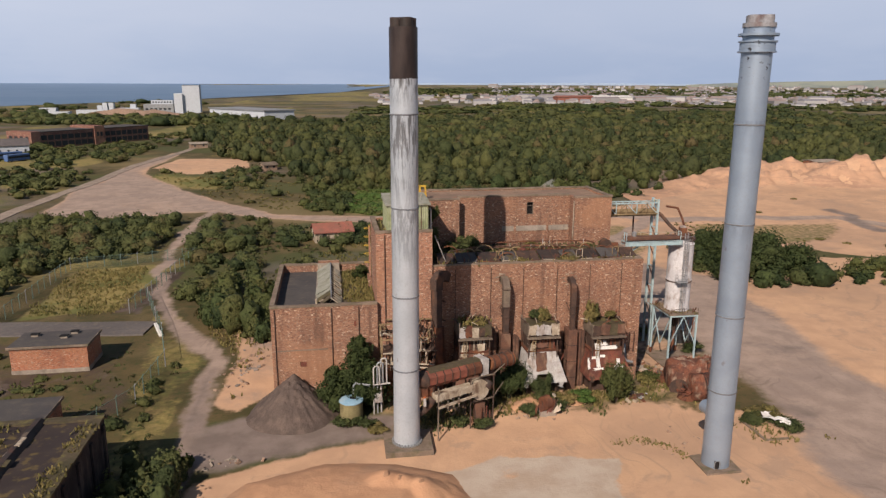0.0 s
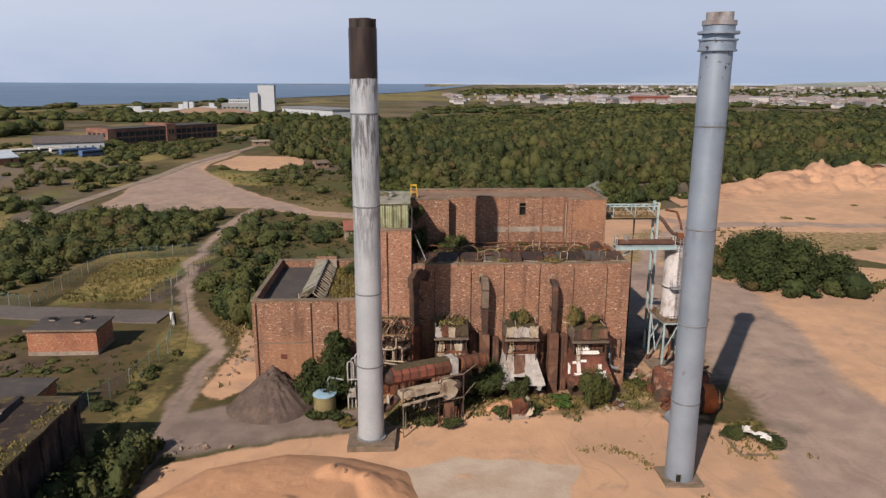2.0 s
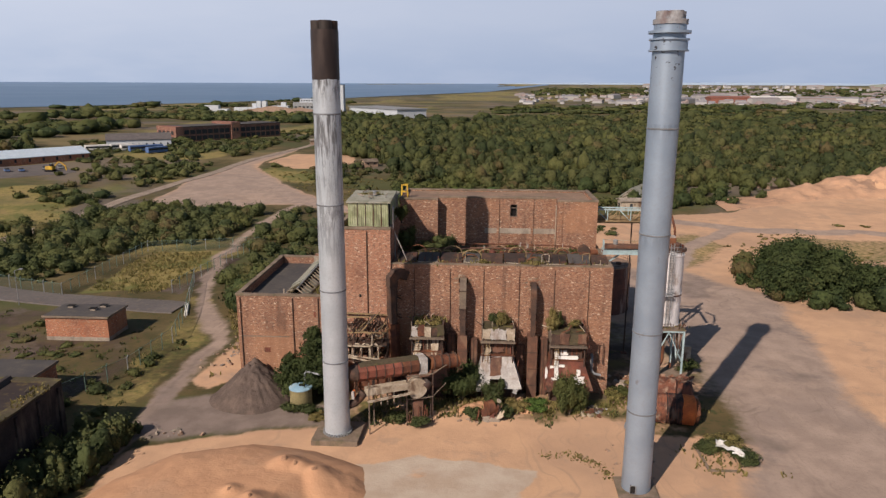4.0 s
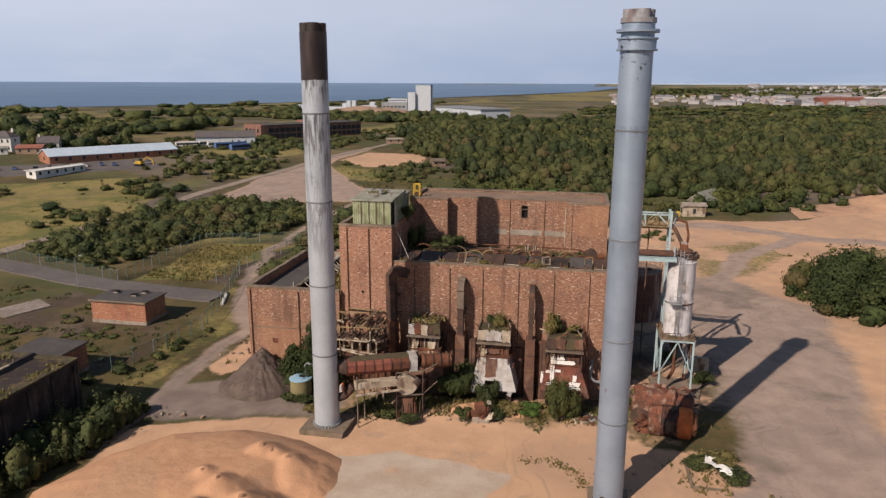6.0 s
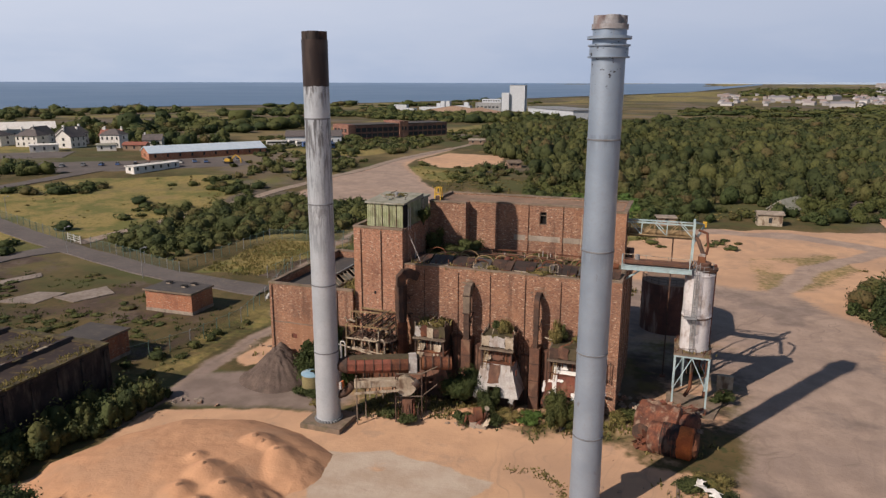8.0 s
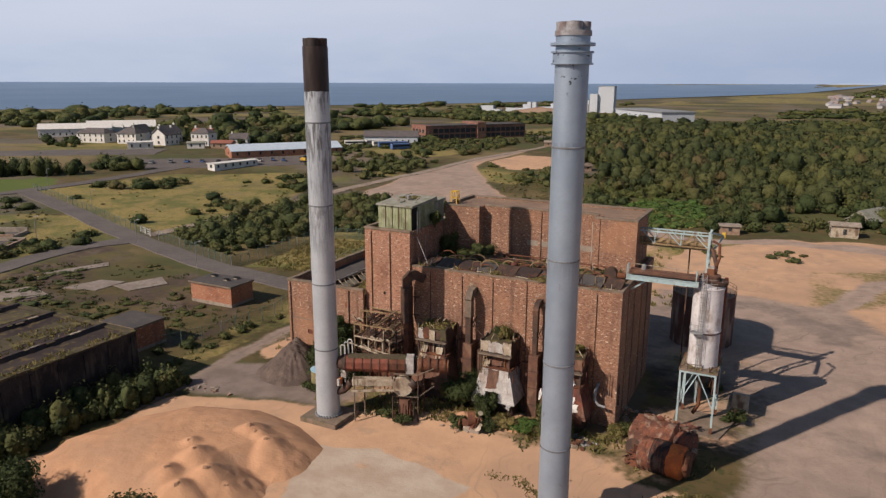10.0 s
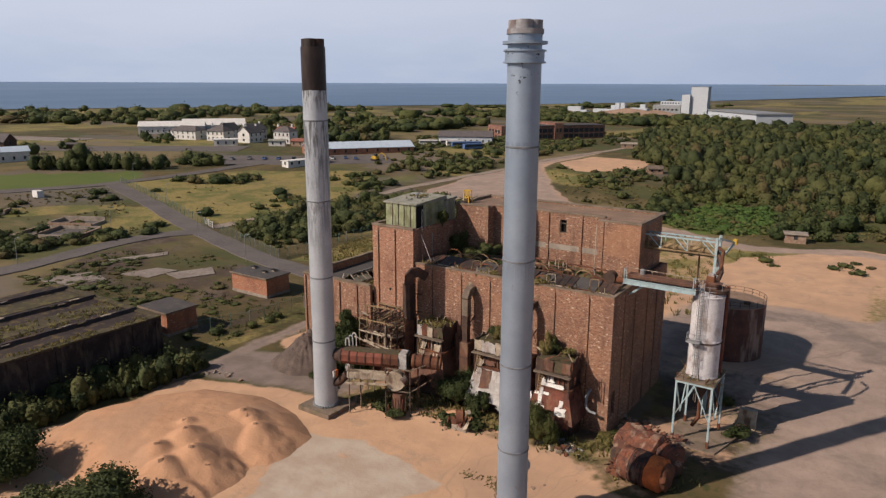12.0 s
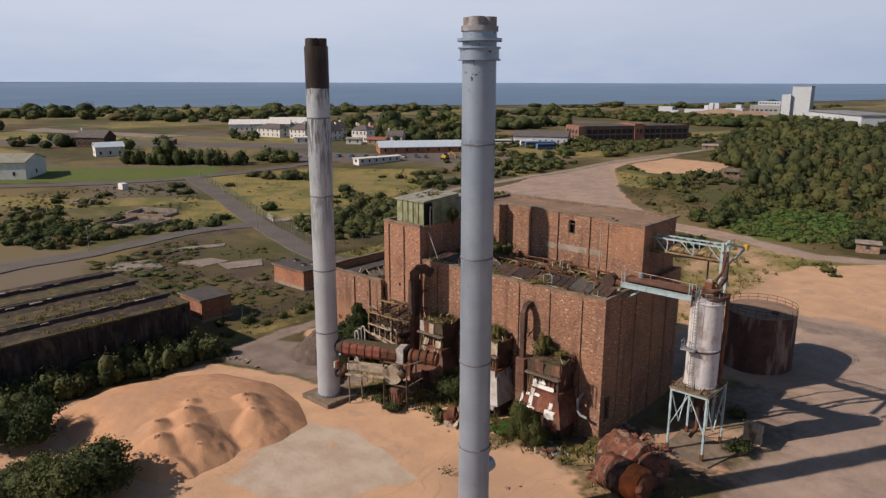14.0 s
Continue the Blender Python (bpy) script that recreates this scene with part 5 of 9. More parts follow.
for k, (cx, cy, rx, ry, hh) in enumerate(((17.2, 86.6, 2.6, 1.6, 0.7), (22.6, 85.6, 1.0, 1.5, 0.9), (30.6, 85.4, 1.1, 1.6, 1.0), (34.6, 90.6, 2.6, 1.6, 0.5), (27.4, 91.6, 3.2, 1.4, 0.6), (20.4, 91.8, 2.6, 1.4, 0.8))):
    bm = bmesh.new()
    ring = [(cx + rx * math.cos(a) * r.uniform(0.8, 1.1), cy + ry * math.sin(a) * r.uniform(0.8, 1.1)) for a in [6.283 * i / 12 for i in range(12)]]
    loft([(p[0], p[1], 16.8) for p in ring], [(cx + (p[0] - cx) * 0.45, cy + (p[1] - cy) * 0.45, 16.85 + hh * r.uniform(0.7, 1.1)) for p in ring], bm)
    tagged(smooth(part("moss_mound", bm, MOSSY), 80), "yellow-green moss and dead grass heaped on the roof", "moss", "roof moss mounds")
for k in range(14):
    cx, cy = r.uniform(22, 38), r.uniform(87.2, 92.6)
    tagged(part("roof_post", beam((cx, cy, 16.8), (cx + r.uniform(-0.2, 0.2), cy, 17.8 + r.uniform(0, 0.8)), r.choice((0.06, 0.1))), r.choice((CREAM, BROWN, RUST, WHITE))), "short upright steel post on the cluttered roof", "post", "roof posts")
motor = thing("roof_vessel", "small red-brown motor housing among the roof pipes", "motor", (36.9, 86.9, 16.85))
smooth(part("shell", lathe([(0.55, 16.85), (0.55, 17.8), (0.35, 18.15), (0.05, 18.2)], (36.9, 86.9, 0), 16), RISER, motor))
part("base", box(36.3, 37.5, 86.3, 87.5, 16.83, 17.0), BROWN, motor)
for k in range(9):
    cx, cy, rad = 14.5 + k * 2.8 + r.uniform(-0.6, 0.6), 86.2 + r.uniform(-0.6, 3.5), r.uniform(0.9, 1.5)
    tagged(part("pipe_hoop", tube([(cx - rad, cy, 16.8)] + [(cx - rad * math.cos(math.pi * i / 8), cy + 0.2 * i / 8, 17.5 + 0.8 * rad * math.sin(math.pi * i / 8)) for i in range(9)] + [(cx + rad, cy + 0.25, 16.8)], 0.07, n=6), r.choice((RUST, BROWN, OCHRE))), "tall bent rusty pipe loop on the flat roof", "pipe", "roof pipe hoops")
for k in range(16):
    cx = 13.0 + k * 1.7
    tagged(part("stub_post", beam((cx, 84.15, 16.8), (cx + r.uniform(-0.1, 0.1), 84.15, 17.7 + r.uniform(0, 0.5)), 0.07), r.choice((RUST, CREAM, BROWN))), "short rusted rail stub at the roof's front edge", "post", "roof edge posts")
vessel = thing("roof_vessel", "short rusty red cylindrical vessel on the roof", "vessel", (25.0, 87.8, 16.85))
smooth(part("shell", lathe([(0.45, 16.85), (0.45, 17.9), (0.3, 18.05), (0.05, 18.1)], (25.0, 87.8, 0), 16), RED_RUST, vessel))
for x0, y0, col in ((31.2, 84.3, CREAM), (20.6, 84.6, OCHRE), (36.4, 85.0, OCHRE)):
    f = thing("pipe_rail", "bent tubular guard frame on the flat roof", "guard rail", (x0, y0, 16.85), "roof guard frames")
    part("rail_tube", tube([(x0, y0, 16.8), (x0, y0, 18.3), (x0 + 0.1, y0 + 0.05, 18.4), (x0 + 0.85, y0 + 0.3, 18.45), (x0 + 0.95, y0 + 0.35, 18.3), (x0 + 0.95, y0 + 0.35, 16.8)], 0.055, n=6), col, f)
    part("brace", tube([(x0 + 0.02, y0, 17.4), (x0 + 0.94, y0 + 0.33, 17.5)], 0.04, n=5), col, f)
machine = thing("roof_machine", "grey-brown rusted fan set on the boiler house roof", "fan", (37.6, 89.5, 16.85))
part("bed", box(36.6, 38.8, 88.8, 90.4, 16.85, 17.1), CONCRETE, machine)
smooth(part("casing", tube([(37.2, 89.0, 17.8), (37.2, 90.0, 17.8)], 0.75, n=18), BROWN, machine))
smooth(part("motor", tube([(38.0, 89.5, 17.6), (39.0, 89.5, 17.6)], 0.38, n=14), RUST, machine))


# ---- plant against the front wall ----
def wall_duct(x, top, name_label, wide, steel, offset=0.0):
    """A square duct that leaves a hole in the wall, bends over and runs down to a riser."""
    t = thing("flue_duct", name_label, "duct", (x, 82.2, 0), "flue ducts on the wall")
    y = 81.95 + offset
    pts = [(x, 83.5, top), (x, 82.9, top + 0.02), (x, 82.35 + offset * 0.6, top - 0.12), (x, y, top - 0.7), (x, y, top - 3.2), (x + 0.05, y, 9.6), (x, y, 8.4)]
    part("duct_bend", tube(pts[:5], wide, n=4), steel, t, "stained sheet-metal elbow")
    part("duct_leg", tube([(x, y, top - 3.15), (x, y, 8.4)], wide * 0.85, n=4), BROWN, t)
    for z in (top - 0.9, top - 3.2, 10.6):
        part("duct_flange", box(x - wide * 0.8, x + wide * 0.8, y - wide * 0.8, y + wide * 0.8, z - 0.06, z + 0.06), BROWN, t)
    part("bracket", beam((x - 0.4, 83.4, 11.6), (x - 0.4, y + 0.3, 11.0), 0.1), BROWN, t)
    part("bracket", beam((x + 0.4, 83.4, 11.6), (x + 0.4, y + 0.3, 11.0), 0.1), BROWN, t)
    part("riser", box(x - 0.62, x + 0.62, y - 0.6, 83.35, -0.2, 8.4, bevel=0.05), RISER, t, "brown rusted casing below the duct")
    for z in (2.0, 4.2, 6.4):
        part("riser_band", box(x - 0.66, x + 0.66, y - 0.64, 83.36, z - 0.05, z + 0.05), BROWN, t)
    return t


wall_duct(21.35, 15.1, "bent grey sheet-metal flue duct running down the brick wall", 0.6, TIMBER)
wall_duct(30.2, 14.75, "bent sooty flue duct standing off the brick wall", 0.46, BROWN)
big = thing("flue_duct", "heavy rust-brown flue duct rising beside the tower corner", "duct", (12.5, 81.8, 0), "flue ducts on the wall")
part("duct_elbow", tube([(13.9, 83.45, 15.6), (13.3, 82.6, 16.2), (12.9, 82.0, 16.2), (12.45, 81.75, 15.7), (12.45, 81.7, 14.6)], 0.82, n=4), BROWN, big)
part("duct_leg", tube([(12.45, 81.7, 14.7), (12.45, 81.7, 11.4)], 0.85, n=4), BROWN, big)
part("duct_taper", tube([(12.45, 81.7, 11.4), (12.65, 81.6, 9.8)], 0.85, n=4, r2=0.6), BROWN, big)
part("duct_foot", tube([(12.65, 81.6, 9.8), (12.75, 81.4, 4.5), (12.9, 81.2, -0.2)], 0.72, n=6), RUST, big)
for z in (10.4, 12.9):
    part("bracket", beam((12.7, 83.3, z), (13.6, 82.0, z), 0.12), BROWN, big)
    part("bracket", beam((13.4, 83.5, z), (13.0, 82.0, z + 0.5), 0.1), BROWN, big)


def ragged_plate(p, u, v, nu, nv, keep, seed, thick=0.05):
    """A torn sheet in one piece, with ragged edges and a bitten side."""
    bm = bmesh.new()
    g = random.Random(seed)
    p, u, v = Vector(p), Vector(u), Vector(v)
    nrm = u.cross(v).normalized() * thick
    edge = []
    for k in range(nu):
        edge.append((k / nu, g.uniform(-0.06, 0.1) if g.random() < keep else g.uniform(0.15, 0.4)))
    for k in range(nv):
        edge.append((1 - (g.uniform(-0.06, 0.1) if g.random() < keep else g.uniform(0.15, 0.4)), k / nv))
    for k in range(nu, 0, -1):
        edge.append((k / nu, 1 - (g.uniform(-0.06, 0.1) if g.random() < keep else g.uniform(0.15, 0.45))))
    for k in range(nv, 0, -1):
        edge.append((g.uniform(-0.06, 0.1) if g.random() < keep else g.uniform(0.15, 0.4), k / nv))
    loft([(p + u * a + v * b)[:] for a, b in edge], [(p + u * a + v * b + nrm)[:] for a, b in edge], bm)
    return bm


def hopper(x0, x1, z_top, seed, lower, lower_label, fronts, scraps):
    """A dust hopper unit: an overgrown tray, a dark ribbed throat and a flared hood, on posts."""
    g = random.Random(seed)
    t = thing("dust_hopper", "rusted dust collector with overgrown tray and " + lower_label, "dust collector", ((x0 + x1) / 2, 81, 0), "dust collectors along the wall")
    y0, y1 = 79.9, 83.35
    part("tray", box(x0 + 0.1, x1 - 0.1, y0 + 0.16, y1, z_top - 1.6, z_top - 0.45), BROWN, t)
    part("tray_floor", ragged_top(x0 + 0.1, x1 - 0.1, y0 + 0.1, y1, z_top - 0.45, seed + 20, 0.16, 0.6), MOSSY, t, "mossy rotted tray top")
    part("tray_side", ragged_top(x1 - 0.12, x1 + 0.04, y0 + 0.1, y1, z_top - 1.7, seed + 30, 1.75, 0.5), BROWN, t)
    part("tray_side", ragged_top(x0 - 0.04, x0 + 0.12, y0 + 0.1, y1, z_top - 1.7, seed + 31, 1.75, 0.5), TIMBER, t)
    n = len(fronts)
    for k, m in enumerate(fronts):
        u, w = x0 + k * (x1 - x0) / n, (x1 - x0) / n
        if m:
            part("front_plate", ragged_plate((u + 0.02, y0 + 0.12, z_top - 1.65 + g.uniform(-0.15, 0.15)), (w + 0.08, g.uniform(-0.06, 0.06), 0), (0, g.uniform(-0.15, 0.05), 1.5 + g.uniform(-0.15, 0.1)), 5, 4, 0.97, seed * 11 + k), m, t, "buckled front plate")
    part("ledge", ragged_top(x0 - 0.15, x1 + 0.15, y0 - 0.35, y0 + 0.3, z_top - 1.9, seed + 40, 0.16, 0.5), TIMBER, t, "weathered sagging ledge")
    for k in range(11):
        a = (g.uniform(x0, x1), g.uniform(y0, y1 - 0.5), z_top - 0.1)
        part("loose_board", beam(a, (a[0] + g.uniform(-1.3, 1.3), a[1] + g.uniform(-0.8, 0.8), z_top + g.uniform(-0.1, 0.6)), g.uniform(0.05, 0.13)), g.choice((TIMBER, BROWN, CREAM, RUST)), t)
    part("throat", box(x0 + 0.3, x1 - 0.3, y0 + 0.7, y1, z_top - 3.7, z_top - 1.6), BROWN, t, "dark rust-brown throat")
    for k in range(7):
        u = x0 + 0.4 + k * (x1 - x0 - 0.8) / 6
        part("throat_rib", box(u - 0.07, u + 0.07, y0 + 0.55, y0 + 0.72, z_top - 3.6, z_top - 1.9 - g.uniform(0, 0.3)), g.choice((RUST, RED_RUST, BROWN, CREAM if seed == 1 else RUST)), t)
    for u in (x0 + 0.1, x1 - 0.1):
        for v in (y0 + 0.1, y1 - 0.25):
            part("post", beam((u, v, 0.0), (u + g.uniform(-0.1, 0.1), v, z_top - 1.6), 0.15), BROWN, t)
        part("brace", beam((u, y0 + 0.1, 3.0), (u, y1 - 0.3, z_top - 2.0), 0.1), BROWN, t)
    for s in (-0.2, 0.2):
        part("ladder_rail", beam((x0 + 0.8 + s, y0 - 0.05, z_top - 1.7), (x0 + 0.6 + s, y0 - 0.45, z_top - 4.4), 0.06), OCHRE, t)
    for k in range(8):
        z = z_top - 1.9 - k * 0.32
        part("rung", beam((x0 + 0.58 - 0.02 * k, y0 - 0.1 - 0.045 * k, z), (x0 + 1.0 - 0.02 * k, y0 - 0.1 - 0.045 * k, z), 0.045), OCHRE, t)
    zl, zm, zh = 2.5, 3.6, z_top - 3.75
    part("shelf", ragged_top(x0 - 0.1, x1 + 0.1, y0 + 0.15, y1, zh, seed + 50, 0.16, 0.6), RUST, t)

    def outline(z):
        f = (zh - z) / (zh - zl)
        return x0 + 0.1 - 0.75 * f, x1 - 0.2 + 1.25 * f, y0 + 0.3 - 1.3 * f
    (a0, a1, ay), (b0, b1, by), (c0, c1, cy) = outline(zh), outline(zm), outline(zl)
    part("hood", loft(rect(b0, b1, by, y1 - 0.2, zm), rect(a0, a1, ay, y1, zh)), lower, t, lower_label)
    for u0, u1 in ((0.0, 0.3), (0.62, 1.0)):
        bw, cw = b1 - b0, c1 - c0
        part("hood_leg", loft(rect(c0 + u0 * cw, c0 + u1 * cw, cy, y1 - 0.4, zl), rect(b0 + u0 * bw, b0 + u1 * bw, by, y1 - 0.2, zm)), lower, t)
    slope = Vector((0, -1.3, zl - zh))
    for k in range(4):
        f = (k + 0.5) / 4
        part("seam", beam((a0 + f * (a1 - a0), ay - 0.01, zh), (b0 + f * (b1 - b0), by - 0.01, zm), 0.035), lower, t)
    for k in range(2):
        u = x0 - 0.2 + k * (x1 - x0 + 0.4)
        part("skirt_plate", ragged_plate((u - 0.4, cy - 0.02, zl - g.uniform(0.3, 0.8)), (0.8, 0.1, 0), (0, 0.02, 0.95), 4, 4, 0.6, seed * 13 + k), g.choice((lower, RUST, BROWN)), t)
    # Solid dark brown box, its colour standing in for the shaded hollow between legs.
    part("hood_mouth", box(x0 + 0.2, x1 + 0.3, y0 + 0.4, y1 - 0.5, 0.0, zm), BROWN, t)
    for (u0, u1, w0, w1, mat_, keep) in scraps:
        p = Vector((x0 + u0 * (x1 - x0), y0 + 0.24, zh)) + slope * w0
        part("patch_plate", ragged_plate(p, ((u1 - u0) * (x1 - x0), 0, 0), slope * (w1 - w0), 4, 4, keep, seed * 7 + int(u0 * 10)), mat_, t, "torn insulation sheet")
    for k in range(12):
        u, z = x1 + g.uniform(-0.1, 0.5), g.uniform(2.5, z_top - 0.5)
        a = Vector((u, g.uniform(y0, y1 - 0.3), z))
        part("pipe", tube([a, a + Vector((g.uniform(-0.3, 0.3), g.uniform(-0.5, 0.5), g.uniform(0.5, 1.8)))], g.uniform(0.03, 0.08), n=5), g.choice((RUST, BROWN, RED_RUST)), t)
    return t


hopper(15.0, 19.0, 10.4, 1, RISER, "rust-red hood", (WHITE, RUST, CREAM, None, MOSSY), [(0.0, 0.3, -0.3, 0.2, CREAM, 0.6), (0.6, 0.85, -0.5, 0.3, CREAM, 0.8)])
hopper(23.8, 27.8, 10.1, 2, WHITE, "dirty white hood", (CREAM, WHITE, WHITE, CREAM), [(0.26, 0.62, 0.02, 0.62, RISER, 0.97), (0.02, 0.3, -0.28, 0.0, CREAM, 0.6), (0.3, 0.7, -0.4, -0.1, RISER, 0.9)])
hopper(32.3, 36.6, 9.7, 3, RED_RUST, "patched rust-red hood", (BROWN, RISER, MOSSY, RISER), [(0.12, 0.25, -0.3, 0.58, CLEANWHITE, 1.0), (0.25, 0.8, -0.16, -0.02, CLEANWHITE, 0.95), (0.3, 0.52, -0.36, -0.17, CLEANWHITE, 1.0), (0.0, 0.12, 0.18, 0.27, CLEANWHITE, 1.0), (0.25, 0.42, 0.14, 0.23, CLEANWHITE, 1.0),
                                                                                                    (0.02, 0.34, 0.58, 0.66, CLEANWHITE, 0.95), (-0.14, -0.06, 0.2, 0.62, CLEANWHITE, 0.9), (0.66, 0.98, 0.52, 0.78, CLEANWHITE, 1.0), (0.76, 0.87, 0.3, 0.52, CLEANWHITE, 1.0), (0.6, 0.85, -0.52, -0.46, CLEANWHITE, 1.0)])
for hx, hz in ((21.35, 15.1), (30.2, 14.75)):
    g = random.Random(int(hx))
    for k in range(9):
        a = 0.7 * k
        u, w = hx + (0.75 + g.uniform(0, 0.25)) * math.cos(a), hz + (0.6 + g.uniform(0, 0.2)) * math.sin(a)
        part("broken_edge", ragged_plate((u - 0.25, 83.38, w - 0.12), (g.uniform(0.3, 0.6), 0, 0.03), (0.02, 0, g.uniform(0.15, 0.3)), 4, 3, 0.6, 500 + k + int(hx), 0.04), g.choice((COPING, CREAM, TOWER_BRICK)), house, "broken pale brick edge")
elbow = thing("vent_elbow", "galvanised bent vent pipe beside the rust-red hood", "vent pipe", (37.9, 82.6, 0))
smooth(part("pipe", tube([(37.9, 83.3, 5.6), (37.9, 82.7, 5.5), (37.8, 82.3, 5.0), (37.8, 82.2, 3.9), (38.2, 82.2, 3.4), (39.0, 82.3, 3.2)], 0.17, n=10), GALV, elbow))
part("bracket", beam((37.9, 83.38, 4.2), (37.85, 82.2, 4.2), 0.1), BROWN, elbow)
part("ladder_frame", tube([(38.6, 83.0, 4.4), (38.6, 82.9, 7.2), (39.3, 82.9, 7.2), (39.3, 83.0, 4.4)], 0.06, n=5), BROWN, elbow)


def rust_panel(x0, x1, y, z1, seed):
    t = thing("casing_panel", "tall rust-red steel casing panel against the brick wall", "panel", ((x0 + x1) / 2, y, 0), "casing panels")
    part("sheet", box(x0, x1, y, 83.35, -0.2, z1), RISER, t)
    n = max(2, int((x1 - x0) / 0.7))
    for k in range(n + 1):
        u = x0 + k * (x1 - x0) / n
        part("rib", box(u - 0.05, u + 0.05, y - 0.08, y + 0.02, 0, z1 + 0.05), BROWN, t)


rust_panel(19.5, 20.4, 82.4, 8.3, 1)
rust_panel(22.3, 23.2, 82.2, 7.6, 2)
rust_panel(31.2, 32.1, 82.3, 7.9, 3)
rust_panel(28.3, 29.2, 82.6, 6.8, 4)


# pipe rack before the tower
def pipe_rack():
    t = thing("pipe_rack", "tangled ochre steel pipe rack at the foot of the tower", "pipe rack", (9, 81, 0))
    xs, ys, zs = (5.5, 7.8, 10.1, 12.0), (79.6, 81.2, 82.7), (5.4, 7.4, 9.2)
    g = random.Random(9)
    for x in xs:
        for y in ys:
            part("post", beam((x, y, 0), (x + g.uniform(-0.1, 0.1), y, 10.6 if y > 80 else 9.3), 0.13), OCHRE if x < 7 else BROWN, t)
    for z in zs:
        for y in ys[::2]:
            part("beam", beam((xs[0] - 0.2, y, z + g.uniform(-0.12, 0.12)), (xs[-1] + 0.2, y, z + g.uniform(-0.12, 0.12)), 0.13), g.choice((OCHRE, TIMBER, BROWN)), t)
        for x in xs:
            part("cross_beam", beam((x, ys[0], z), (x, ys[-1], z + 0.05), 0.12), g.choice((OCHRE, BROWN)), t)
    part("beam", beam((5.6, 81.2, 10.6), (9.6, 81.2, 10.75), 0.16), OCHRE, t)
    part("beam", beam((6.2, 82.7, 10.7), (12.0, 82.7, 10.5), 0.16), OCHRE, t)
    for k in range(26):
        x, z = g.uniform(7.4, 11.6), g.uniform(8.0, 10.3)
        part("slanted_bar", beam((x, 79.7 + g.uniform(0, 0.6), z), (x + g.uniform(0.5, 1.2), 82.4, z + g.uniform(0.3, 1.0)), g.uniform(0.07, 0.15)), g.choice((OCHRE, BROWN, TIMBER, BROWN)), t)
    for x0, x1 in zip(xs, xs[1:]):
        part("diagonal", beam((x0, 79.6, 5.2), (x1, 79.6, 9.2), 0.1), BROWN, t)
    part("sloping_rail", tube([(4.9, 79.2, 6.5), (11.9, 79.0, 5.3)], 0.12, n=6), CREAM, t, "pale sloping rail")
    for k in range(30):
        a = Vector((g.uniform(5.6, 11.8), g.uniform(79.7, 82.6), g.choice((5.6, 6.4, 7.6, 8.6, 9.5))))
        b = a + Vector((g.uniform(-2.2, 2.2), g.uniform(-0.9, 0.9), g.uniform(-1.2, 1.2)))
        b.x = min(max(b.x, 5.3), 12.2)
        b.y = min(max(b.y, 79.5), 82.8)
        part("pipe", tube([a, (a + b) / 2 + Vector((0, 0, g.uniform(-0.3, 0.4))), b], g.choice((0.05, 0.08, 0.13)), n=6), g.choice((OCHRE, BROWN, BROWN, CREAM, RUST)), t)
    for k in range(4):
        x = 6.6 + k * 1.1
        part("bent_pipe", tube([(x, 79.7, 5.2), (x, 79.7, 7.2)] + [(x + 0.5 - 0.5 * math.cos(a), 79.7, 7.2 + 0.5 * math.sin(a)) for a in (0.5, 1.0, 1.57, 2.1, 2.6, 3.14)] + [(x + 1.0, 79.7, 5.6)], 0.12, n=6), CREAM, t, "cream bent pipe")
    part("pipe_run", tube([(5.6, 79.4, 7.5), (9.8, 79.4, 7.45), (10.2, 79.4, 7.7), (10.2, 79.4, 8.9)], 0.11, n=6), CREAM, t)
    part("pipe_run", tube([(6.5, 79.3, 6.3), (11.8, 79.2, 5.8)], 0.11, n=6), CREAM, t)
    part("platform", box(5.4, 12.1, 80.4, 82.8, 7.2, 7.3), BROWN, t)
    part("lower_screen", box(5.6, 12.0, 81.8, 82.0, 0.0, 5.0), RUST, t)


pipe_rack()
valves = thing("pipe_manifold", "white-painted looped pipes beside the sooty chimney", "pipework", (5.0, 78, 0))
for k, x in enumerate((4.3, 4.75, 5.2)):
    part("riser_pipe", tube([(x, 78.0 + 0.2 * k, 0.0), (x, 78.0 + 0.2 * k, 6.2 + 0.4 * k)] + [(x + 0.35 - 0.35 * math.cos(a), 78.0 + 0.2 * k, 6.2 + 0.4 * k + 0.35 * math.sin(a)) for a in (0.6, 1.2, 1.8, 2.4, 3.14)] + [(x + 0.7, 78.0 + 0.2 * k, 4.2)], 0.1, n=7), WHITE if k != 1 else GALV, valves)
part("cross_pipe", tube([(4.2, 77.9, 4.2), (6.3, 78.2, 4.2)], 0.11, n=7), WHITE, valves)
part("valve_box", box(4.4, 5.3, 77.6, 78.5, 2.0, 3.2, bevel=0.05), WHITE, valves)


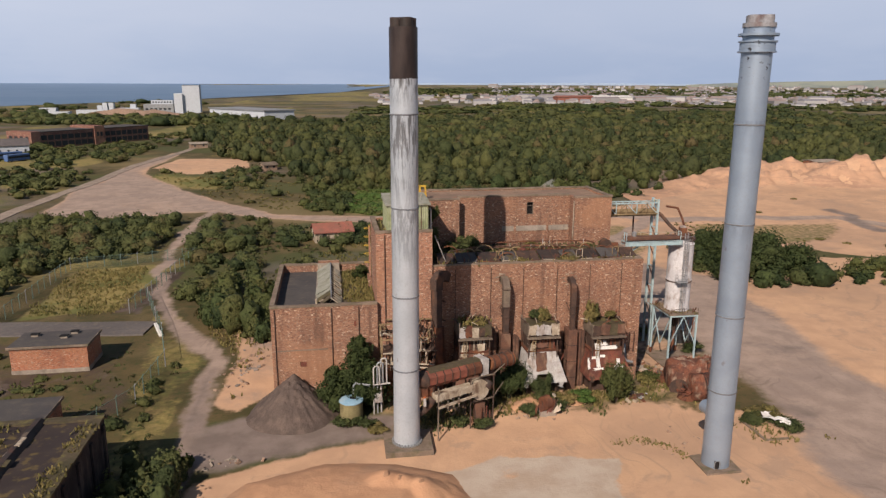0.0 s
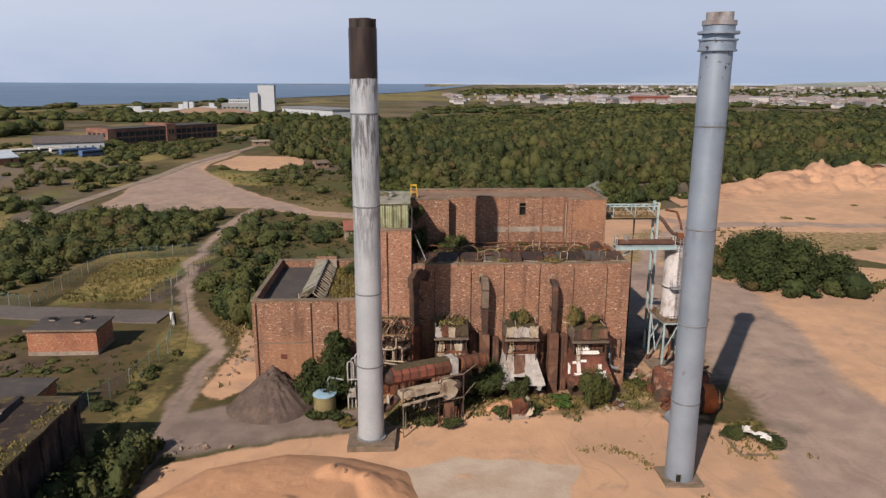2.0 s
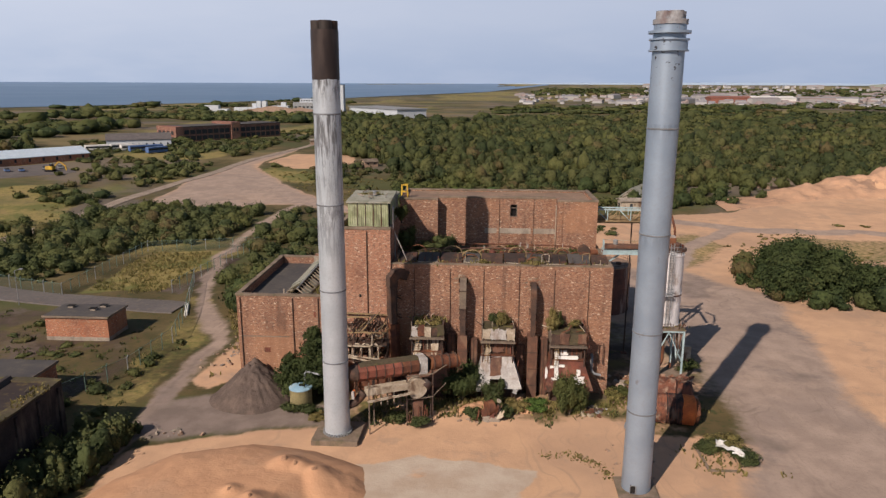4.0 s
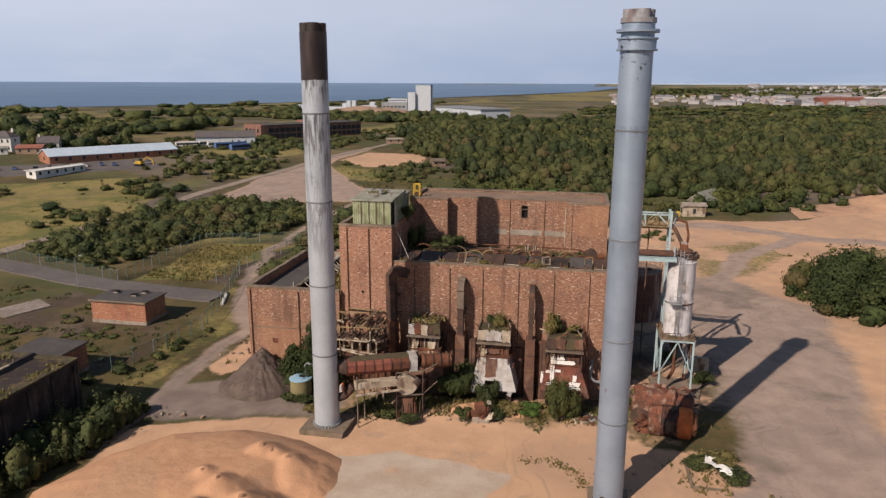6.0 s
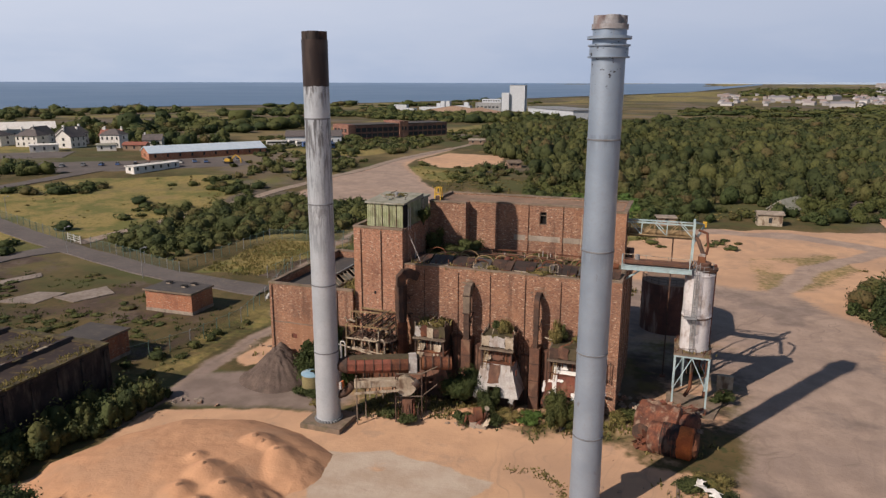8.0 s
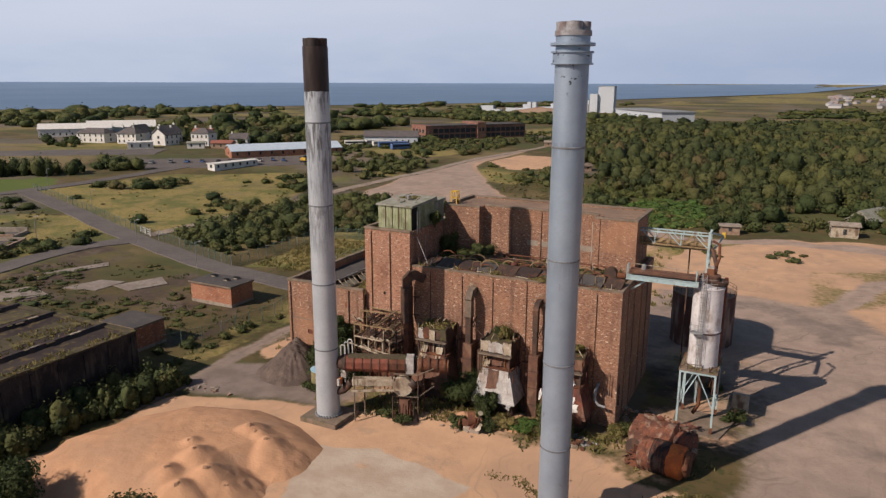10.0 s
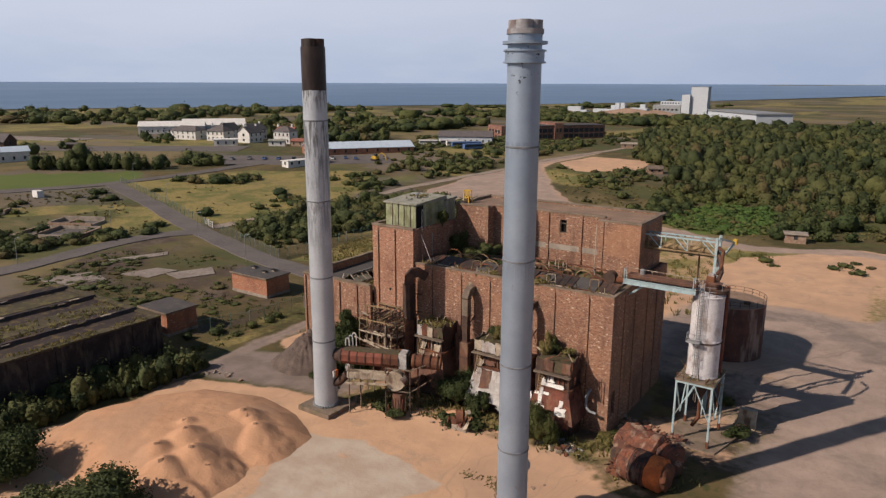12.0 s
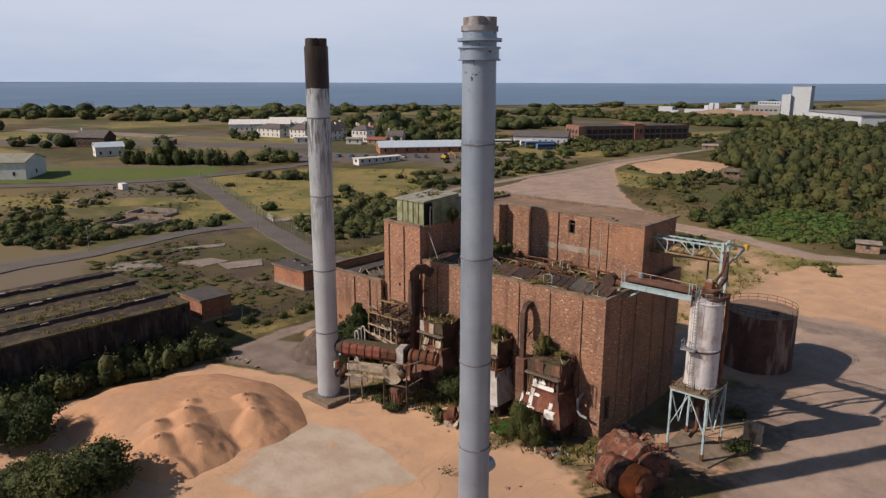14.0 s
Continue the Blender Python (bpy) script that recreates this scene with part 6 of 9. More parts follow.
# horizontal flue drum from the chimney
def flue_train():
    a, b = Vector((8.75, 71.2, 7.35)), Vector((16.2, 74.7, 7.2))
    d = (b - a).normalized()
    side = Vector((-d.y, d.x, 0))
    t = thing("flue_drum", "rust-red banded flue drum running from the chimney to a white box", "flue", (12.5, 73, 0))
    pts = [a, a + d * 1.0, a + d * 1.6, b]
    smooth(part("collar", tube([a - d * 0.2, a + d * 0.9], 0.7, n=16, r2=1.05), BROWN, t, "rusted cone"))
    red = worn("red_lagging_sheet", (0.27, 0.09, 0.06), (0.17, 0.062, 0.045), (0.09, 0.06, 0.04), scale=1.1, amount=0.6, vary=0.4)
    n_p = 7
    step_d = ((b - a).length - 0.9) / n_p
    for k in range(n_p):
        p = a + d * (0.9 + k * step_d)
        part("lagging_panel", tube([p + d * 0.03, p + d * (step_d - 0.03)], 1.06 - 0.03 * (k % 2), n=8), red if k < 5 else RUST, t, "rust-red lagging sheet")
    L = (b - a).length - 0.9
    for k in range(n_p + 1):
        p = a + d * (0.9 + k * step_d)
        part("band", tube([p - d * 0.05, p + d * 0.05], 1.12, n=8), BROWN, t)
    part("drum_cap", loft([(a + d * 1.2 + side * 0.6 + Vector((0, 0, 0.82)))[:], (a + d * 1.2 - side * 0.6 + Vector((0, 0, 0.82)))[:], (b - side * 0.6 + Vector((0, 0, 0.82)))[:], (b + side * 0.6 + Vector((0, 0, 0.82)))[:]],
                          [(a + d * 1.2 + side * 0.5 + Vector((0, 0, 1.06)))[:], (a + d * 1.2 - side * 0.5 + Vector((0, 0, 1.06)))[:], (b - side * 0.5 + Vector((0, 0, 1.06)))[:], (b + side * 0.5 + Vector((0, 0, 1.06)))[:]]), MOSSY, t, "mossy top")
    ang = math.atan2(d.y, d.x)
    c = b + d * 0.55
    part("end_box", box(c.x - 0.5, c.x + 0.5, c.y - 0.92, c.y + 0.92, 6.2, 8.22, bevel=0.06, rot=ang), WHITE, t, "flaking cream end box")
    c2 = b + d * 1.3
    part("box_mouth", box(c2.x - 0.3, c2.x + 0.02, c2.y - 0.75, c2.y + 0.75, 6.35, 8.05, rot=ang), DARK, t)
    e = b + d * 5.2 + Vector((0, 0, -0.1))
    smooth(part("second_drum", tube([b + d * 1.6, e], 0.85, n=10), RUST, t, "darker rusted drum"))
    for k in range(4):
        p = b + d * (1.9 + k * 0.95)
        smooth(part("band", tube([p, p + d * 0.12], 0.95, n=16), BROWN, t))
    p0, p1 = Vector((10.6, 71.3, 5.2)), Vector((15.3, 73.6, 5.2))
    m = (p0 + p1) / 2
    part("lower_duct", box(m.x - 2.6, m.x + 2.6, m.y - 0.55, m.y + 0.55, 4.75, 5.6, bevel=0.06, rot=ang), CREAM, t, "flaking cream box duct")
    for k in range(4):
        q = p0 + (p1 - p0) * (k + 0.5) / 4
        part("stiffener", box(q.x - 0.04, q.x + 0.04, q.y - 0.58, q.y + 0.58, 4.7, 5.63, rot=ang), CREAM, t)
    part("edge_rail", beam(p0 - side * 0.95 + Vector((0, 0, -0.9)), p1 - side * 0.95 + Vector((0, 0, -0.75)), 0.22), CREAM, t)
    smooth(part("inlet_elbow", tube([(8.6, 70.9, 3.6), (9.4, 71.1, 3.9), (10.1, 71.2, 4.6), (10.5, 71.3, 5.1)], 0.5, n=12), BROWN, t))
    for q in ((11.05, 71.0), (11.3, 72.9), (15.15, 73.2), (14.9, 75.0), (18.1, 74.3), (17.9, 76.2)):
        part("post", beam((q[0], q[1], 0.1), (q[0], q[1], 6.4), 0.13), BROWN if q[0] > 12 else TIMBER, t)
    part("cross_beam", beam((10.9, 70.9, 4.2), (15.3, 73.1, 4.25), 0.14), BROWN, t)
    part("cross_beam", beam((15.1, 73.2, 6.3), (18.2, 74.3, 6.3), 0.12), TIMBER, t)
    part("cross_beam", beam((15.1, 73.2, 3.4), (18.2, 74.3, 3.4), 0.12), TIMBER, t)
    part("brace", beam((18.1, 74.3, 3.4), (19.6, 75.6, 4.6), 0.09), TIMBER, t)
    part("brace", beam((18.1, 74.3, 6.3), (19.7, 75.4, 7.0), 0.1), TIMBER, t)
    f = Vector((16.2, 73.9, 4.7))
    smooth(part("fan_casing", tube([f - side * 0.5, f + side * 0.5], 1.2, n=24), CREAM, t, "cream round fan casing"))
    # Solid black stub; its colour stands in for the shaded fan opening.
    smooth(part("fan_mouth", tube([f + d * 0.9 - side * 0.2, f + d * 1.5 + Vector((0, 0, 0.5))], 0.62, n=14), TAR, t, "fan mouth coloured black as an unlit opening"))
    part("fan_base", box(15.8, 17.0, 73.7, 74.8, -0.2, 2.9), RISER, t)
    for k in range(8):
        a = Vector((15.4 + 0.35 * k, 73.3 + 0.25 * (k % 3), 0.2 + 0.35 * (k % 4)))
        part("base_pipe", tube([a, a + Vector((0.1 * (k % 2), 0.1, 1.3 + 0.3 * (k % 3)))], 0.07, n=6), (RUST, BROWN, RED_RUST)[k % 3], t)
    part("side_panel", box(9.3, 9.6, 70.3, 70.7, 4.8, 5.7, bevel=0.04), ORANGE, t, "orange and white access panel")
    part("side_cover", box(9.25, 9.55, 69.95, 70.28, 4.8, 5.7, bevel=0.04), WHITE, t)
    for k in range(3):
        p = Vector((12.3 + k * 0.7, 72.0 + k * 0.33, 0))
        part("drain_pipe", tube([(p.x, p.y, 4.5), (p.x, p.y, 3.2)], 0.09, n=6), CREAM, t)


flue_train()

# ---- small things on the apron ----
oil = thing("oil_tank", "small yellow-cream round tank with a pale blue lid", "tank", (1.55, 77.1, 0))
smooth(part("shell", lathe([(1.35, -0.2), (1.35, 2.75), (1.3, 2.78)], (1.55, 77.1, 0), 28), worn("yellowed_cream_paint", (0.27, 0.23, 0.12), (0.2, 0.17, 0.085), (0.1, 0.08, 0.04), amount=0.7), oil))
smooth(part("lid", lathe([(1.42, 2.78), (1.42, 2.9), (0.3, 3.12), (0.02, 3.13)], (1.55, 77.1, 0), 28), BLUE, oil, "pale blue domed lid"))
part("lid_hatch", box(1.4, 2.1, 76.8, 77.4, 3.05, 3.2, bevel=0.03), DARK, oil)
smooth(part("vent_pipe", tube([(1.9, 77.9, 2.8), (1.9, 77.9, 4.3), (2.15, 77.9, 4.6), (2.5, 77.9, 4.5)], 0.12, n=8), GALV, oil))
part("outlet_pipe", tube([(2.4, 77.9, 4.5), (3.9, 77.7, 4.3)], 0.12, n=8), GALV, oil)
stub = thing("pump", "rusty pump with a white flange in the weeds", "pump", (25.0, 75.3, 0.4))
part("bed", box(24.0, 26.1, 74.6, 76.0, 0.1, 0.8, bevel=0.05), CONCRETE, stub)
smooth(part("casing", tube([(24.5, 75.0, 1.7), (25.3, 75.4, 1.8)], 0.85, n=16), RUST, stub))
part("flange", tube([(25.9, 75.4, 2.5), (25.98, 75.36, 2.6)], 0.3, n=10), CREAM, stub, "pale round flange")
for k in range(7):
    a = Vector((24.0 + 0.28 * k, 74.6 + 0.5 * (k % 3) / 2, 0.5))
    part("torn_plate", ragged_plate(a, (0.7, 0.25 - 0.1 * k, 0.3), (-0.2 + 0.09 * k, 0.25, 1.1 + 0.25 * (k % 3)), 4, 4, 0.6, 60 + k), (RUST, BROWN, CREAM, RED_RUST)[k % 4], stub)
smooth(part("pipe", tube([(24.2, 75.1, 1.0), (23.6, 74.7, 1.6), (23.4, 74.5, 0.4)], 0.14, n=8), RUST, stub))
planter = thing("planter", "low concrete kerb bed full of weeds and white scrap", "planter", (51, 69, 0))
for q in ((47.6, 50.6, 65.3, 65.6), (47.6, 47.9, 65.6, 70.4)):
    part("kerb", box(*q, -0.2, 0.14), COPING, planter)
scrap = thing("scrap_sheet", "crumpled white plastic sheet on the weeds", "scrap", (50, 67.6, 0.6))
part("sheet", ragged_plate((49.2, 68.3, 1.15), (2.4, -1.5, 0.1), (0.4, 0.8, 0.15), 7, 4, 0.55, 5), CLEANWHITE, scrap)
part("fold", ragged_plate((49.3, 68.6, 1.2), (0.9, -0.5, 0.35), (0.3, 0.9, 0.3), 5, 4, 0.5, 6), CLEANWHITE, scrap)
part("fold", ragged_plate((50.6, 67.2, 1.1), (1.1, -0.5, -0.2), (0.2, 0.5, 0.35), 5, 4, 0.5, 7), CLEANWHITE, scrap)


def debris(name, label, cx, cy, rx, ry, n, seed, mats, size=0.5, lift=0.0):
    g = random.Random(seed)
    for k in range(n):
        x, y = cx + g.gauss(0, 0.45) * rx, cy + g.gauss(0, 0.45) * ry
        s = size * g.uniform(0.4, 1.5)
        z = height(x, y) + lift * max(0, 1 - math.hypot((x - cx) / rx, (y - cy) / ry))
        bm = box(-s / 2, s / 2, -s * g.uniform(0.2, 0.5), s * g.uniform(0.2, 0.5), -s * 0.25, s * 0.25)
        for v in bm.verts:
            v.co += Vector((g.uniform(-1, 1), g.uniform(-1, 1), g.uniform(-1, 1))) * s * 0.14
        bmesh.ops.transform(bm, matrix=pose(x, y, z + s * 0.12, g.uniform(-30, 30), g.uniform(-30, 30), g.uniform(0, 360)), verts=bm.verts)
        tagged(part(name, bm, g.choice(mats)), label, "rubble", name + "s")


debris("stone", "broken concrete and brick lump lying on the dirt", -12.5, 96, 4, 8, 60, 3, (RUBBLE, RUBBLE, PAD), 0.42)
debris("stone", "broken concrete lump on the bank", -12, 70, 3, 1.5, 14, 4, (RUBBLE, CONCRETE), 0.4)
debris("scrap_piece", "small twisted scrap by the hopper", 37.5, 77.5, 2.5, 1.5, 34, 5, (RUST, GALV, CREAM, BROWN), 0.55)
debris("stone", "brick rubble at the wall's foot", 43, 88, 3, 4, 40, 6, (RUBBLE, BRICK, CONCRETE), 0.6)
debris("stone", "brick rubble beside the pump", 24, 74.8, 2.6, 1.0, 18, 7, (RUBBLE, CONCRETE), 0.4)
debris("stone", "pale stone along the wheel track", 40, 67, 6, 5, 16, 8, (RUBBLE,), 0.3)


# ---- scrapped boilers ----
def dented(a, b, r, seed, dent, rings=16, n=36):
    """A drum shell with dents, closed by bulged ends."""
    a, b = Vector(a), Vector(b)
    d = (b - a).normalized()
    u = d.cross(Vector((0, 0, 1))).normalized()
    v = u.cross(d)
    k, th = np.meshgrid(np.linspace(0, 1, rings), np.linspace(0, 2 * np.pi, n, endpoint=False), indexing="ij")
    rr = r * (1 + dent * vnoise(k.ravel() * 7 + 3, th.ravel() * 2.2, 1.0, seed, 3)).reshape(k.shape)
    bm = bmesh.new()
    rows = [[bm.verts.new(a + d * (b - a).length * k[i, j] + u * rr[i, j] * math.cos(th[i, j]) + v * rr[i, j] * math.sin(th[i, j])) for j in range(n)] for i in range(rings)]
    for p, q in zip(rows, rows[1:]):
        for j in range(n):
            bm.faces.new((p[j], p[(j + 1) % n], q[(j + 1) % n], q[j]))
    for row, way in ((rows[0], -1), (rows[-1], 1)):
        c = sum((w.co for w in row), Vector()) / n
        inner = [bm.verts.new(c + (w.co - c) * 0.8 + d * 0.22 * way) for w in row]
        for j in range(n):
            bm.faces.new((row[j], row[(j + 1) % n], inner[(j + 1) % n], inner[j]))
        bm.faces.new(inner)
    bmesh.ops.recalc_face_normals(bm, faces=bm.faces)
    return bm


DUSTY_SCRAP = worn("dusty_burnt_plate", (0.21, 0.078, 0.045), (0.09, 0.042, 0.031), (0.32, 0.24, 0.18), scale=0.8, streak=0.3, amount=0.75, bump=0.6)
BURNT = worn("burnt_drum_plate", (0.1, 0.038, 0.027), (0.026, 0.02, 0.019), (0.16, 0.11, 0.085), scale=1.2, streak=0.7, amount=0.6, bump=0.5)
near_drum = thing("scrap_boiler", "scrapped black and rust boiler drum with an orange end band", "boiler", (47.0, 75.8, 0), "scrapped boilers")
A0, A1 = Vector((44.6, 76.6, 1.75)), Vector((49.3, 75.9, 1.75))
AX = (A1 - A0).normalized()
smooth(part("shell", dented(A0, A0 + AX * 1.3, 1.74, 1, 0.09), DUSTY_SCRAP, near_drum))
smooth(part("shell", dented(A0 + AX * 1.25, A0 + AX * 3.05, 1.8, 2, 0.08), BURNT, near_drum, "burnt black middle section"))
smooth(part("band", dented(A0 + AX * 3.0, A0 + AX * 4.4, 1.78, 3, 0.04, 6), ORANGE, near_drum, "orange rusted band"))
smooth(part("end_plate", dented(A0 + AX * 4.38, A0 + AX * 4.9, 1.35, 4, 0.25, 5), RUST, near_drum, "buckled rusty end"))
for k in range(9):
    p = A0 + AX * (1.4 + k * 0.18)
    smooth(part("stay_rib", tube([p, p + AX * 0.05], 1.83, n=28), BURNT if k % 2 else SCRAP, near_drum))
rear_drum = thing("scrap_boiler", "crushed rusty boiler drum with torn dusty plates", "boiler", (46.3, 79.8, 0), "scrapped boilers")
smooth(part("shell", dented((43.2, 80.3, 2.0), (47.6, 79.2, 2.0), 2.15, 6, 0.24), DUSTY_SCRAP, rear_drum))
smooth(part("shell", dented((47.2, 79.4, 1.9), (49.4, 78.9, 1.85), 1.85, 7, 0.2), SCRAP, rear_drum))
g_s = random.Random(44)
for k in range(110):
    w = Vector((43.0 + 6.6 * g_s.random(), 79.3 + g_s.uniform(-1.6, 1.6), 0))
    w.z = 1.9 + math.sqrt(max(0.1, 3.6 - (w.y - 79.9) ** 2)) * 0.98
    s_ = g_s.uniform(0.3, 0.9)
    part("torn_plate", ragged_plate(w, (s_, g_s.uniform(-0.5, 0.5), g_s.uniform(-0.25, 0.4)), (g_s.uniform(-0.5, 0.5), s_ * 0.8, g_s.uniform(-0.2, 0.35)), 4, 4, 0.6, 200 + k, 0.03), g_s.choice((RUST, DUSTY_SCRAP, RUBBLE, RED_RUST, DUSTY_SCRAP)), rear_drum)
for k in range(10):
    w = Vector((44 + 4.5 * g_s.random(), 80 + g_s.uniform(-1.2, 1.4), 3.6))
    part("strip", beam(w, w + Vector((g_s.uniform(-1.8, 1.8), g_s.uniform(-0.8, 0.8), g_s.uniform(0.1, 0.7))), 0.09), g_s.choice((RUST, BROWN)), rear_drum)
smallb = thing("scrap_drum", "smaller rusty riveted drum beside the boilers", "drum", (43.4, 77.4, 0), "scrapped boilers")
smooth(part("shell", tube([(43.6, 78.0, 1.1), (44.3, 80.0, 1.15)], 1.15, n=22), RED_RUST, smallb))
smooth(part("end_plate", tube([(43.55, 77.9, 1.1), (43.6, 78.02, 1.1)], 1.2, n=22), BROWN, smallb))

def scrap_heap(cx, cy, rx, ry, h, n, seed):
    """A tangle of torn plate and strip over a low mound."""
    heap("scrap_mound", RUST, "low mound of rusty scrap and flakes", [(cx, cy, rx, ry, h)], cx, cy, rx * 1.2, ry * 1.2, seed, 1.5, 40)
    g = random.Random(seed)
    bm = bmesh.new()
    for k in range(n):
        a, q = g.uniform(0, 6.28), g.uniform(0, 0.9)
        x, y = cx + rx * q * math.cos(a), cy + ry * q * math.sin(a)
        z = height(x, y) + h * (1 - q) * 0.9
        p = Vector((x, y, z))
        if k % 3:
            beam(p, p + Vector((g.uniform(-1, 1), g.uniform(-1, 1), g.uniform(-0.1, 0.6))), g.uniform(0.04, 0.14), bm)
        else:
            u, v = Vector((g.uniform(-0.8, 0.8), g.uniform(-0.8, 0.8), g.uniform(-0.2, 0.4))), Vector((g.uniform(-0.6, 0.6), g.uniform(-0.6, 0.6), g.uniform(-0.3, 0.3)))
            w = [p, p + u, p + u + v, p + v]
            loft([i[:] for i in w], [(i + Vector((0, 0, 0.05)))[:] for i in w], bm)
    tagged(part("scrap", bm, SCRAP if seed % 2 else RUST), "tangle of torn rusty strips and plates", "scrap", kind="stuff")


scrap_heap(45.8, 82.0, 3.6, 2.6, 3.2, 150, 91)
scrap_heap(46.8, 80.0, 3.0, 2.0, 3.9, 120, 92)
scrap_heap(44.2, 76.6, 1.8, 1.4, 1.2, 50, 93)


# ---- silo on legs ----
def silo():
    cx, cy, rr = 48.7, 89.8, 1.72
    t = thing("silo", "silver silo, rust-streaked, on a braced turquoise steel stand", "silo", (cx, cy, 0))
    smooth(part("shell", lathe([(rr, 7.85), (rr, 17.55), (rr - 0.1, 17.6), (rr - 0.1, 17.75), (0.3, 18.15), (0.05, 18.15)], (cx, cy, 0), 40), TANK_PAINT, t))
    for z in (12.3, 12.1, 17.5, 8.0):
        smooth(part("hoop", lathe([(rr - 0.02, z - 0.06), (rr + 0.07, z - 0.06), (rr + 0.07, z + 0.06), (rr - 0.02, z + 0.06)], (cx, cy, 0), 40), BROWN if z == 12.1 else TANK_PAINT, t))
    smooth(part("top_drum", lathe([(0.85, 17.6), (0.85, 18.7), (0.95, 18.75), (0.95, 18.95), (0.05, 19.05)], (cx + 0.25, cy, 0), 20), RISER, t, "rusty turret on the silo roof"))
    smooth(part("top_disc", lathe([(1.25, 17.9), (1.35, 18.0), (1.35, 18.3), (1.0, 18.3)], (cx + 0.7, cy + 0.2, 0), 26), BROWN, t))
    part("top_gear", box(cx - 0.4, cx + 0.5, cy - 0.4, cy + 0.5, 18.9, 19.7, bevel=0.08), RUST, t)
    part("top_cover", box(cx - 0.3, cx + 0.4, cy - 0.3, cy + 0.3, 19.6, 19.95, bevel=0.06), WHITE, t)
    for k in range(14):
        a = 2 * math.pi * k / 14
        q = (cx + 1.62 * math.cos(a), cy + 1.62 * math.sin(a))
        part("top_rail_post", tube([(*q, 17.55), (*q, 18.75)], 0.03, n=5), GALV if k % 3 else RUST, t)
    for z in (18.2, 18.72):
        part("top_rail", tube([(cx + 1.62 * math.cos(a), cy + 1.62 * math.sin(a), z) for a in [2 * math.pi * k / 28 for k in range(25)]], 0.03, n=5, cap=False), GALV, t)
    for k in range(7):
        a = 0.7 * k
        part("roof_pipe", tube([(cx + 1.2 * math.cos(a), cy + 1.2 * math.sin(a), 17.6), (cx + 1.0 * math.cos(a + 0.4), cy + 1.0 * math.sin(a + 0.4), 18.5 + 0.12 * k)], 0.07, n=6), (RUST, BROWN, GALV)[k % 3], t)
    smooth(part("spout", tube([(cx + 0.5, cy + 0.6, 19.8), (cx + 0.7, cy + 1.6, 20.6), (cx + 0.5, cy + 2.8, 22.0), (cx - 0.4, cy + 4.5, 23.0 - 1.0)], 0.16, n=10), RUST, t, "rusty bent spout"))
    smooth(part("side_pipe", tube([(cx + 1.7, cy + 1.1, 7.9), (cx + 1.75, cy + 1.15, 18.5)], 0.2, n=8), RED_RUST, t, "red-rusted pipe down the side"))
    # ladder with hoops on the near face
    a = radians(-100)
    lx, ly = cx + (rr + 0.25) * math.cos(a), cy + (rr + 0.25) * math.sin(a)
    for s in (-0.22, 0.22):
        part("ladder_rail", tube([(lx + s, ly, 7.9), (lx + s, ly, 19.3)], 0.045, n=6), GALV, t)
    for k in range(34):
        part("rung", tube([(lx - 0.22, ly, 8.1 + k * 0.33), (lx + 0.22, ly, 8.1 + k * 0.33)], 0.03, n=5), GALV, t)
    for k in range(8):
        z = 9.8 + k * 1.15
        part("ladder_hoop", tube([(lx - 0.36 * math.cos(math.pi * i / 6), ly - 0.62 * math.sin(math.pi * i / 6), z) for i in range(7)], 0.03, n=5), GALV, t)
    for s in (-0.3, 0, 0.3):
        part("cage_bar", tube([(lx + s, ly - (0.62 if s == 0 else 0.4), 9.8), (lx + s, ly - (0.62 if s == 0 else 0.4), 17.9)], 0.025, n=5), GALV, t)
    part("rest_platform", box(lx - 1.15, lx + 0.35, ly - 0.75, ly + 0.2, 12.35, 12.45), GALV, t)
    for p, q in (((lx - 1.1, ly - 0.7), (lx + 0.3, ly - 0.7)), ((lx - 1.1, ly - 0.7), (lx - 1.1, ly + 0.1))):
        for z in (12.9, 13.4):
            part("guard_rail", tube([(*p, z), (*q, z)], 0.03, n=5), GALV, t)
    for q in ((lx - 1.1, ly - 0.7), (lx + 0.3, ly - 0.7), (lx - 1.1, ly + 0.1)):
        part("guard_post", tube([(*q, 12.4), (*q, 13.45)], 0.03, n=5), GALV, t)
    # stand
    x0, x1, y0, y1 = 46.6, 50.55, 87.2, 92.6
    part("deck", box(x0 - 0.2, x1 + 0.2, y0 - 0.2, y1 + 0.2, 7.66, 7.84), COPING, t, "rusty weed-grown deck")
    for q in ((x0, y0, x1, y0), (x0, y1, x1, y1), (x0, y0, x0, y1), (x1, y0, x1, y1)):
        part("edge_beam", beam((q[0], q[1], 7.55), (q[2], q[3], 7.55), 0.28), TURQUOISE, t)
    mid_y = y0 + 0.2
    for x in (x0, x1):
        for y in (y0, y1):
            part("leg", beam((x, y, 0.9), (x, y, 7.6), 0.22), TURQUOISE, t)
            part("leg_foot", beam((x, y, -0.2), (x, y, 1.0), 0.3), RUST, t)
    for y in (y0, y1):
        part("brace", beam((x0, y, 3.2), ((x0 + x1) / 2, y, 7.4), 0.12), TURQUOISE, t)
        part("brace", beam((x1, y, 3.2), ((x0 + x1) / 2, y, 7.4), 0.12), TURQUOISE, t)
    for x in (x0, x1):
        part("brace", beam((x, y0, 7.4), (x, (y0 + y1) / 2, 2.6), 0.12), TURQUOISE, t)
        part("brace", beam((x, y1, 7.4), (x, (y0 + y1) / 2, 2.6), 0.12), TURQUOISE, t)
    smooth(part("cone", lathe([(1.5, 7.7), (0.35, 5.2), (0.3, 4.6)], (cx, cy + 0.2, 0), 24), BROWN, t))
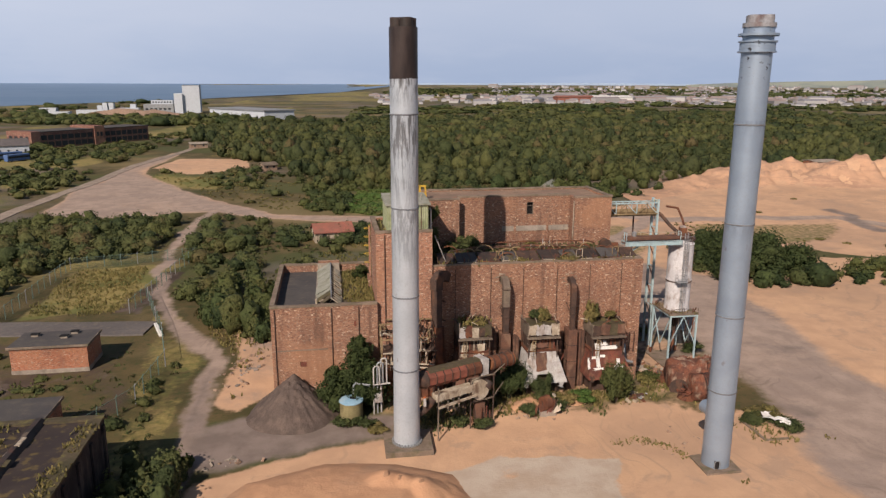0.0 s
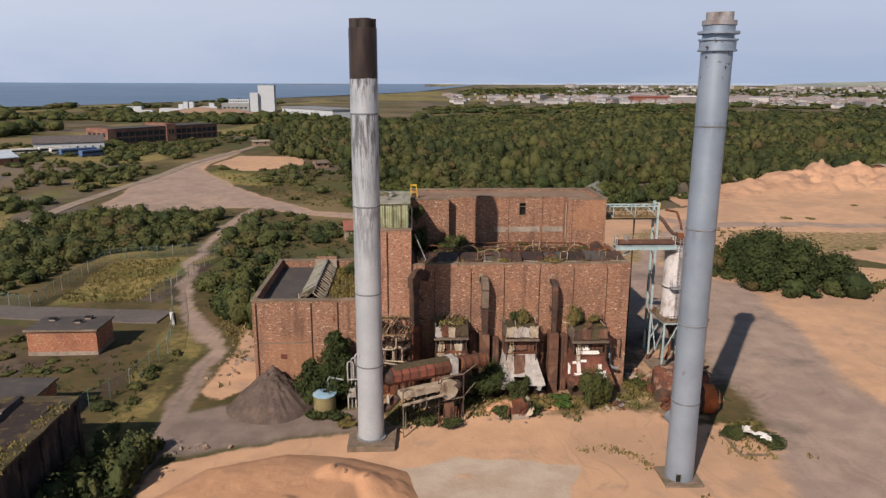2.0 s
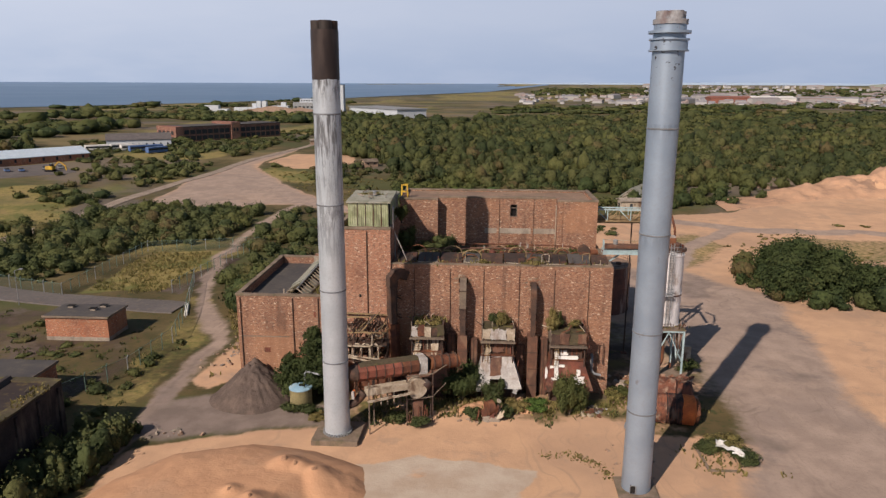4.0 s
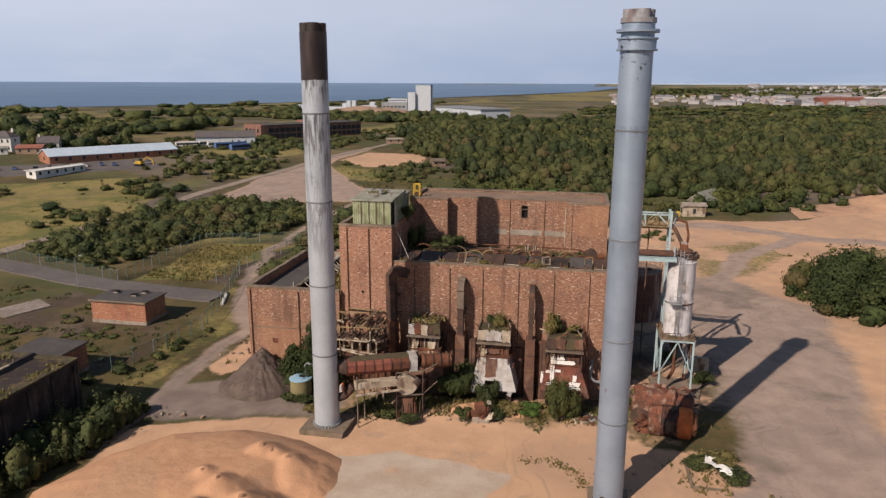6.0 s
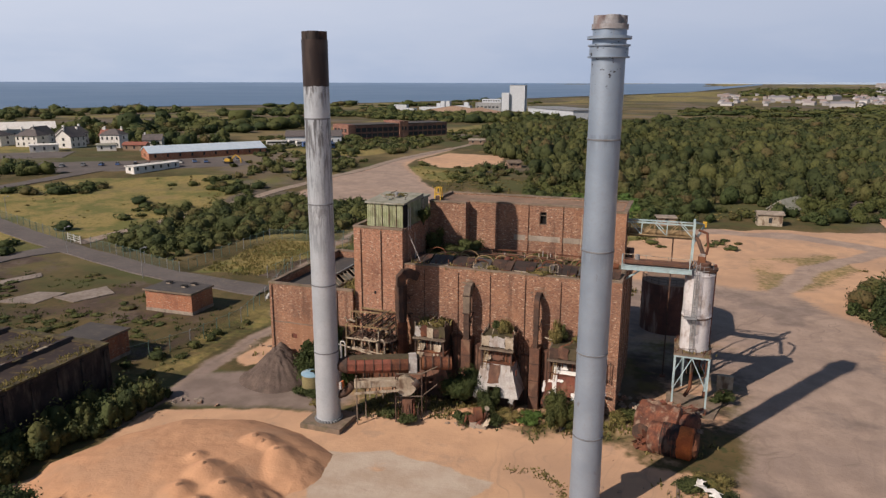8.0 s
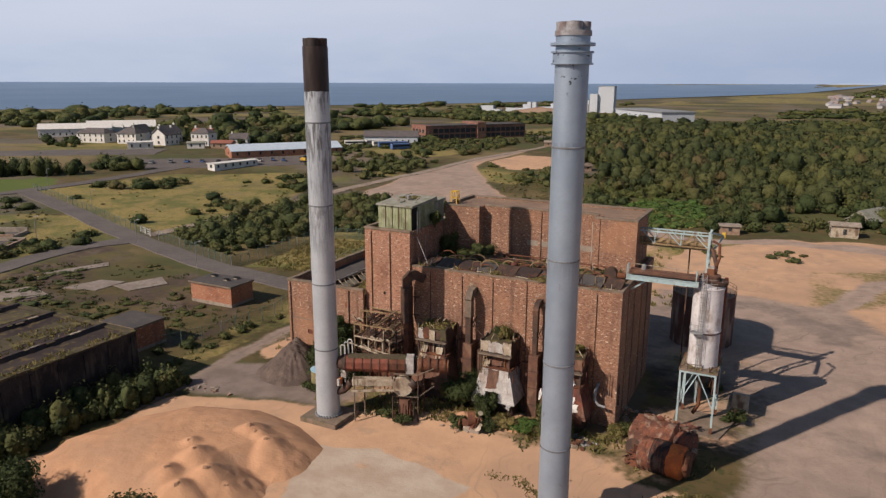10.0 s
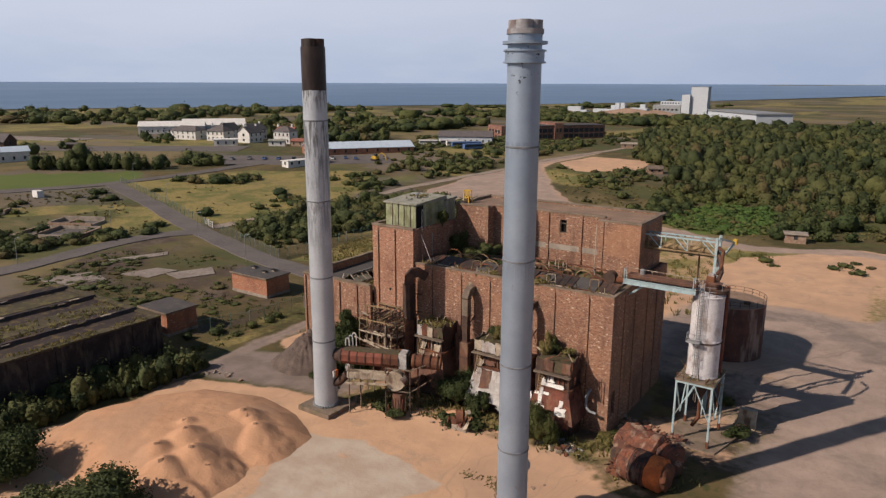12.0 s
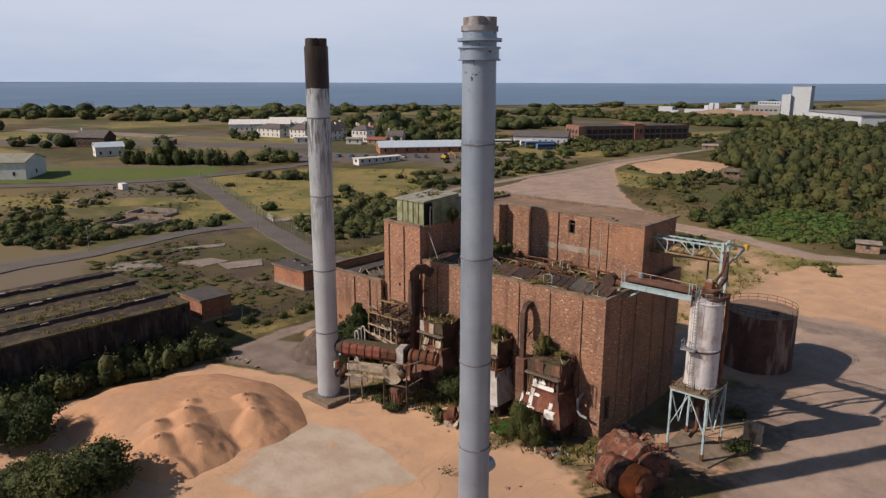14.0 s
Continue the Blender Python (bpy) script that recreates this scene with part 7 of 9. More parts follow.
    smooth(part("outlet", tube([(cx, cy + 0.2, 4.8), (cx, cy + 0.2, 2.4), (cx - 0.6, cy, 1.2)], 0.22, n=10), RUST, t))
    g = random.Random(3)
    for k in range(26):
        u, v = g.choice(((g.uniform(x0, x1), y0 + g.uniform(-0.1, 0.5)), (x1 - g.uniform(-0.1, 0.5), g.uniform(y0, y1)), (x0 + g.uniform(-0.2, 0.3), g.uniform(y0, y1))))
        part("deck_scrap", beam((u, v, 7.85), (u + g.uniform(-0.5, 0.5), v + g.uniform(-0.5, 0.5), 7.9 + g.uniform(0, 0.7)), g.uniform(0.04, 0.13)), g.choice((RUST, BROWN, TIMBER, OCHRE)), t)
    for k in range(9):
        u, v = cx + g.uniform(-1.9, 1.9), cy + g.uniform(-2.4, 2.4)
        part("hanging_pipe", tube([(u, v, 7.6), (u + g.uniform(-0.3, 0.3), v, g.uniform(3.5, 6.0))], g.uniform(0.04, 0.1), n=5), g.choice((RUST, BROWN, TIMBER)), t)
    for k in range(6):
        part("deck_rail", tube([(x0 + k * 0.8, y0 - 0.15, 7.8), (x0 + k * 0.8, y0 - 0.15, 8.6)], 0.035, n=5), BROWN, t)
    part("deck_rail", tube([(x0, y0 - 0.15, 8.55), (x0 + 2.2, y0 - 0.15, 8.6)], 0.035, n=5), BROWN, t)
    return t


silo()
tagged(part("slab", prism([(46.0, 86.2), (51.6, 86.4), (53.0, 92.4), (45.9, 93.2)], -0.3, 0.18), COPING), "broad concrete slab beneath the silo stand", "slab")
tank_box = thing("pump_skid", "pale box and rusty drum lying behind the silo", "skid", (53, 94, 0))
part("box_body", box(52.2, 54.2, 95.2, 95.9, -0.1, 2.4, bevel=0.05), CREAM, tank_box)
smooth(part("drum", tube([(52.6, 92.6, 0.7), (53.6, 93.2, 0.7)], 0.7, n=18), BROWN, tank_box))

# ---- footbridge from roof to silo ----
bridge = thing("footbridge", "pale turquoise steel footbridge with rusty deck from roof to silo", "footbridge", (43.5, 88.4, 17.4))
for y in (87.75, 89.15):
    bm = box(39.4, 47.7, y - 0.05, y + 0.05, 17.82, 18.3)
    box(39.4, 47.7, y - 0.14, y + 0.14, 18.3, 18.36, bm), box(39.4, 47.7, y - 0.14, y + 0.14, 17.76, 17.82, bm)
    part("girder", bm, TURQUOISE, bridge)
    for k in range(7):
        part("stiffener", box(40.2 + k * 1.15, 40.3 + k * 1.15, y - 0.1, y + 0.1, 17.82, 18.3), TURQUOISE, bridge)
part("deck", box(39.4, 47.7, 87.85, 89.05, 18.05, 18.15), RED_RUST, bridge, "rust-brown deck")
part("conveyor_cover", box(39.6, 47.6, 88.3, 89.6, 18.37, 18.85, bevel=0.05), RISER, bridge, "rust-red trough along the bridge")
for k in range(4):
    x = 39.6 + k * 2.65
    part("rail_post", tube([(x, 89.3, 18.1), (x, 89.3, 19.4)], 0.04, n=6), CREAM, bridge)
part("hand_rail", tube([(39.6, 89.3, 19.4), (47.6, 89.3, 19.2)], 0.045, n=6), CREAM, bridge)
for x in (39.5, 47.4):
    for y in (87.7, 88.5):
        part("end_post", tube([(x, y, 17.9), (x, y, 19.6)], 0.06, n=6), TURQUOISE, bridge)
    part("end_rail", tube([(x, 87.7, 19.55), (x, 88.5, 19.55)], 0.05, n=6), TURQUOISE, bridge)
part("winch", lathe([(0.3, 18.7), (0.3, 19.4), (0.1, 19.5)], (41.2, 89.1, 0), 14), GALV, bridge)
part("bracket", beam((40.0, 88.4, 16.4), (41.6, 88.4, 17.6), 0.2), TURQUOISE, bridge)

# ---- conveyor gantry ----
gantry = thing("conveyor_gantry", "pale turquoise lattice conveyor gantry with a yellow-brown trough", "gantry", (44, 96.5, 0))
gx0, gx1 = 38.96, 47.6
for y in (95.6, 97.4):
    part("top_chord", beam((gx0, y, 22.3), (gx1, y, 22.3), 0.17), TURQUOISE, gantry)
    part("bottom_chord", beam((gx0, y, 20.7), (gx1, y, 20.7), 0.17), OCHRE, gantry)
    for k in range(6):
        x = gx0 + 0.6 + k * 1.6
        if x > gx1 - 0.2:
            break
        part("upright", beam((x, y, 20.7), (x, y, 22.3), 0.11), TURQUOISE if k % 2 else OCHRE, gantry)
        part("diagonal", beam((x, y, 20.7 if k % 2 else 22.3), (min(x + 1.6, gx1), y, 22.3 if k % 2 else 20.7), 0.1), OCHRE if k % 2 else TURQUOISE, gantry)
for k in range(9):
    x = gx0 + 0.5 + k * 1.02
    part("cross_tie", beam((x, 95.6, 22.3), (x, 97.4, 22.3), 0.08), TURQUOISE, gantry)
part("trough", box(gx0, gx1, 95.8, 97.2, 20.35, 20.65, bevel=0.04), OCHRE, gantry)
smooth(part("trough_pipe", tube([(gx0, 96.4, 21.0), (gx1, 96.4, 21.0)], 0.38, n=12), OCHRE, gantry, "yellow-brown conveyor tube"))
for y in (95.7, 97.5):
    part("mast", beam((47.7, y, -0.2), (47.7, y, 22.8), 0.3), TURQUOISE, gantry)
for z in range(2, 22, 3):
    part("mast_tie", beam((47.7, 95.7, z), (47.7, 97.5, z + 1.5), 0.12), RUST, gantry)
    part("mast_rung", beam((47.7, 95.7, z + 1.5), (47.7, 97.5, z + 1.5), 0.12), TURQUOISE, gantry)
part("jib", beam((47.7, 96.6, 22.6), (49.0, 99.2, 21.8), 0.22), TURQUOISE, gantry)
part("jib_strut", beam((47.7, 96.6, 19.6), (49.0, 99.1, 21.7), 0.2), TURQUOISE, gantry)
part("jib_head", box(48.8, 49.3, 99.0, 99.6, 21.5, 22.2, bevel=0.05), YELLOW, gantry)
smooth(part("chute", tube([(47.6, 96.4, 21.0), (48.3, 95.6, 20.4), (48.9, 94.0, 19.2), (49.0, 92.0, 18.7)], 0.26, n=12), BROWN, gantry))
stay = thing("gantry_column", "thin rust-brown steel column beneath the gantry", "column", (45, 98, 0))
part("column", beam((45.2, 98.4, -0.2), (45.2, 98.4, 20.4), 0.17), BROWN, stay)
part("base_plate", box(44.8, 45.6, 98.0, 98.8, -0.2, 0.1), RUST, stay)


# ---- big rusty tank ----
def big_tank():
    c = (45.4, 120.4)
    t = thing("storage_tank", "broad rust-brown storage tank with a railed flat lid", "tank", (*c, 0))
    smooth(part("shell", lathe([(4.8, -0.3), (4.8, 8.25), (4.76, 8.3)], (*c, 0), 56), TANK_RUST, t))
    smooth(part("lid", lathe([(4.85, 8.28), (4.85, 8.4), (0.4, 8.75), (0.05, 8.75)], (*c, 0), 56), SANDROOF, t, "dusty brown lid"))
    for z in (2.2, 4.4, 6.6):
        smooth(part("seam", lathe([(4.79, z - 0.05), (4.85, z - 0.05), (4.85, z + 0.05), (4.79, z + 0.05)], (*c, 0), 56), TANK_RUST, t))
    for k in range(22):
        a = 2 * math.pi * k / 22
        p = (c[0] + 4.75 * math.cos(a), c[1] + 4.75 * math.sin(a))
        part("rail_post", tube([(*p, 8.3), (*p, 9.35)], 0.035, n=5), BROWN, t)
    for z in (8.85, 9.35):
        part("hand_rail", tube([(c[0] + 4.75 * math.cos(a), c[1] + 4.75 * math.sin(a), z) for a in [2 * math.pi * k / 44 for k in range(40)]], 0.035, n=5, cap=False), BROWN, t)
    part("lid_hatch", box(c[0] + 2, c[0] + 2.8, c[1] - 2, c[1] - 1.2, 8.45, 8.9), BROWN, t)


big_tank()


# ---- huts ----
def hut(x0, x1, y0, y1, h, brick, label, vents, roof_mat=FELT):
    z = min(height(x0, y0), height(x1, y1)) - 0.3
    t = thing("brick_hut", label, "hut", ((x0 + x1) / 2, (y0 + y1) / 2, 0))
    part("plinth", box(x0 - 0.06, x1 + 0.06, y0 - 0.06, y1 + 0.06, z, 0.55), CONCRETE, t)
    part("wall", box(x0, x1, y0, y0 + 0.3, 0.55, h), brick, t)
    part("wall", box(x0, x1, y1 - 0.3, y1, 0.55, h), brick, t)
    part("wall", box(x0, x0 + 0.3, y0 + 0.3, y1 - 0.3, 0.55, h), brick, t)
    part("wall", box(x1 - 0.3, x1, y0 + 0.3, y1 - 0.3, 0.55, h), brick, t)
    part("roof", box(x0 - 0.25, x1 + 0.25, y0 - 0.25, y1 + 0.25, h, h + 0.24, bevel=0.03), roof_mat, t, "flat felted roof")
    part("fascia", box(x0 - 0.3, x1 + 0.3, y0 - 0.3, y0 - 0.24, h - 0.05, h + 0.28), COPING, t)
    part("fascia", box(x1 + 0.24, x1 + 0.3, y0 - 0.24, y1 + 0.24, h - 0.05, h + 0.28), COPING, t)
    for vx, vy in vents:
        v = part("roof_vent", box(vx - 0.45, vx + 0.45, vy - 0.35, vy + 0.35, h + 0.2, h + 0.55, bevel=0.03), CONCRETE, t)
        part("vent_lid", box(vx - 0.55, vx + 0.55, vy - 0.45, vy + 0.45, h + 0.55, h + 0.63), DARK, v)
    return t


hut(-44.2, -34.2, 98.2, 104.0, 3.75, HUT_BRICK, "small orange brick substation hut with flat black roof", [(-42.3, 102.4), (-38.0, 101.2), (-37.2, 103.0)])
hut(-38.6, -31.4, 74.5, 80.2, 3.9, HUT_BRICK, "orange-red brick hut with a plain felted roof", [])


# ---- dark shed on the west side ----
def west_shed():
    t = thing("concrete_shed", "long dark concrete-walled shed with weed-grown roof", "building", (-35, 50, 0))
    x0, x1, y0, y1, h = -52.0, -22.9, 22.0, 68.0, 6.9
    wallmat = worn("stained_dark_concrete", (0.05, 0.038, 0.037), (0.024, 0.02, 0.021), (0.1, 0.078, 0.065), streak=0.75, amount=0.7, scale=0.5)
    part("east_wall", box(x1 - 0.4, x1, y0, y1, -0.4, h), wallmat, t, "stained dark wall")
    part("north_wall", box(x0, x1 - 0.4, y1 - 0.4, y1, -0.4, h), wallmat, t)
    part("south_wall", box(x0, x1 - 0.4, y0, y0 + 0.4, -0.4, h), wallmat, t)
    part("west_wall", box(x0, x0 + 0.4, y0 + 0.4, y1 - 0.4, -0.4, h), wallmat, t)
    for k in range(13):
        y = y0 + 2 + k * 3.6
        part("buttress", box(x1, x1 + 0.22, y - 0.25, y + 0.25, -0.3, h - 0.3), wallmat, t)
    part("roof", box(x0, x1 - 0.02, y0, y1 - 0.02, h, h + 0.2), SHED_ROOF, t, "dark roof with dry moss and blown sand")
    part("verge", ragged_top(x1 - 1.3, x1 + 0.15, y0, y1, h + 0.2, 51, 0.22, 1.6), MOSSY, t, "grassy verge on the eaves")
    part("verge", ragged_top(x0, x1, y1 - 0.9, y1 + 0.1, h + 0.2, 52, 0.22, 1.6), MOSSY, t)
    for xr in (-28.6, -39.6, -48.0):
        bm = bmesh.new()
        loft([(xr - 0.6, y0 + 1, h + 0.2), (xr + 0.6, y0 + 1, h + 0.2), (xr + 0.6, y1 - 0.4, h + 0.2), (xr - 0.6, y1 - 0.4, h + 0.2)],
             [(xr - 0.25, y0 + 1, h + 0.75), (xr + 0.25, y0 + 1, h + 0.75), (xr + 0.25, y1 - 0.4, h + 0.75), (xr - 0.25, y1 - 0.4, h + 0.75)], bm)
        part("roof_ridge", bm, TAR, t, "raised black ventilation ridge")
        g = random.Random(int(-xr))
        for k in range(26):
            yc = y0 + 2 + k * 1.65 + g.uniform(-0.5, 0.5)
            dx = g.uniform(-0.5, 0.4)
            part("ridge_cap", ragged_top(xr + dx, xr + dx + g.uniform(0.25, 0.6), yc, yc + g.uniform(0.5, 1.8), h + 0.72 - 0.5 * abs(dx), k + int(-xr), 0.1, 0.5), g.choice((CREAM, TIMBER, TAR, MOSSY, CONCRETE)), t)
    for xr in (-33.8, -44.0):
        part("moss_strip", ragged_top(xr - 2.2, xr + 2.0, y0 + 1, y1 - 1.2, h + 0.2, int(-xr) + 3, 0.07, 2.8), MOSSY, t, "moss-covered roof strip")


west_shed()


# ---- fences ----
def fence(line, h, label, gap=3.0):
    t = thing("wire_fence", label, "fence", (*line[0], height(*line[0])))
    pole = None
    for (ax, ay), (bx, by) in zip(line, line[1:]):
        L = math.hypot(bx - ax, by - ay)
        n = max(1, round(L / gap))
        for k in range(n):
            p = (ax + (bx - ax) * k / n, ay + (by - ay) * k / n)
            q = (ax + (bx - ax) * (k + 1) / n, ay + (by - ay) * (k + 1) / n)
            zp, zq = height(*p), height(*q)
            part("post", tube([(*p, zp - 0.3), (*p, zp + h), (p[0] + 0.12, p[1] + 0.12, zp + h + 0.3)], 0.07, n=5), FENCE_GREEN if (k % 4) else GALV, t)
            part("mesh_panel", loft([(*p, zp), (*q, zq), (*q, zq + h), (*p, zp + h)], [(p[0] + 0.01, p[1] + 0.01, zp), (q[0] + 0.01, q[1] + 0.01, zq), (q[0] + 0.01, q[1] + 0.01, zq + h), (p[0] + 0.01, p[1] + 0.01, zp + h)]), LINK, t)
            part("top_wire", tube([(*p, zp + h), (*q, zq + h)], 0.03, n=4), FENCE_GREEN, t)
    return t


fence([(-55.5, 121), (-56, 157), (-43, 160), (-31, 164)], 2.4, "green-grey wire mesh fence on leaning posts round the paddock")
fence([(-35.5, 124), (-33, 150), (-31, 164)], 2.4, "green-grey wire mesh fence along the paddock")
fence([(-34, 131), (-27, 110), (-24, 98), (-25, 86), (-29, 77)], 2.4, "bent wire mesh fence beside the dirt track")
fence([(-188, 163), (-146, 151), (-97, 134)], 2.4, "wire mesh fence along the asphalt road", 4.0)
fence([(-92, 133), (-60, 122.5), (-55.5, 121)], 2.4, "wire mesh fence between road and paddock")
gate = thing("gate", "white-railed field gate standing open by the road", "gate", (-96, 135, height(-96, 135)))
gz = height(-96, 135)
for k in range(3):
    part("gate_rail", beam((-104, 137.5, gz + 0.5 + 0.6 * k), (-97.3, 135, gz + 0.5 + 0.6 * k), 0.12), CLEANWHITE, gate)
for q in ((-104, 137.5), (-100.6, 136.2), (-97.3, 135)):
    part("gate_post", beam((*q, gz - 0.3), (*q, gz + 2.1), 0.2), CLEANWHITE, gate)
barrier = thing("road_barrier", "low white concrete kerb across the lane", "barrier", (-28.5, 114, 0))
part("block", box(-28.8, -28.2, 110.8, 117.2, height(-28.5, 114) - 0.3, height(-28.5, 114) + 0.35, bevel=0.08, rot=0.35), CLEANWHITE, barrier)


# ---- houses and sheds in the distance ----
def gabled(name, label, cat, c, length, width, eaves, ridge, yaw, wall_m, roof_m, storeys=1, bays=4, chimneys=0, group="", hip=0.0):
    g = height(*c)
    t = thing(name, label, cat, (*c, g), group)
    m = pose(c[0], c[1], g, 0, 0, yaw)

    def put(nm, bm, mat_, par=t):
        bmesh.ops.transform(bm, matrix=m, verts=bm.verts)
        return part(nm, bm, mat_, par)
    l, w = length / 2, width / 2
    bm = bmesh.new()
    poly = [(-w, -0.5), (w, -0.5), (w, eaves), (0, ridge), (-w, eaves)]
    if hip:
        loft(rect(-l, l, -w, w, -0.5), rect(-l, l, -w, w, eaves), bm)
    else:
        loft([(-l, a, b) for a, b in poly], [(l, a, b) for a, b in poly], bm)
    put("wall", bm, wall_m)
    s = (ridge - eaves) / w
    if hip:
        put("roof", loft(rect(-l - 0.6, l + 0.6, -w - 0.6, w + 0.6, eaves), [(-l + hip, -0.1, ridge), (l - hip, -0.1, ridge), (l - hip, 0.1, ridge), (-l + hip, 0.1, ridge)]), roof_m)
    for sg in (() if hip else (-1, 1)):
        put("roof", loft([(-l - 0.4, sg * (w + 0.5), eaves - 0.5 * s + 0.02), (l + 0.4, sg * (w + 0.5), eaves - 0.5 * s + 0.02), (l + 0.4, 0, ridge + 0.02), (-l - 0.4, 0, ridge + 0.02)],
                         [(-l - 0.4, sg * (w + 0.5), eaves - 0.5 * s + 0.3), (l + 0.4, sg * (w + 0.5), eaves - 0.5 * s + 0.3), (l + 0.4, 0, ridge + 0.3), (-l - 0.4, 0, ridge + 0.3)]), roof_m)
    for st in range(storeys):
        z = 1.0 + st * eaves / storeys
        for k in range(bays):
            u = -l + (k + 0.5) * length / bays
            for sg in (-1, 1):
                pane = put("window", box(u - 0.45, u + 0.45, sg * w - 0.06, sg * w + 0.06, z, z + min(1.5, eaves / storeys - 1.3)), GLASS)
                if cat == "house":
                    put("window_sill", box(u - 0.6, u + 0.6, sg * (w + 0.1) - 0.1, sg * (w + 0.1) + 0.1, z - 0.12, z - 0.01), CONCRETE, pane)
        for sg in (-1, 1):
            put("window", box(sg * l - 0.06, sg * l + 0.06, -0.7, 0.7, z, z + min(1.5, eaves / storeys - 1.3)), GLASS)
    for k in range(chimneys):
        u = -l + 0.8 + k * (length - 1.6) / max(1, chimneys - 1)
        put("chimney_stack", box(u - 0.4, u + 0.4, -0.5, 0.5, ridge - 0.6, ridge + 1.3), CLEANWHITE)
    return t


gabled("house", "white rendered two-storey house with slate roof and chimneys", "house", (-250, 308), 11, 9, 7, 10, 14, CLEANWHITE, SLATE, 2, 4, 2, "white houses", 4.0)
gabled("house", "broad white rendered house with grey hipped roof", "house", (-326, 296), 20, 11, 5.5, 8.5, 12, CLEANWHITE, SLATE, 2, 5, 0, "white houses", 4.0)
gabled("house", "white rendered house with a slate roof", "house", (-300, 300), 13, 10, 6, 9.5, 12, CLEANWHITE, SLATE, 2, 4, 1, "white houses", 4.0)
gabled("house", "white rendered gabled house with chimneys", "house", (-288, 316), 15, 10, 6.5, 10, 100, CLEANWHITE, SLATE, 2, 4, 2, "white houses")
gabled("house", "low white flat-roofed annex beside the houses", "house", (-265, 276), 13, 7, 3.4, 3.8, 50, CLEANWHITE, CLEANWHITE, 1, 3, 0, "white houses")
gabled("house", "red-roofed brick house among the trees", "house", (-272, 330), 12, 8, 5, 8, 20, RUBBLE, RED_ROOF, 2, 4, 1, "white houses")
gabled("house", "white gabled house with a dark slate roof", "house", (-312, 316), 12, 9, 5.5, 9.5, 100, CLEANWHITE, SLATE, 2, 3, 1, "white houses")
gabled("house", "white rendered house with twin chimneys", "house", (-272, 300), 12, 9, 6, 9.5, 98, CLEANWHITE, SLATE, 2, 3, 2, "white houses")
gabled("house", "small white cottage with a slate roof", "house", (-236, 322), 10, 7, 3.6, 6.2, 30, CLEANWHITE, SLATE, 1, 3, 1, "white houses")
gabled("shed", "small white garage beside the houses", "shed", (-240, 292), 9, 6, 3.0, 3.6, 40, CLEANWHITE, ROOF_SHEET, 1, 2)
gabled("shed", "pink-walled low shed by the houses", "shed", (-228, 300), 12, 6, 3.0, 4.2, 20, RUBBLE, RED_ROOF, 1, 3)
gabled("shed", "dark boarded barn on the old airfield", "shed", (-352, 176), 14, 9, 4.2, 6.6, 60, BROWN, SLATE, 1, 3)
gabled("shed", "low rusty shelter on the old apron", "shed", (-316, 214), 12, 5, 2.4, 3.0, 40, RUST, SLATE, 1, 2)
gabled("long_shed", "long white shed with a pale sheeted roof", "shed", (-380, 322), 44, 15, 5.0, 8.0, 50, CLEANWHITE, CLEANWHITE, 1, 12)
gabled("long_shed", "second long shed with a ribbed pale roof", "shed", (-372, 352), 44, 15, 5.0, 9.0, 50, CLEANWHITE, CLEANWHITE, 1, 12)
gabled("long_shed", "long low workshop with pale blue sheet roof", "shed", (-178, 291), 56, 16, 3.0, 5.6, 54, HUT_BRICK, BLUE_SHED, 1, 10)
gabled("long_shed", "grey-roofed low brick shed", "shed", (-163, 373), 32, 14, 4.4, 7.2, 27, WORKS_WHITE, SLATE, 1, 9)
gabled("site_hut", "white flat cabin in the rough grass", "cabin", (-167, 242), 23, 5, 2.6, 2.9, 80, CLEANWHITE, CLEANWHITE, 1, 6)
gabled("long_shed", "grey steel shed with pale walls", "shed", (-243, 108), 26, 20, 6.0, 8.5, 50, CLEANWHITE, ROOF_SHEET, 1, 3)
gabled("house", "dark timbered house with grey roof", "house", (-332, 182), 18, 10, 5.5, 9, 30, BROWN, SLATE, 2, 5, 1)
gabled("shed", "white-sided shed with a pale blue roof", "shed", (-279, 166), 13, 10, 4.5, 6.4, 75, CLEANWHITE, BLUE_SHED, 1, 3)
gabled("shed", "small ruined block shed in the scrub", "shed", (70, 217.5), 6.5, 4, 3.4, 3.9, 5, CREAM, CONCRETE, 1, 1)
gabled("shed", "small red brick ruin beside the sandy road", "shed", (42, 211), 5.0, 3.4, 2.3, 2.4, 12, RUBBLE, CONCRETE, 1, 1)
gabled("shed", "low shed with rusty red roof among bushes", "shed", (0, 178), 9.5, 6, 2.6, 4.2, 10, CREAM, RED_ROOF, 1, 2)
gabled("shed", "roofless grey block ruin at the wood's edge", "shed", (-26, 306), 6, 5, 2.2, 3.1, 30, RUBBLE, TIMBER, 1, 2)
gabled("shed", "broken grey hut beside the lane", "shed", (-70, 398), 9, 5, 2.4, 3.0, 20, RUBBLE, CONCRETE, 1, 2)
gabled("shed", "collapsed pale roof in the scrub", "shed", (78, 243), 13, 7, 0.8, 3.6, 60, CONCRETE, ROOF_SHEET, 1, 2)
gabled("shed", "red brick ruin on the crest of the sand bank", "shed", (201, 262), 11, 7, 4.5, 5.0, 5, HUT_BRICK, CONCRETE, 1, 1)
gabled("shed", "collapsed block hut in the scrub", "shed", (131, 260), 11, 7, 1.2, 3.2, 25, RUBBLE, TIMBER, 1, 2)


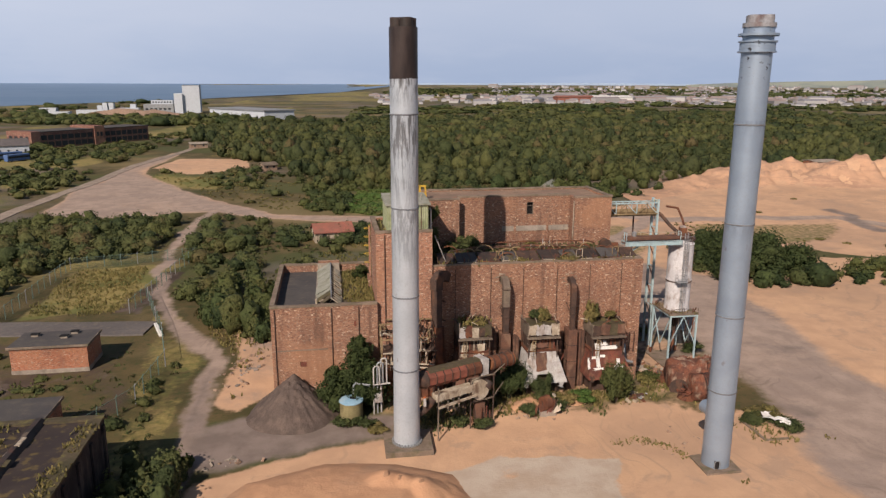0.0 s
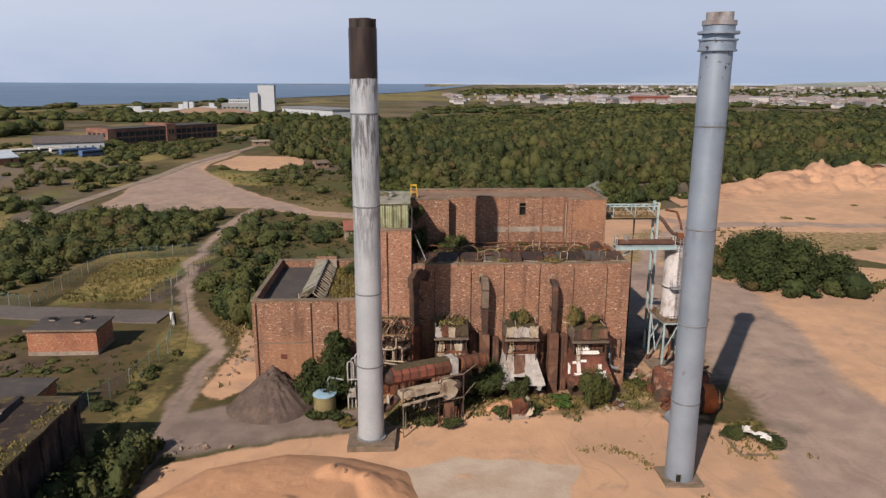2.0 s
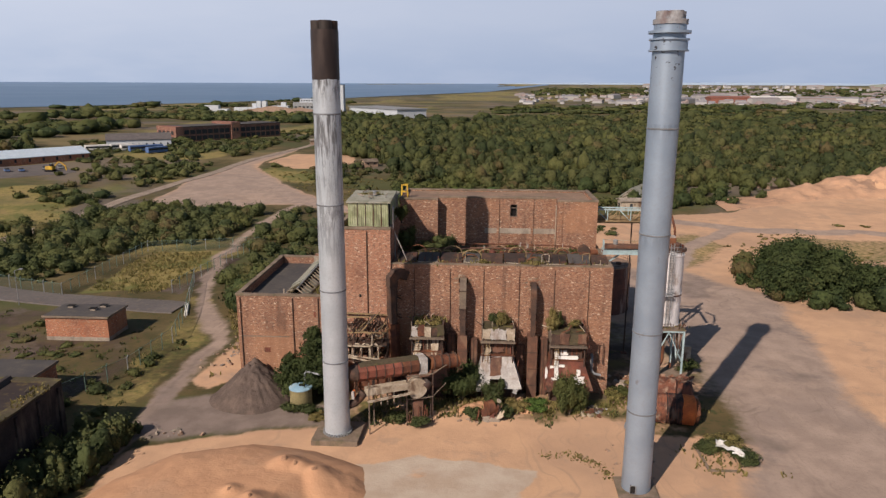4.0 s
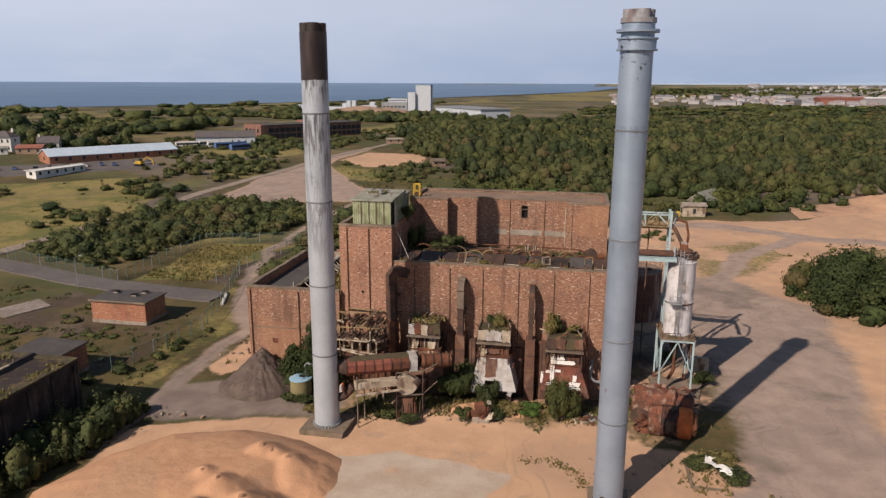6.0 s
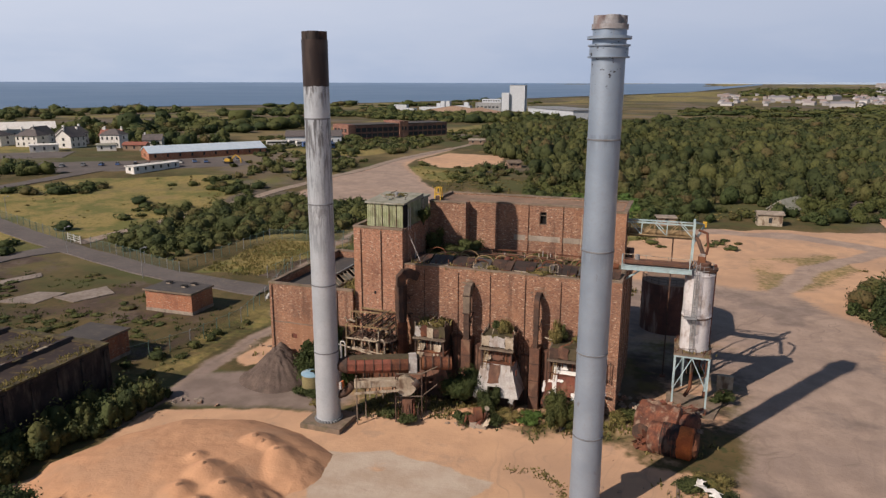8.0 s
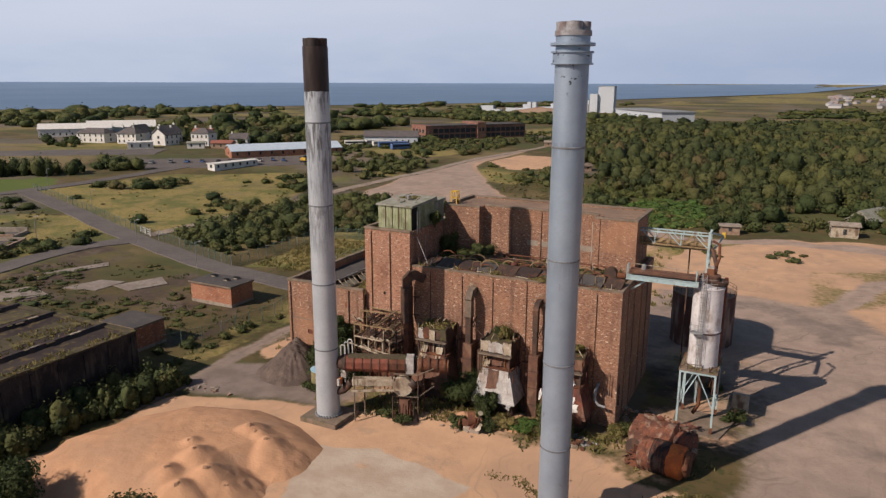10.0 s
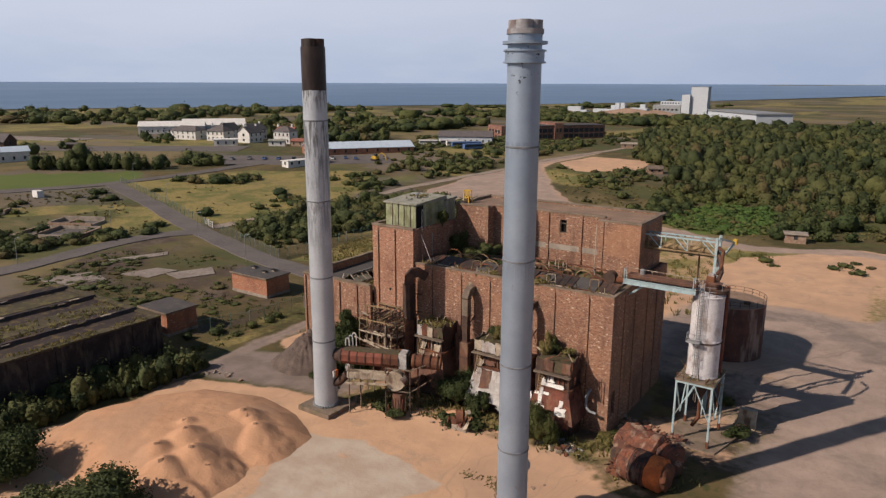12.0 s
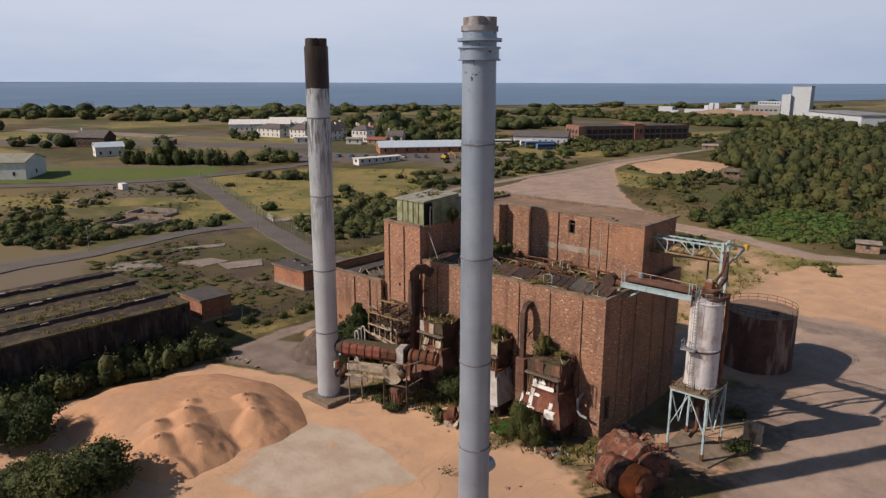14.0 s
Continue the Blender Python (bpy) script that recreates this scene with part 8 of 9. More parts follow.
def brick_block():
    """The long two-storey brick works with bands of glazing."""
    c = (-139.5, 441)
    g = height(*c) - 0.5
    t = thing("brick_works", "long two-storey red brick works with dark window bands", "building", (*c, g))
    m = pose(-139.5, 441, g, 0, 0, 54.8)

    def put(nm, bm, mat_, par=t, label=""):
        bmesh.ops.transform(bm, matrix=m, verts=bm.verts)
        return part(nm, bm, mat_, par, label)
    put("wall", box(-40.5, 35.5, -10, 10, 0, 9.4), WORKS_BRICK)
    put("stair_block", box(-3, 3.5, -10.7, 10, 0, 11.2), WORKS_BRICK)
    put("end_block", box(-41, -36, -10.4, 10.2, 0, 9.9), WORKS_BRICK)
    put("roof", box(-40.8, 35.8, -10.3, 10.3, 9.4, 9.8), FELT)
    for z in (1.6, 5.2):
        for k in range(8):
            for u0 in (-35.4, 4.4):
                u = u0 + k * (4.0 if u0 < 0 else 3.85)
                put("window", box(u, u + (3.3 if u0 < 0 else 3.1), -10.12, -9.9, z, z + 2.5), GLASS)
        for k in range(4):
            put("window", box(-41.12, -40.95, -8 + k * 4.5, -5.4 + k * 4.5, z, z + 2.2), GLASS)
    for k in range(2):
        put("window", box(-1.8 + k * 2.4, -0.4 + k * 2.4, -10.82, -10.6, 5.4, 7.8), GLASS)


brick_block()


def white_works():
    c = (-160, 884)
    g = height(*c)
    t = thing("white_works", "white factory with a square tower near the shore", "factory", (*c, g))
    m = pose(-160, 893, g, 0, 0, 4)

    def put(nm, bm, mat_, label=""):
        bmesh.ops.transform(bm, matrix=m, verts=bm.verts)
        return part(nm, bm, mat_, t, label)
    put("tower_block", box(-9.6, 9.6, -9.6, 9.6, -1, 32), WORKS_WHITE, "square white tower")
    put("tower_cap", box(-9.8, 9.8, -9.8, 9.8, 32, 32.5), GALV)
    put("side_block", box(-19, -9.6, -14, 2, -1, 23), WORKS_WHITE)
    put("low_block", box(-54, -21, -8, 12, -1, 10.5), GALV)
    put("plant_room", box(-46, -22, -4, 8, 10.5, 15), WORKS_WHITE)
    for k in range(7):
        put("window_band", box(-44.5 + k * 3.2, -42.6 + k * 3.2, -4.1, -3.9, 12, 13.6), GLASS)
    for k in range(6):
        put("window_band", box(-52 + k * 5, -49 + k * 5, -8.1, -7.9, 4, 6), GLASS)
    for x, y, wd, dp, hh in ((-92, -38, 5, 8, 13), (-85.5, -38, 5, 8, 13), (-98, -36, 5, 8, 10), (-118, -44, 28, 12, 5.5), (-144, -44, 18, 14, 3.5), (-76, -30, 20, 12, 7), (-172, 14, 18, 10, 6), (-66, -22, 6, 6, 11)):
        put("out_building", box(x, x + wd, y, y + dp, -1, hh), WORKS_WHITE)
    w = thing("warehouse", "long low white warehouse", "warehouse", (-96, 735, height(-96, 735)))
    gg = height(-96, 735)
    mm = pose(-92, 742, gg, 0, 0, -53.3)
    for nm, q, mt in (("wall", (-53, 53, 0, 34, -1, 8.5), WORKS_WHITE), ("roof", (-54, 54, -1, 35, 8.5, 9.6), GALV)):
        bm = box(*q)
        bmesh.ops.transform(bm, matrix=mm, verts=bm.verts)
        part(nm, bm, mt, w)


white_works()
heap("earth_mound", RUBBLE, "brown earth mound before the white factory", [(-215, 800, 55, 16, 9), (-185, 806, 40, 14, 7)], -205, 802, 66, 24, 79, 1.5, 40)
for i, (x, y, l, w, h, m, lab) in enumerate(((575, 1400, 80, 40, 10, CLEANWHITE, "white"), (500, 1400, 85, 35, 10, RED_ROOF, "red-roofed"), (690, 1430, 110, 40, 8, GALV, "grey"))):
    g = height(x, y)
    t = thing("factory_shed", lab + " factory shed beyond the woods", "shed", (x, y, g), "far factory sheds")
    part("wall", box(x - l / 2, x + l / 2, y - w / 2, y + w / 2, g - 1, g + h), m, t)
    part("roof", loft(rect(x - l / 2 - 1, x + l / 2 + 1, y - w / 2 - 1, y + w / 2 + 1, g + h), [(x - l / 2, y, g + h + 3), (x + l / 2, y, g + h + 3), (x + l / 2, y + 1, g + h + 3), (x - l / 2, y + 1, g + h + 3)]), m, t)


def far_town():
    """Rows of small houses too far off to tell apart."""
    g = random.Random(12)
    vs, fs, ms = {0: [], 1: []}, {0: [], 1: []}, None
    wall, roof = bmesh.new(), bmesh.new()
    for k in range(1300):
        az = radians(g.choice((g.uniform(3, 60), g.uniform(12, 48))))
        d = g.choice((g.uniform(1150, 1900), g.uniform(1900, 3600), g.uniform(1700, 2800)))
        x, y = 20 + d * math.sin(az), 60 + d * math.cos(az)
        if az < radians(13) and d > 2300:
            continue
        z = height(x, y) + (12 if d > 2500 else 0) * min(1, (d - 2500) / 600 if d > 2500 else 0)
        big_ = g.random() < 0.06
        l, w, h = (g.uniform(30, 70), g.uniform(12, 25), g.uniform(6, 10)) if big_ else (g.uniform(8, 20), g.uniform(7, 9), g.uniform(3, 5))
        a = Matrix.Translation((x, y, z)) @ Matrix.Rotation(g.uniform(0, 3.1), 4, "Z")
        lo = [a @ Vector(p) for p in rect(-l / 2, l / 2, -w / 2, w / 2, -4)]
        hi = [a @ Vector(p) for p in rect(-l / 2, l / 2, -w / 2, w / 2, h)]
        for bm, p, q in ((wall, lo, hi), (roof, hi, [a @ Vector(p) for p in ((-l / 2, -0.2, h + 3), (l / 2, -0.2, h + 3), (l / 2, 0.2, h + 3), (-l / 2, 0.2, h + 3))])):
            va, vb = [bm.verts.new(v) for v in p], [bm.verts.new(v) for v in q]
            bm.faces.new(vb)
            for i in range(4):
                bm.faces.new((va[i], va[(i + 1) % 4], vb[(i + 1) % 4], vb[i]))
    n = Nodes("town_walls")
    rnd = n.add("ShaderNodeNewGeometry").outputs["Random Per Island"]
    wm = n.done(n.mix(rnd, (0.46, 0.45, 0.45), (0.2, 0.19, 0.19)), 0.9)
    n = Nodes("town_roofs")
    rnd = n.add("ShaderNodeNewGeometry").outputs["Random Per Island"]
    rm = n.done(n.mix(n.ramp(rnd, 0.4, 0.6), (0.2, 0.2, 0.22), (0.25, 0.2, 0.19)), 0.9)
    t = thing("town", "far town of pale houses strung along the coast", "town", (900, 2000, 5), kind="stuff")
    part("walls", wall, wm, t)
    part("roofs", roof, rm, t)


far_town()
van_specs = [(-150, 347, BLUE_DOOR, 50), (-157, 352, CLEANWHITE, 50), (-165, 357, CLEANWHITE, 50), (-146, 352, BLUE_DOOR, 50), (-172, 346, CLEANWHITE, 40), (-138, 340, BLUE_DOOR, 60)]


def lorry(x, y, m, yaw):
    g = height(x, y)
    t = thing("coach", "parked coach with dark windows in the depot yard", "coach", (x, y, g), "parked coaches")
    mm = pose(x, y, g, 0, 0, yaw)
    for nm, q, mt in (("body", (-5.5, 5.5, -1.25, 1.25, 0.5, 3.3), m), ("window_band", (-5.2, 5.52, -1.28, 1.28, 1.7, 2.6), GLASS)):
        bm = box(*q, bevel=0.12 if nm == "body" else 0.0)
        bmesh.ops.transform(bm, matrix=mm, verts=bm.verts)
        part(nm, bm, mt, t)
    for u in (-3.5, 3.4):
        for v in (-1.1, 1.1):
            bm = tube([(u, v - 0.15, 0.5), (u, v + 0.15, 0.5)], 0.5, n=12)
            bmesh.ops.transform(bm, matrix=mm, verts=bm.verts)
            tyre = part("wheel", bm, DARK, t)
            bm = tube([(u, v - 0.18, 0.5), (u, v + 0.18, 0.5)], 0.28, n=12)
            bmesh.ops.transform(bm, matrix=mm, verts=bm.verts)
            part("rim", bm, GALV, tyre, "grey wheel rim")


for q in van_specs:
    lorry(*q)


def parked_car(x, y, yaw, m, lab):
    g = height(x, y) + 0.2
    t = thing("car", lab, "car", (x, y, g), "parked cars")
    mm = pose(x, y, g, 0, 0, yaw)
    specs = (("body", loft(rect(-2.1, 2.1, -0.85, 0.85, 0.3), rect(-2.05, 2.05, -0.8, 0.8, 0.85)), m), ("cabin", loft(rect(-1.5, 1.0, -0.78, 0.78, 0.85), rect(-1.0, 0.5, -0.62, 0.62, 1.42)), GLASS))
    for nm, bm, mt in specs:
        bmesh.ops.transform(bm, matrix=mm, verts=bm.verts)
        part(nm, bm, mt, t)
    for u in (-1.3, 1.3):
        for v in (-0.75, 0.75):
            bm = tube([(u, v - 0.1, 0.32), (u, v + 0.1, 0.32)], 0.32, n=10)
            bmesh.ops.transform(bm, matrix=mm, verts=bm.verts)
            tyre = part("wheel", bm, DARK, t)
            bm = tube([(u, v - 0.12, 0.32), (u, v + 0.12, 0.32)], 0.19, n=10)
            bmesh.ops.transform(bm, matrix=mm, verts=bm.verts)
            part("rim", bm, GALV, tyre, "grey wheel rim")


g = random.Random(41)
for k in range(12):
    parked_car(-205 + k * 5 + g.uniform(-1, 1), 232 + k * 4.2 + g.uniform(-2, 2), 130 + g.uniform(-8, 8), g.choice((CLEANWHITE, BLUE_DOOR, DARK, GALV)), "small car parked in the asphalt yard")
digger = thing("excavator", "yellow excavator parked in the yard", "excavator", (-150, 271, height(-150, 271)))
dz = height(-150, 271)
part("track", box(-151.8, -148.4, 269.4, 270.2, dz - 0.1, dz + 0.9, bevel=0.25), DARK, digger)
part("track", box(-151.8, -148.4, 272.0, 272.8, dz - 0.1, dz + 0.9, bevel=0.25), DARK, digger)
part("body", box(-151.6, -148.6, 269.8, 272.4, dz + 0.9, dz + 2.3, bevel=0.2), YELLOW, digger)
part("cab", box(-149.8, -148.7, 269.9, 271.2, dz + 2.3, dz + 3.4, bevel=0.1), GLASS, digger)
part("arm", tube([(-148.8, 271.3, dz + 2.0), (-146.4, 271.3, dz + 4.2), (-143.9, 271.3, dz + 2.6), (-143.6, 271.3, dz + 0.6)], 0.28, n=4), YELLOW, digger)


# ---- foundations and pads on the waste ground ----
def foundation(cx, cy, w, d, yaw, label):
    g = height(cx, cy)
    t = thing("foundation", label, "foundation", (cx, cy, g), "ruined foundations")
    m = pose(cx, cy, g, 0, 0, yaw)
    r = random.Random(int(cx))
    for q in ((-w / 2, w / 2, -d / 2, -d / 2 + 0.6), (-w / 2, w / 2, d / 2 - 0.6, d / 2), (-w / 2, -w / 2 + 0.6, -d / 2 + 0.6, d / 2 - 0.6), (w / 2 - 0.6, w / 2, -d / 2 + 0.6, d / 2 - 0.6), (-w / 6, -w / 6 + 0.5, -d / 2 + 0.6, d / 2 - 0.6)):
        bm = box(*q, -0.4, r.uniform(0.6, 1.5))
        bmesh.ops.transform(bm, matrix=m, verts=bm.verts)
        part("low_wall", bm, RUBBLE if r.random() < 0.5 else CONCRETE, t)
    bm = box(-w / 2 + 0.6, w / 2 - 0.6, -d / 2 + 0.6, d / 2 - 0.6, -0.4, 0.25)
    bmesh.ops.transform(bm, matrix=m, verts=bm.verts)
    part("floor_slab", bm, ASPHALT, t)


foundation(-126, 106, 18, 13, 30, "roofless concrete foundation walls in the waste ground")
foundation(-134, 116, 13, 8, 30, "low broken foundation walls")
foundation(-166, 108, 8, 5, 40, "small broken foundation in dry grass")


def yard_slab(poly, label):
    cx, cy = sum(p[0] for p in poly) / len(poly), sum(p[1] for p in poly) / len(poly)
    tagged(part("slab", prism(poly, height(cx, cy) - 0.5, lambda x, y: height(x, y) + 0.16), PAD), label, "slab", "concrete pads")


yard_slab([(-88, 96), (-86, 103), (-83, 110.5), (-80.5, 108.5), (-83, 101), (-84.5, 95)], "long pale concrete strip among the weeds")
yard_slab([(-74, 92), (-72, 100), (-66, 101), (-66, 94)], "cracked concrete pad on the waste ground")
yard_slab([(-66, 98), (-62, 107), (-57, 104), (-60, 97)], "pale concrete pad in rough grass")
yard_slab([(-84, 80), (-80, 90), (-72, 88), (-75, 79)], "stained concrete pad on the waste ground")
cabinet = thing("meter_cabinet", "small pale steel cabinet on the verge", "cabinet", (-182, 129, height(-182, 129)))
part("body", box(-184, -180.5, 128, 130.2, height(-182, 129) - 0.2, height(-182, 129) + 2.3, bevel=0.06), CLEANWHITE, cabinet)
for q in ((-99, 83), (-120, 118), (-92, 126), (-140, 150), (-60, 115), (-190, 170)):
    gz = height(*q)
    pole_ = thing("lamp_post", "slim grey lamp post beside the road", "lamp post", (*q, gz), "lamp posts")
    part("pole", tube([(*q, gz - 0.2), (*q, gz + 6.5)], 0.08, n=6, r2=0.05), GALV, pole_)
    part("arm", tube([(*q, gz + 6.4), (q[0] + 0.9, q[1] + 0.4, gz + 6.7)], 0.04, n=5), GALV, pole_)
    part("lantern", box(q[0] + 0.7, q[0] + 1.3, q[1] + 0.25, q[1] + 0.6, gz + 6.6, gz + 6.78), GALV, pole_)


# ---- vegetation ----
def cube_sphere(n=2):
    """A round cage of quads, closed at its edges."""
    index, vs, fs = {}, [], []

    def at(p):
        key = tuple(round(v * n) for v in p)
        if key not in index:
            index[key] = len(vs)
            vs.append(Vector(p).normalized()[:])
        return index[key]
    for ax in range(3):
        for sg in (-1, 1):
            def corner(i, j):
                p = [0, 0, 0]
                p[ax], p[(ax + 1) % 3], p[(ax + 2) % 3] = sg, 2 * i / n - 1, 2 * j / n - 1
                return at(p)
            for i in range(n):
                for j in range(n):
                    q = (corner(i, j), corner(i + 1, j), corner(i + 1, j + 1), corner(i, j + 1))
                    fs.append(q if sg > 0 else q[::-1])
    return np.array(vs), np.array(fs)


CORES = [cube_sphere(n) for n in (1, 2, 3)]


def core_of(leaf, count):
    """Far and small clumps have plainer cores."""
    return CORES[0 if count <= 14 else 1 if leaf >= 0.5 else 2]


def clumps(c, r, h, count, leaf, seed, core=0.76, loose=0.2):
    """Leaf sprays round lumpy cores. c: centres; r, h: half widths and half heights; count: sprays to each; leaf: their size."""
    g = np.random.default_rng(seed)
    b = len(c)
    leaf = leaf * 0.8
    loose = loose if leaf < 0.55 else 0.06
    d = g.normal(size=(b, count, 3))
    d[..., 2] = np.abs(d[..., 2]) * 0.95 - 0.25
    d /= np.linalg.norm(d, axis=-1, keepdims=True)
    size = np.stack([r, r, h], -1)[:, None, :]
    ph = g.uniform(0, 6.28, (b, 1, 3))
    lump = 0.86 + 0.2 * np.sin(d[..., :1] * 5 + ph[..., :1]) * np.sin(d[..., 1:2] * 5 + ph[..., 1:2]) + g.uniform(-0.14, loose, (b, count, 1)) + (g.random((b, count, 1)) < 0.14) * (0.2 if leaf < 0.55 else 0.06)
    p = c[:, None, :] + d * size * lump
    nrm = d / size * size.mean(-1, keepdims=True) + g.normal(size=d.shape) * 0.45
    nrm /= np.linalg.norm(nrm, axis=-1, keepdims=True)
    u = np.cross(nrm, g.normal(size=d.shape))
    u /= np.linalg.norm(u, axis=-1, keepdims=True) + 1e-9
    v = np.cross(nrm, u)
    s = leaf * g.uniform(0.55, 1.35, (b, count, 1))
    s2 = s * g.uniform(0.5, 0.9, (b, count, 1))
    quad = np.stack([p - u * s, p - v * s2 + nrm * s * 0.25, p + u * s, p + v * s2 + nrm * s * 0.25], 2).reshape(-1, 3)
    qf = np.arange(len(quad)).reshape(-1, 4)
    kv, kf = core_of(leaf / 0.8, count)
    w = kv[None]
    swell = 1 + 0.17 * np.sin(w[..., :1] * 3.4 + ph[..., :1]) * np.sin(w[..., 1:2] * 3.7 + ph[..., 1:2]) + 0.13 * np.sin(w[..., :1] * 6 + w[..., 2:] * 5 + ph[..., 2:]) + g.uniform(-0.16, 0.1, (b, len(kv), 1))
    cv = c[:, None, :] + w * size * core * swell
    cf = kf[None] + (np.arange(b) * len(kv))[:, None, None] + len(quad)
    return np.concatenate([quad, cv.reshape(-1, 3)]), np.concatenate([qf, cf.reshape(-1, 4)])


def tones(me, tone, count, leaf=0.1):
    """One shade of leaf to each clump."""
    at = me.attributes.new("tone", "FLOAT", "POINT")
    at.data.foreach_set("value", np.concatenate([np.repeat(tone, count * 4), np.repeat(tone, len(core_of(leaf, count)[0]))]).astype(np.float32))


def scatter(poly, gap, seed, thin=0.0, patch=18):
    """Places inside a plan outline, about gap apart, with clearings."""
    g = np.random.default_rng(seed)
    px, py = [q[0] for q in poly], [q[1] for q in poly]
    x, y = np.meshgrid(np.arange(min(px), max(px), gap), np.arange(min(py), max(py), gap))
    x, y = x.ravel() + g.uniform(-0.5, 0.5, x.size) * gap, y.ravel() + g.uniform(-0.5, 0.5, y.size) * gap
    keep = (inside(poly, x, y) > 0) & (vnoise(x, y, patch, seed) * 0.9 + g.uniform(-0.35, 0.35, x.size) > thin * 2 - 1)
    return x[keep], y[keep], g


def thicket(name, label, spots, material, width, tall, count, leaf, seed, lobes=2, kind="stuff", category="bushes"):
    x, y = spots
    count = max(8, int(count * 0.6))
    g = np.random.default_rng(seed)
    x, y = np.repeat(x, lobes), np.repeat(y, lobes)
    s = np.repeat(g.uniform(0.6, 1.05, len(x) // lobes) * np.where(g.random(len(x) // lobes) < 0.2, 1.35, 1.0), lobes)
    first = np.arange(len(x)) % lobes == 0
    k = np.where(first, 1.0, g.uniform(0.45, 0.8, len(x)))
    off = np.where(first, 0, 0.75) * width * s
    a = g.uniform(0, 6.28, len(x))
    x, y = x + off * np.cos(a), y + off * np.sin(a)
    s = s * np.repeat(g.choice((0.55, 0.8, 1.0, 1.15), len(x) // lobes), lobes)
    r, h = width * s * k, tall * s * k * g.uniform(0.8, 1.2, len(x)) * (1 + 0.35 * vnoise(x, y, 60, 77)) / 2
    c = np.stack([x, y, land(x, y) + h * 0.72], 1)
    v, f = clumps(c, r, h * 1.1, count, leaf, seed)
    me = arrays_mesh(name, v, f, material, True)
    tone = np.clip(np.repeat(g.beta(1.5, 1.6, len(x) // lobes), lobes) + 0.22 * vnoise(x, y, 45, 78) + g.normal(size=len(x)) * 0.05, 0, 1)
    tones(me, tone, count, leaf)
    return tagged(new(name, me), label, category, kind=kind)


def no_go(x, y):
    """False where a building, road, track or heap stands."""
    ok = np.ones(len(x), bool)
    for q in ((-10, 42, 77, 106), (-54, -21.5, 20, 70), (-46, -32, 96, 106), (-40, -30, 73, 82), (39, 53, 112, 128), (44, 54, 84, 100)):
        ok &= ~((x > q[0]) & (x < q[1]) & (y > q[2]) & (y < q[3]))
    for line, w in ((TRACK, 3.6), (BACK_ROAD, 5), ([(-98, 63), (-96, 82), (-101, 100), (-96, 131)], 7), ([(-189, 160), (-145, 147), (-96, 130), (-60, 119), (-30, 115)], 6.5), ([(-240, 60), (-206, 117), (-190, 153), (-187, 225)], 6), ([(-98, 135), (-97, 163), (-95.5, 190), (-94, 224), (-88, 275), (-83, 322)], 4)):
        ok &= along(line, x, y) > w
    for p in (WEST_SAND, WEST_SAND_2, APRON):
        ok &= inside(p, x, y) < 0.5
    return ok


def belt(label, poly, gap, thin, material, width, tall, count, leaf, seed, lobes=2, patch=18, name="bushes"):
    x, y, g = scatter(poly, gap, seed, thin, patch)
    ok = no_go(x, y)
    return thicket(name, label, (x[ok], y[ok]), material, width, tall, count, leaf, seed, lobes)


belt("dense green scrub between track and sand field", [(-92, 140), (-97, 185), (-82, 210), (-45, 210), (-40, 180), (-42, 166), (-60, 160), (-62, 142), (-80, 133)], 3.2, 0.24, LEAF, 2.3, 4.0, 130, 0.38, 101)
belt("dark scrub outside the paddock fence", [(-64, 128), (-84, 136), (-90, 146), (-72, 152), (-60, 150)], 3.0, 0.3, LEAF, 2.0, 3.2, 120, 0.36, 130)
belt("low scrub beside the road and hut", [(-100, 96), (-98, 116), (-70, 112), (-50, 108), (-52, 98), (-76, 92)], 3.4, 0.55, LEAF, 1.5, 1.6, 80, 0.3, 131)
belt("dark green scrub beside the annex", [(-31, 150), (-25, 122), (-14, 108), (-9, 106), (-8, 149), (7, 160), (10, 192), (-6, 200), (-33, 216), (-36, 200)], 3.2, 0.48, LEAF, 2.0, 3.4, 130, 0.36, 102)
belt("tall dark shrubs beside the annex", [(-23, 118), (-13, 106), (-8.5, 106), (-9, 128), (-20, 140)], 2.6, 0.1, LEAF_DARK, 2.0, 5.2, 170, 0.35, 103)
belt("dense bushes on the sand's edge", [(79, 124), (76, 140), (84, 158), (98, 172), (106, 168), (103, 150), (104, 139), (128, 136), (170, 130), (165, 117), (125, 117), (98, 122)], 3.3, 0.42, LEAF_DARK, 2.2, 3.3, 150, 0.34, 104)
sx, sy, _ = scatter([(-22.2, 34), (-22, 66), (-20, 70), (-15, 70.5), (-16, 60), (-17.6, 48), (-18, 34)], 1.25, 105, 0.04, 9)
thicket("bushes", "unbroken band of dark shrubs under the shed wall", (sx, sy), LEAF, 1.25, 3.9, 110, 0.26, 105)
belt("thick bushes by the sand heap", [(-20, 24), (-18, 44), (-9, 40), (2, 37), (6, 28)], 2.0, 0.08, LEAF, 1.7, 3.4, 150, 0.28, 106)
belt("weeds along the fence", [(-31, 70), (-32, 84), (-27, 100), (-22, 100), (-21.5, 84), (-22, 71)], 2.2, 0.58, LEAF, 1.1, 1.3, 90, 0.25, 107)
belt("low scrub on the waste ground", [(-97, 64), (-103, 100), (-100, 120), (-60, 112), (-36, 108), (-30, 84), (-56, 70)], 4.0, 0.62, LEAF, 1.3, 1.5, 70, 0.3, 108)
belt("scrub by the ruined foundations", [(-190, 95), (-185, 150), (-140, 143), (-104, 122), (-104, 100), (-140, 70)], 4.6, 0.6, LEAF_DARK, 2.2, 2.4, 80, 0.42, 109)
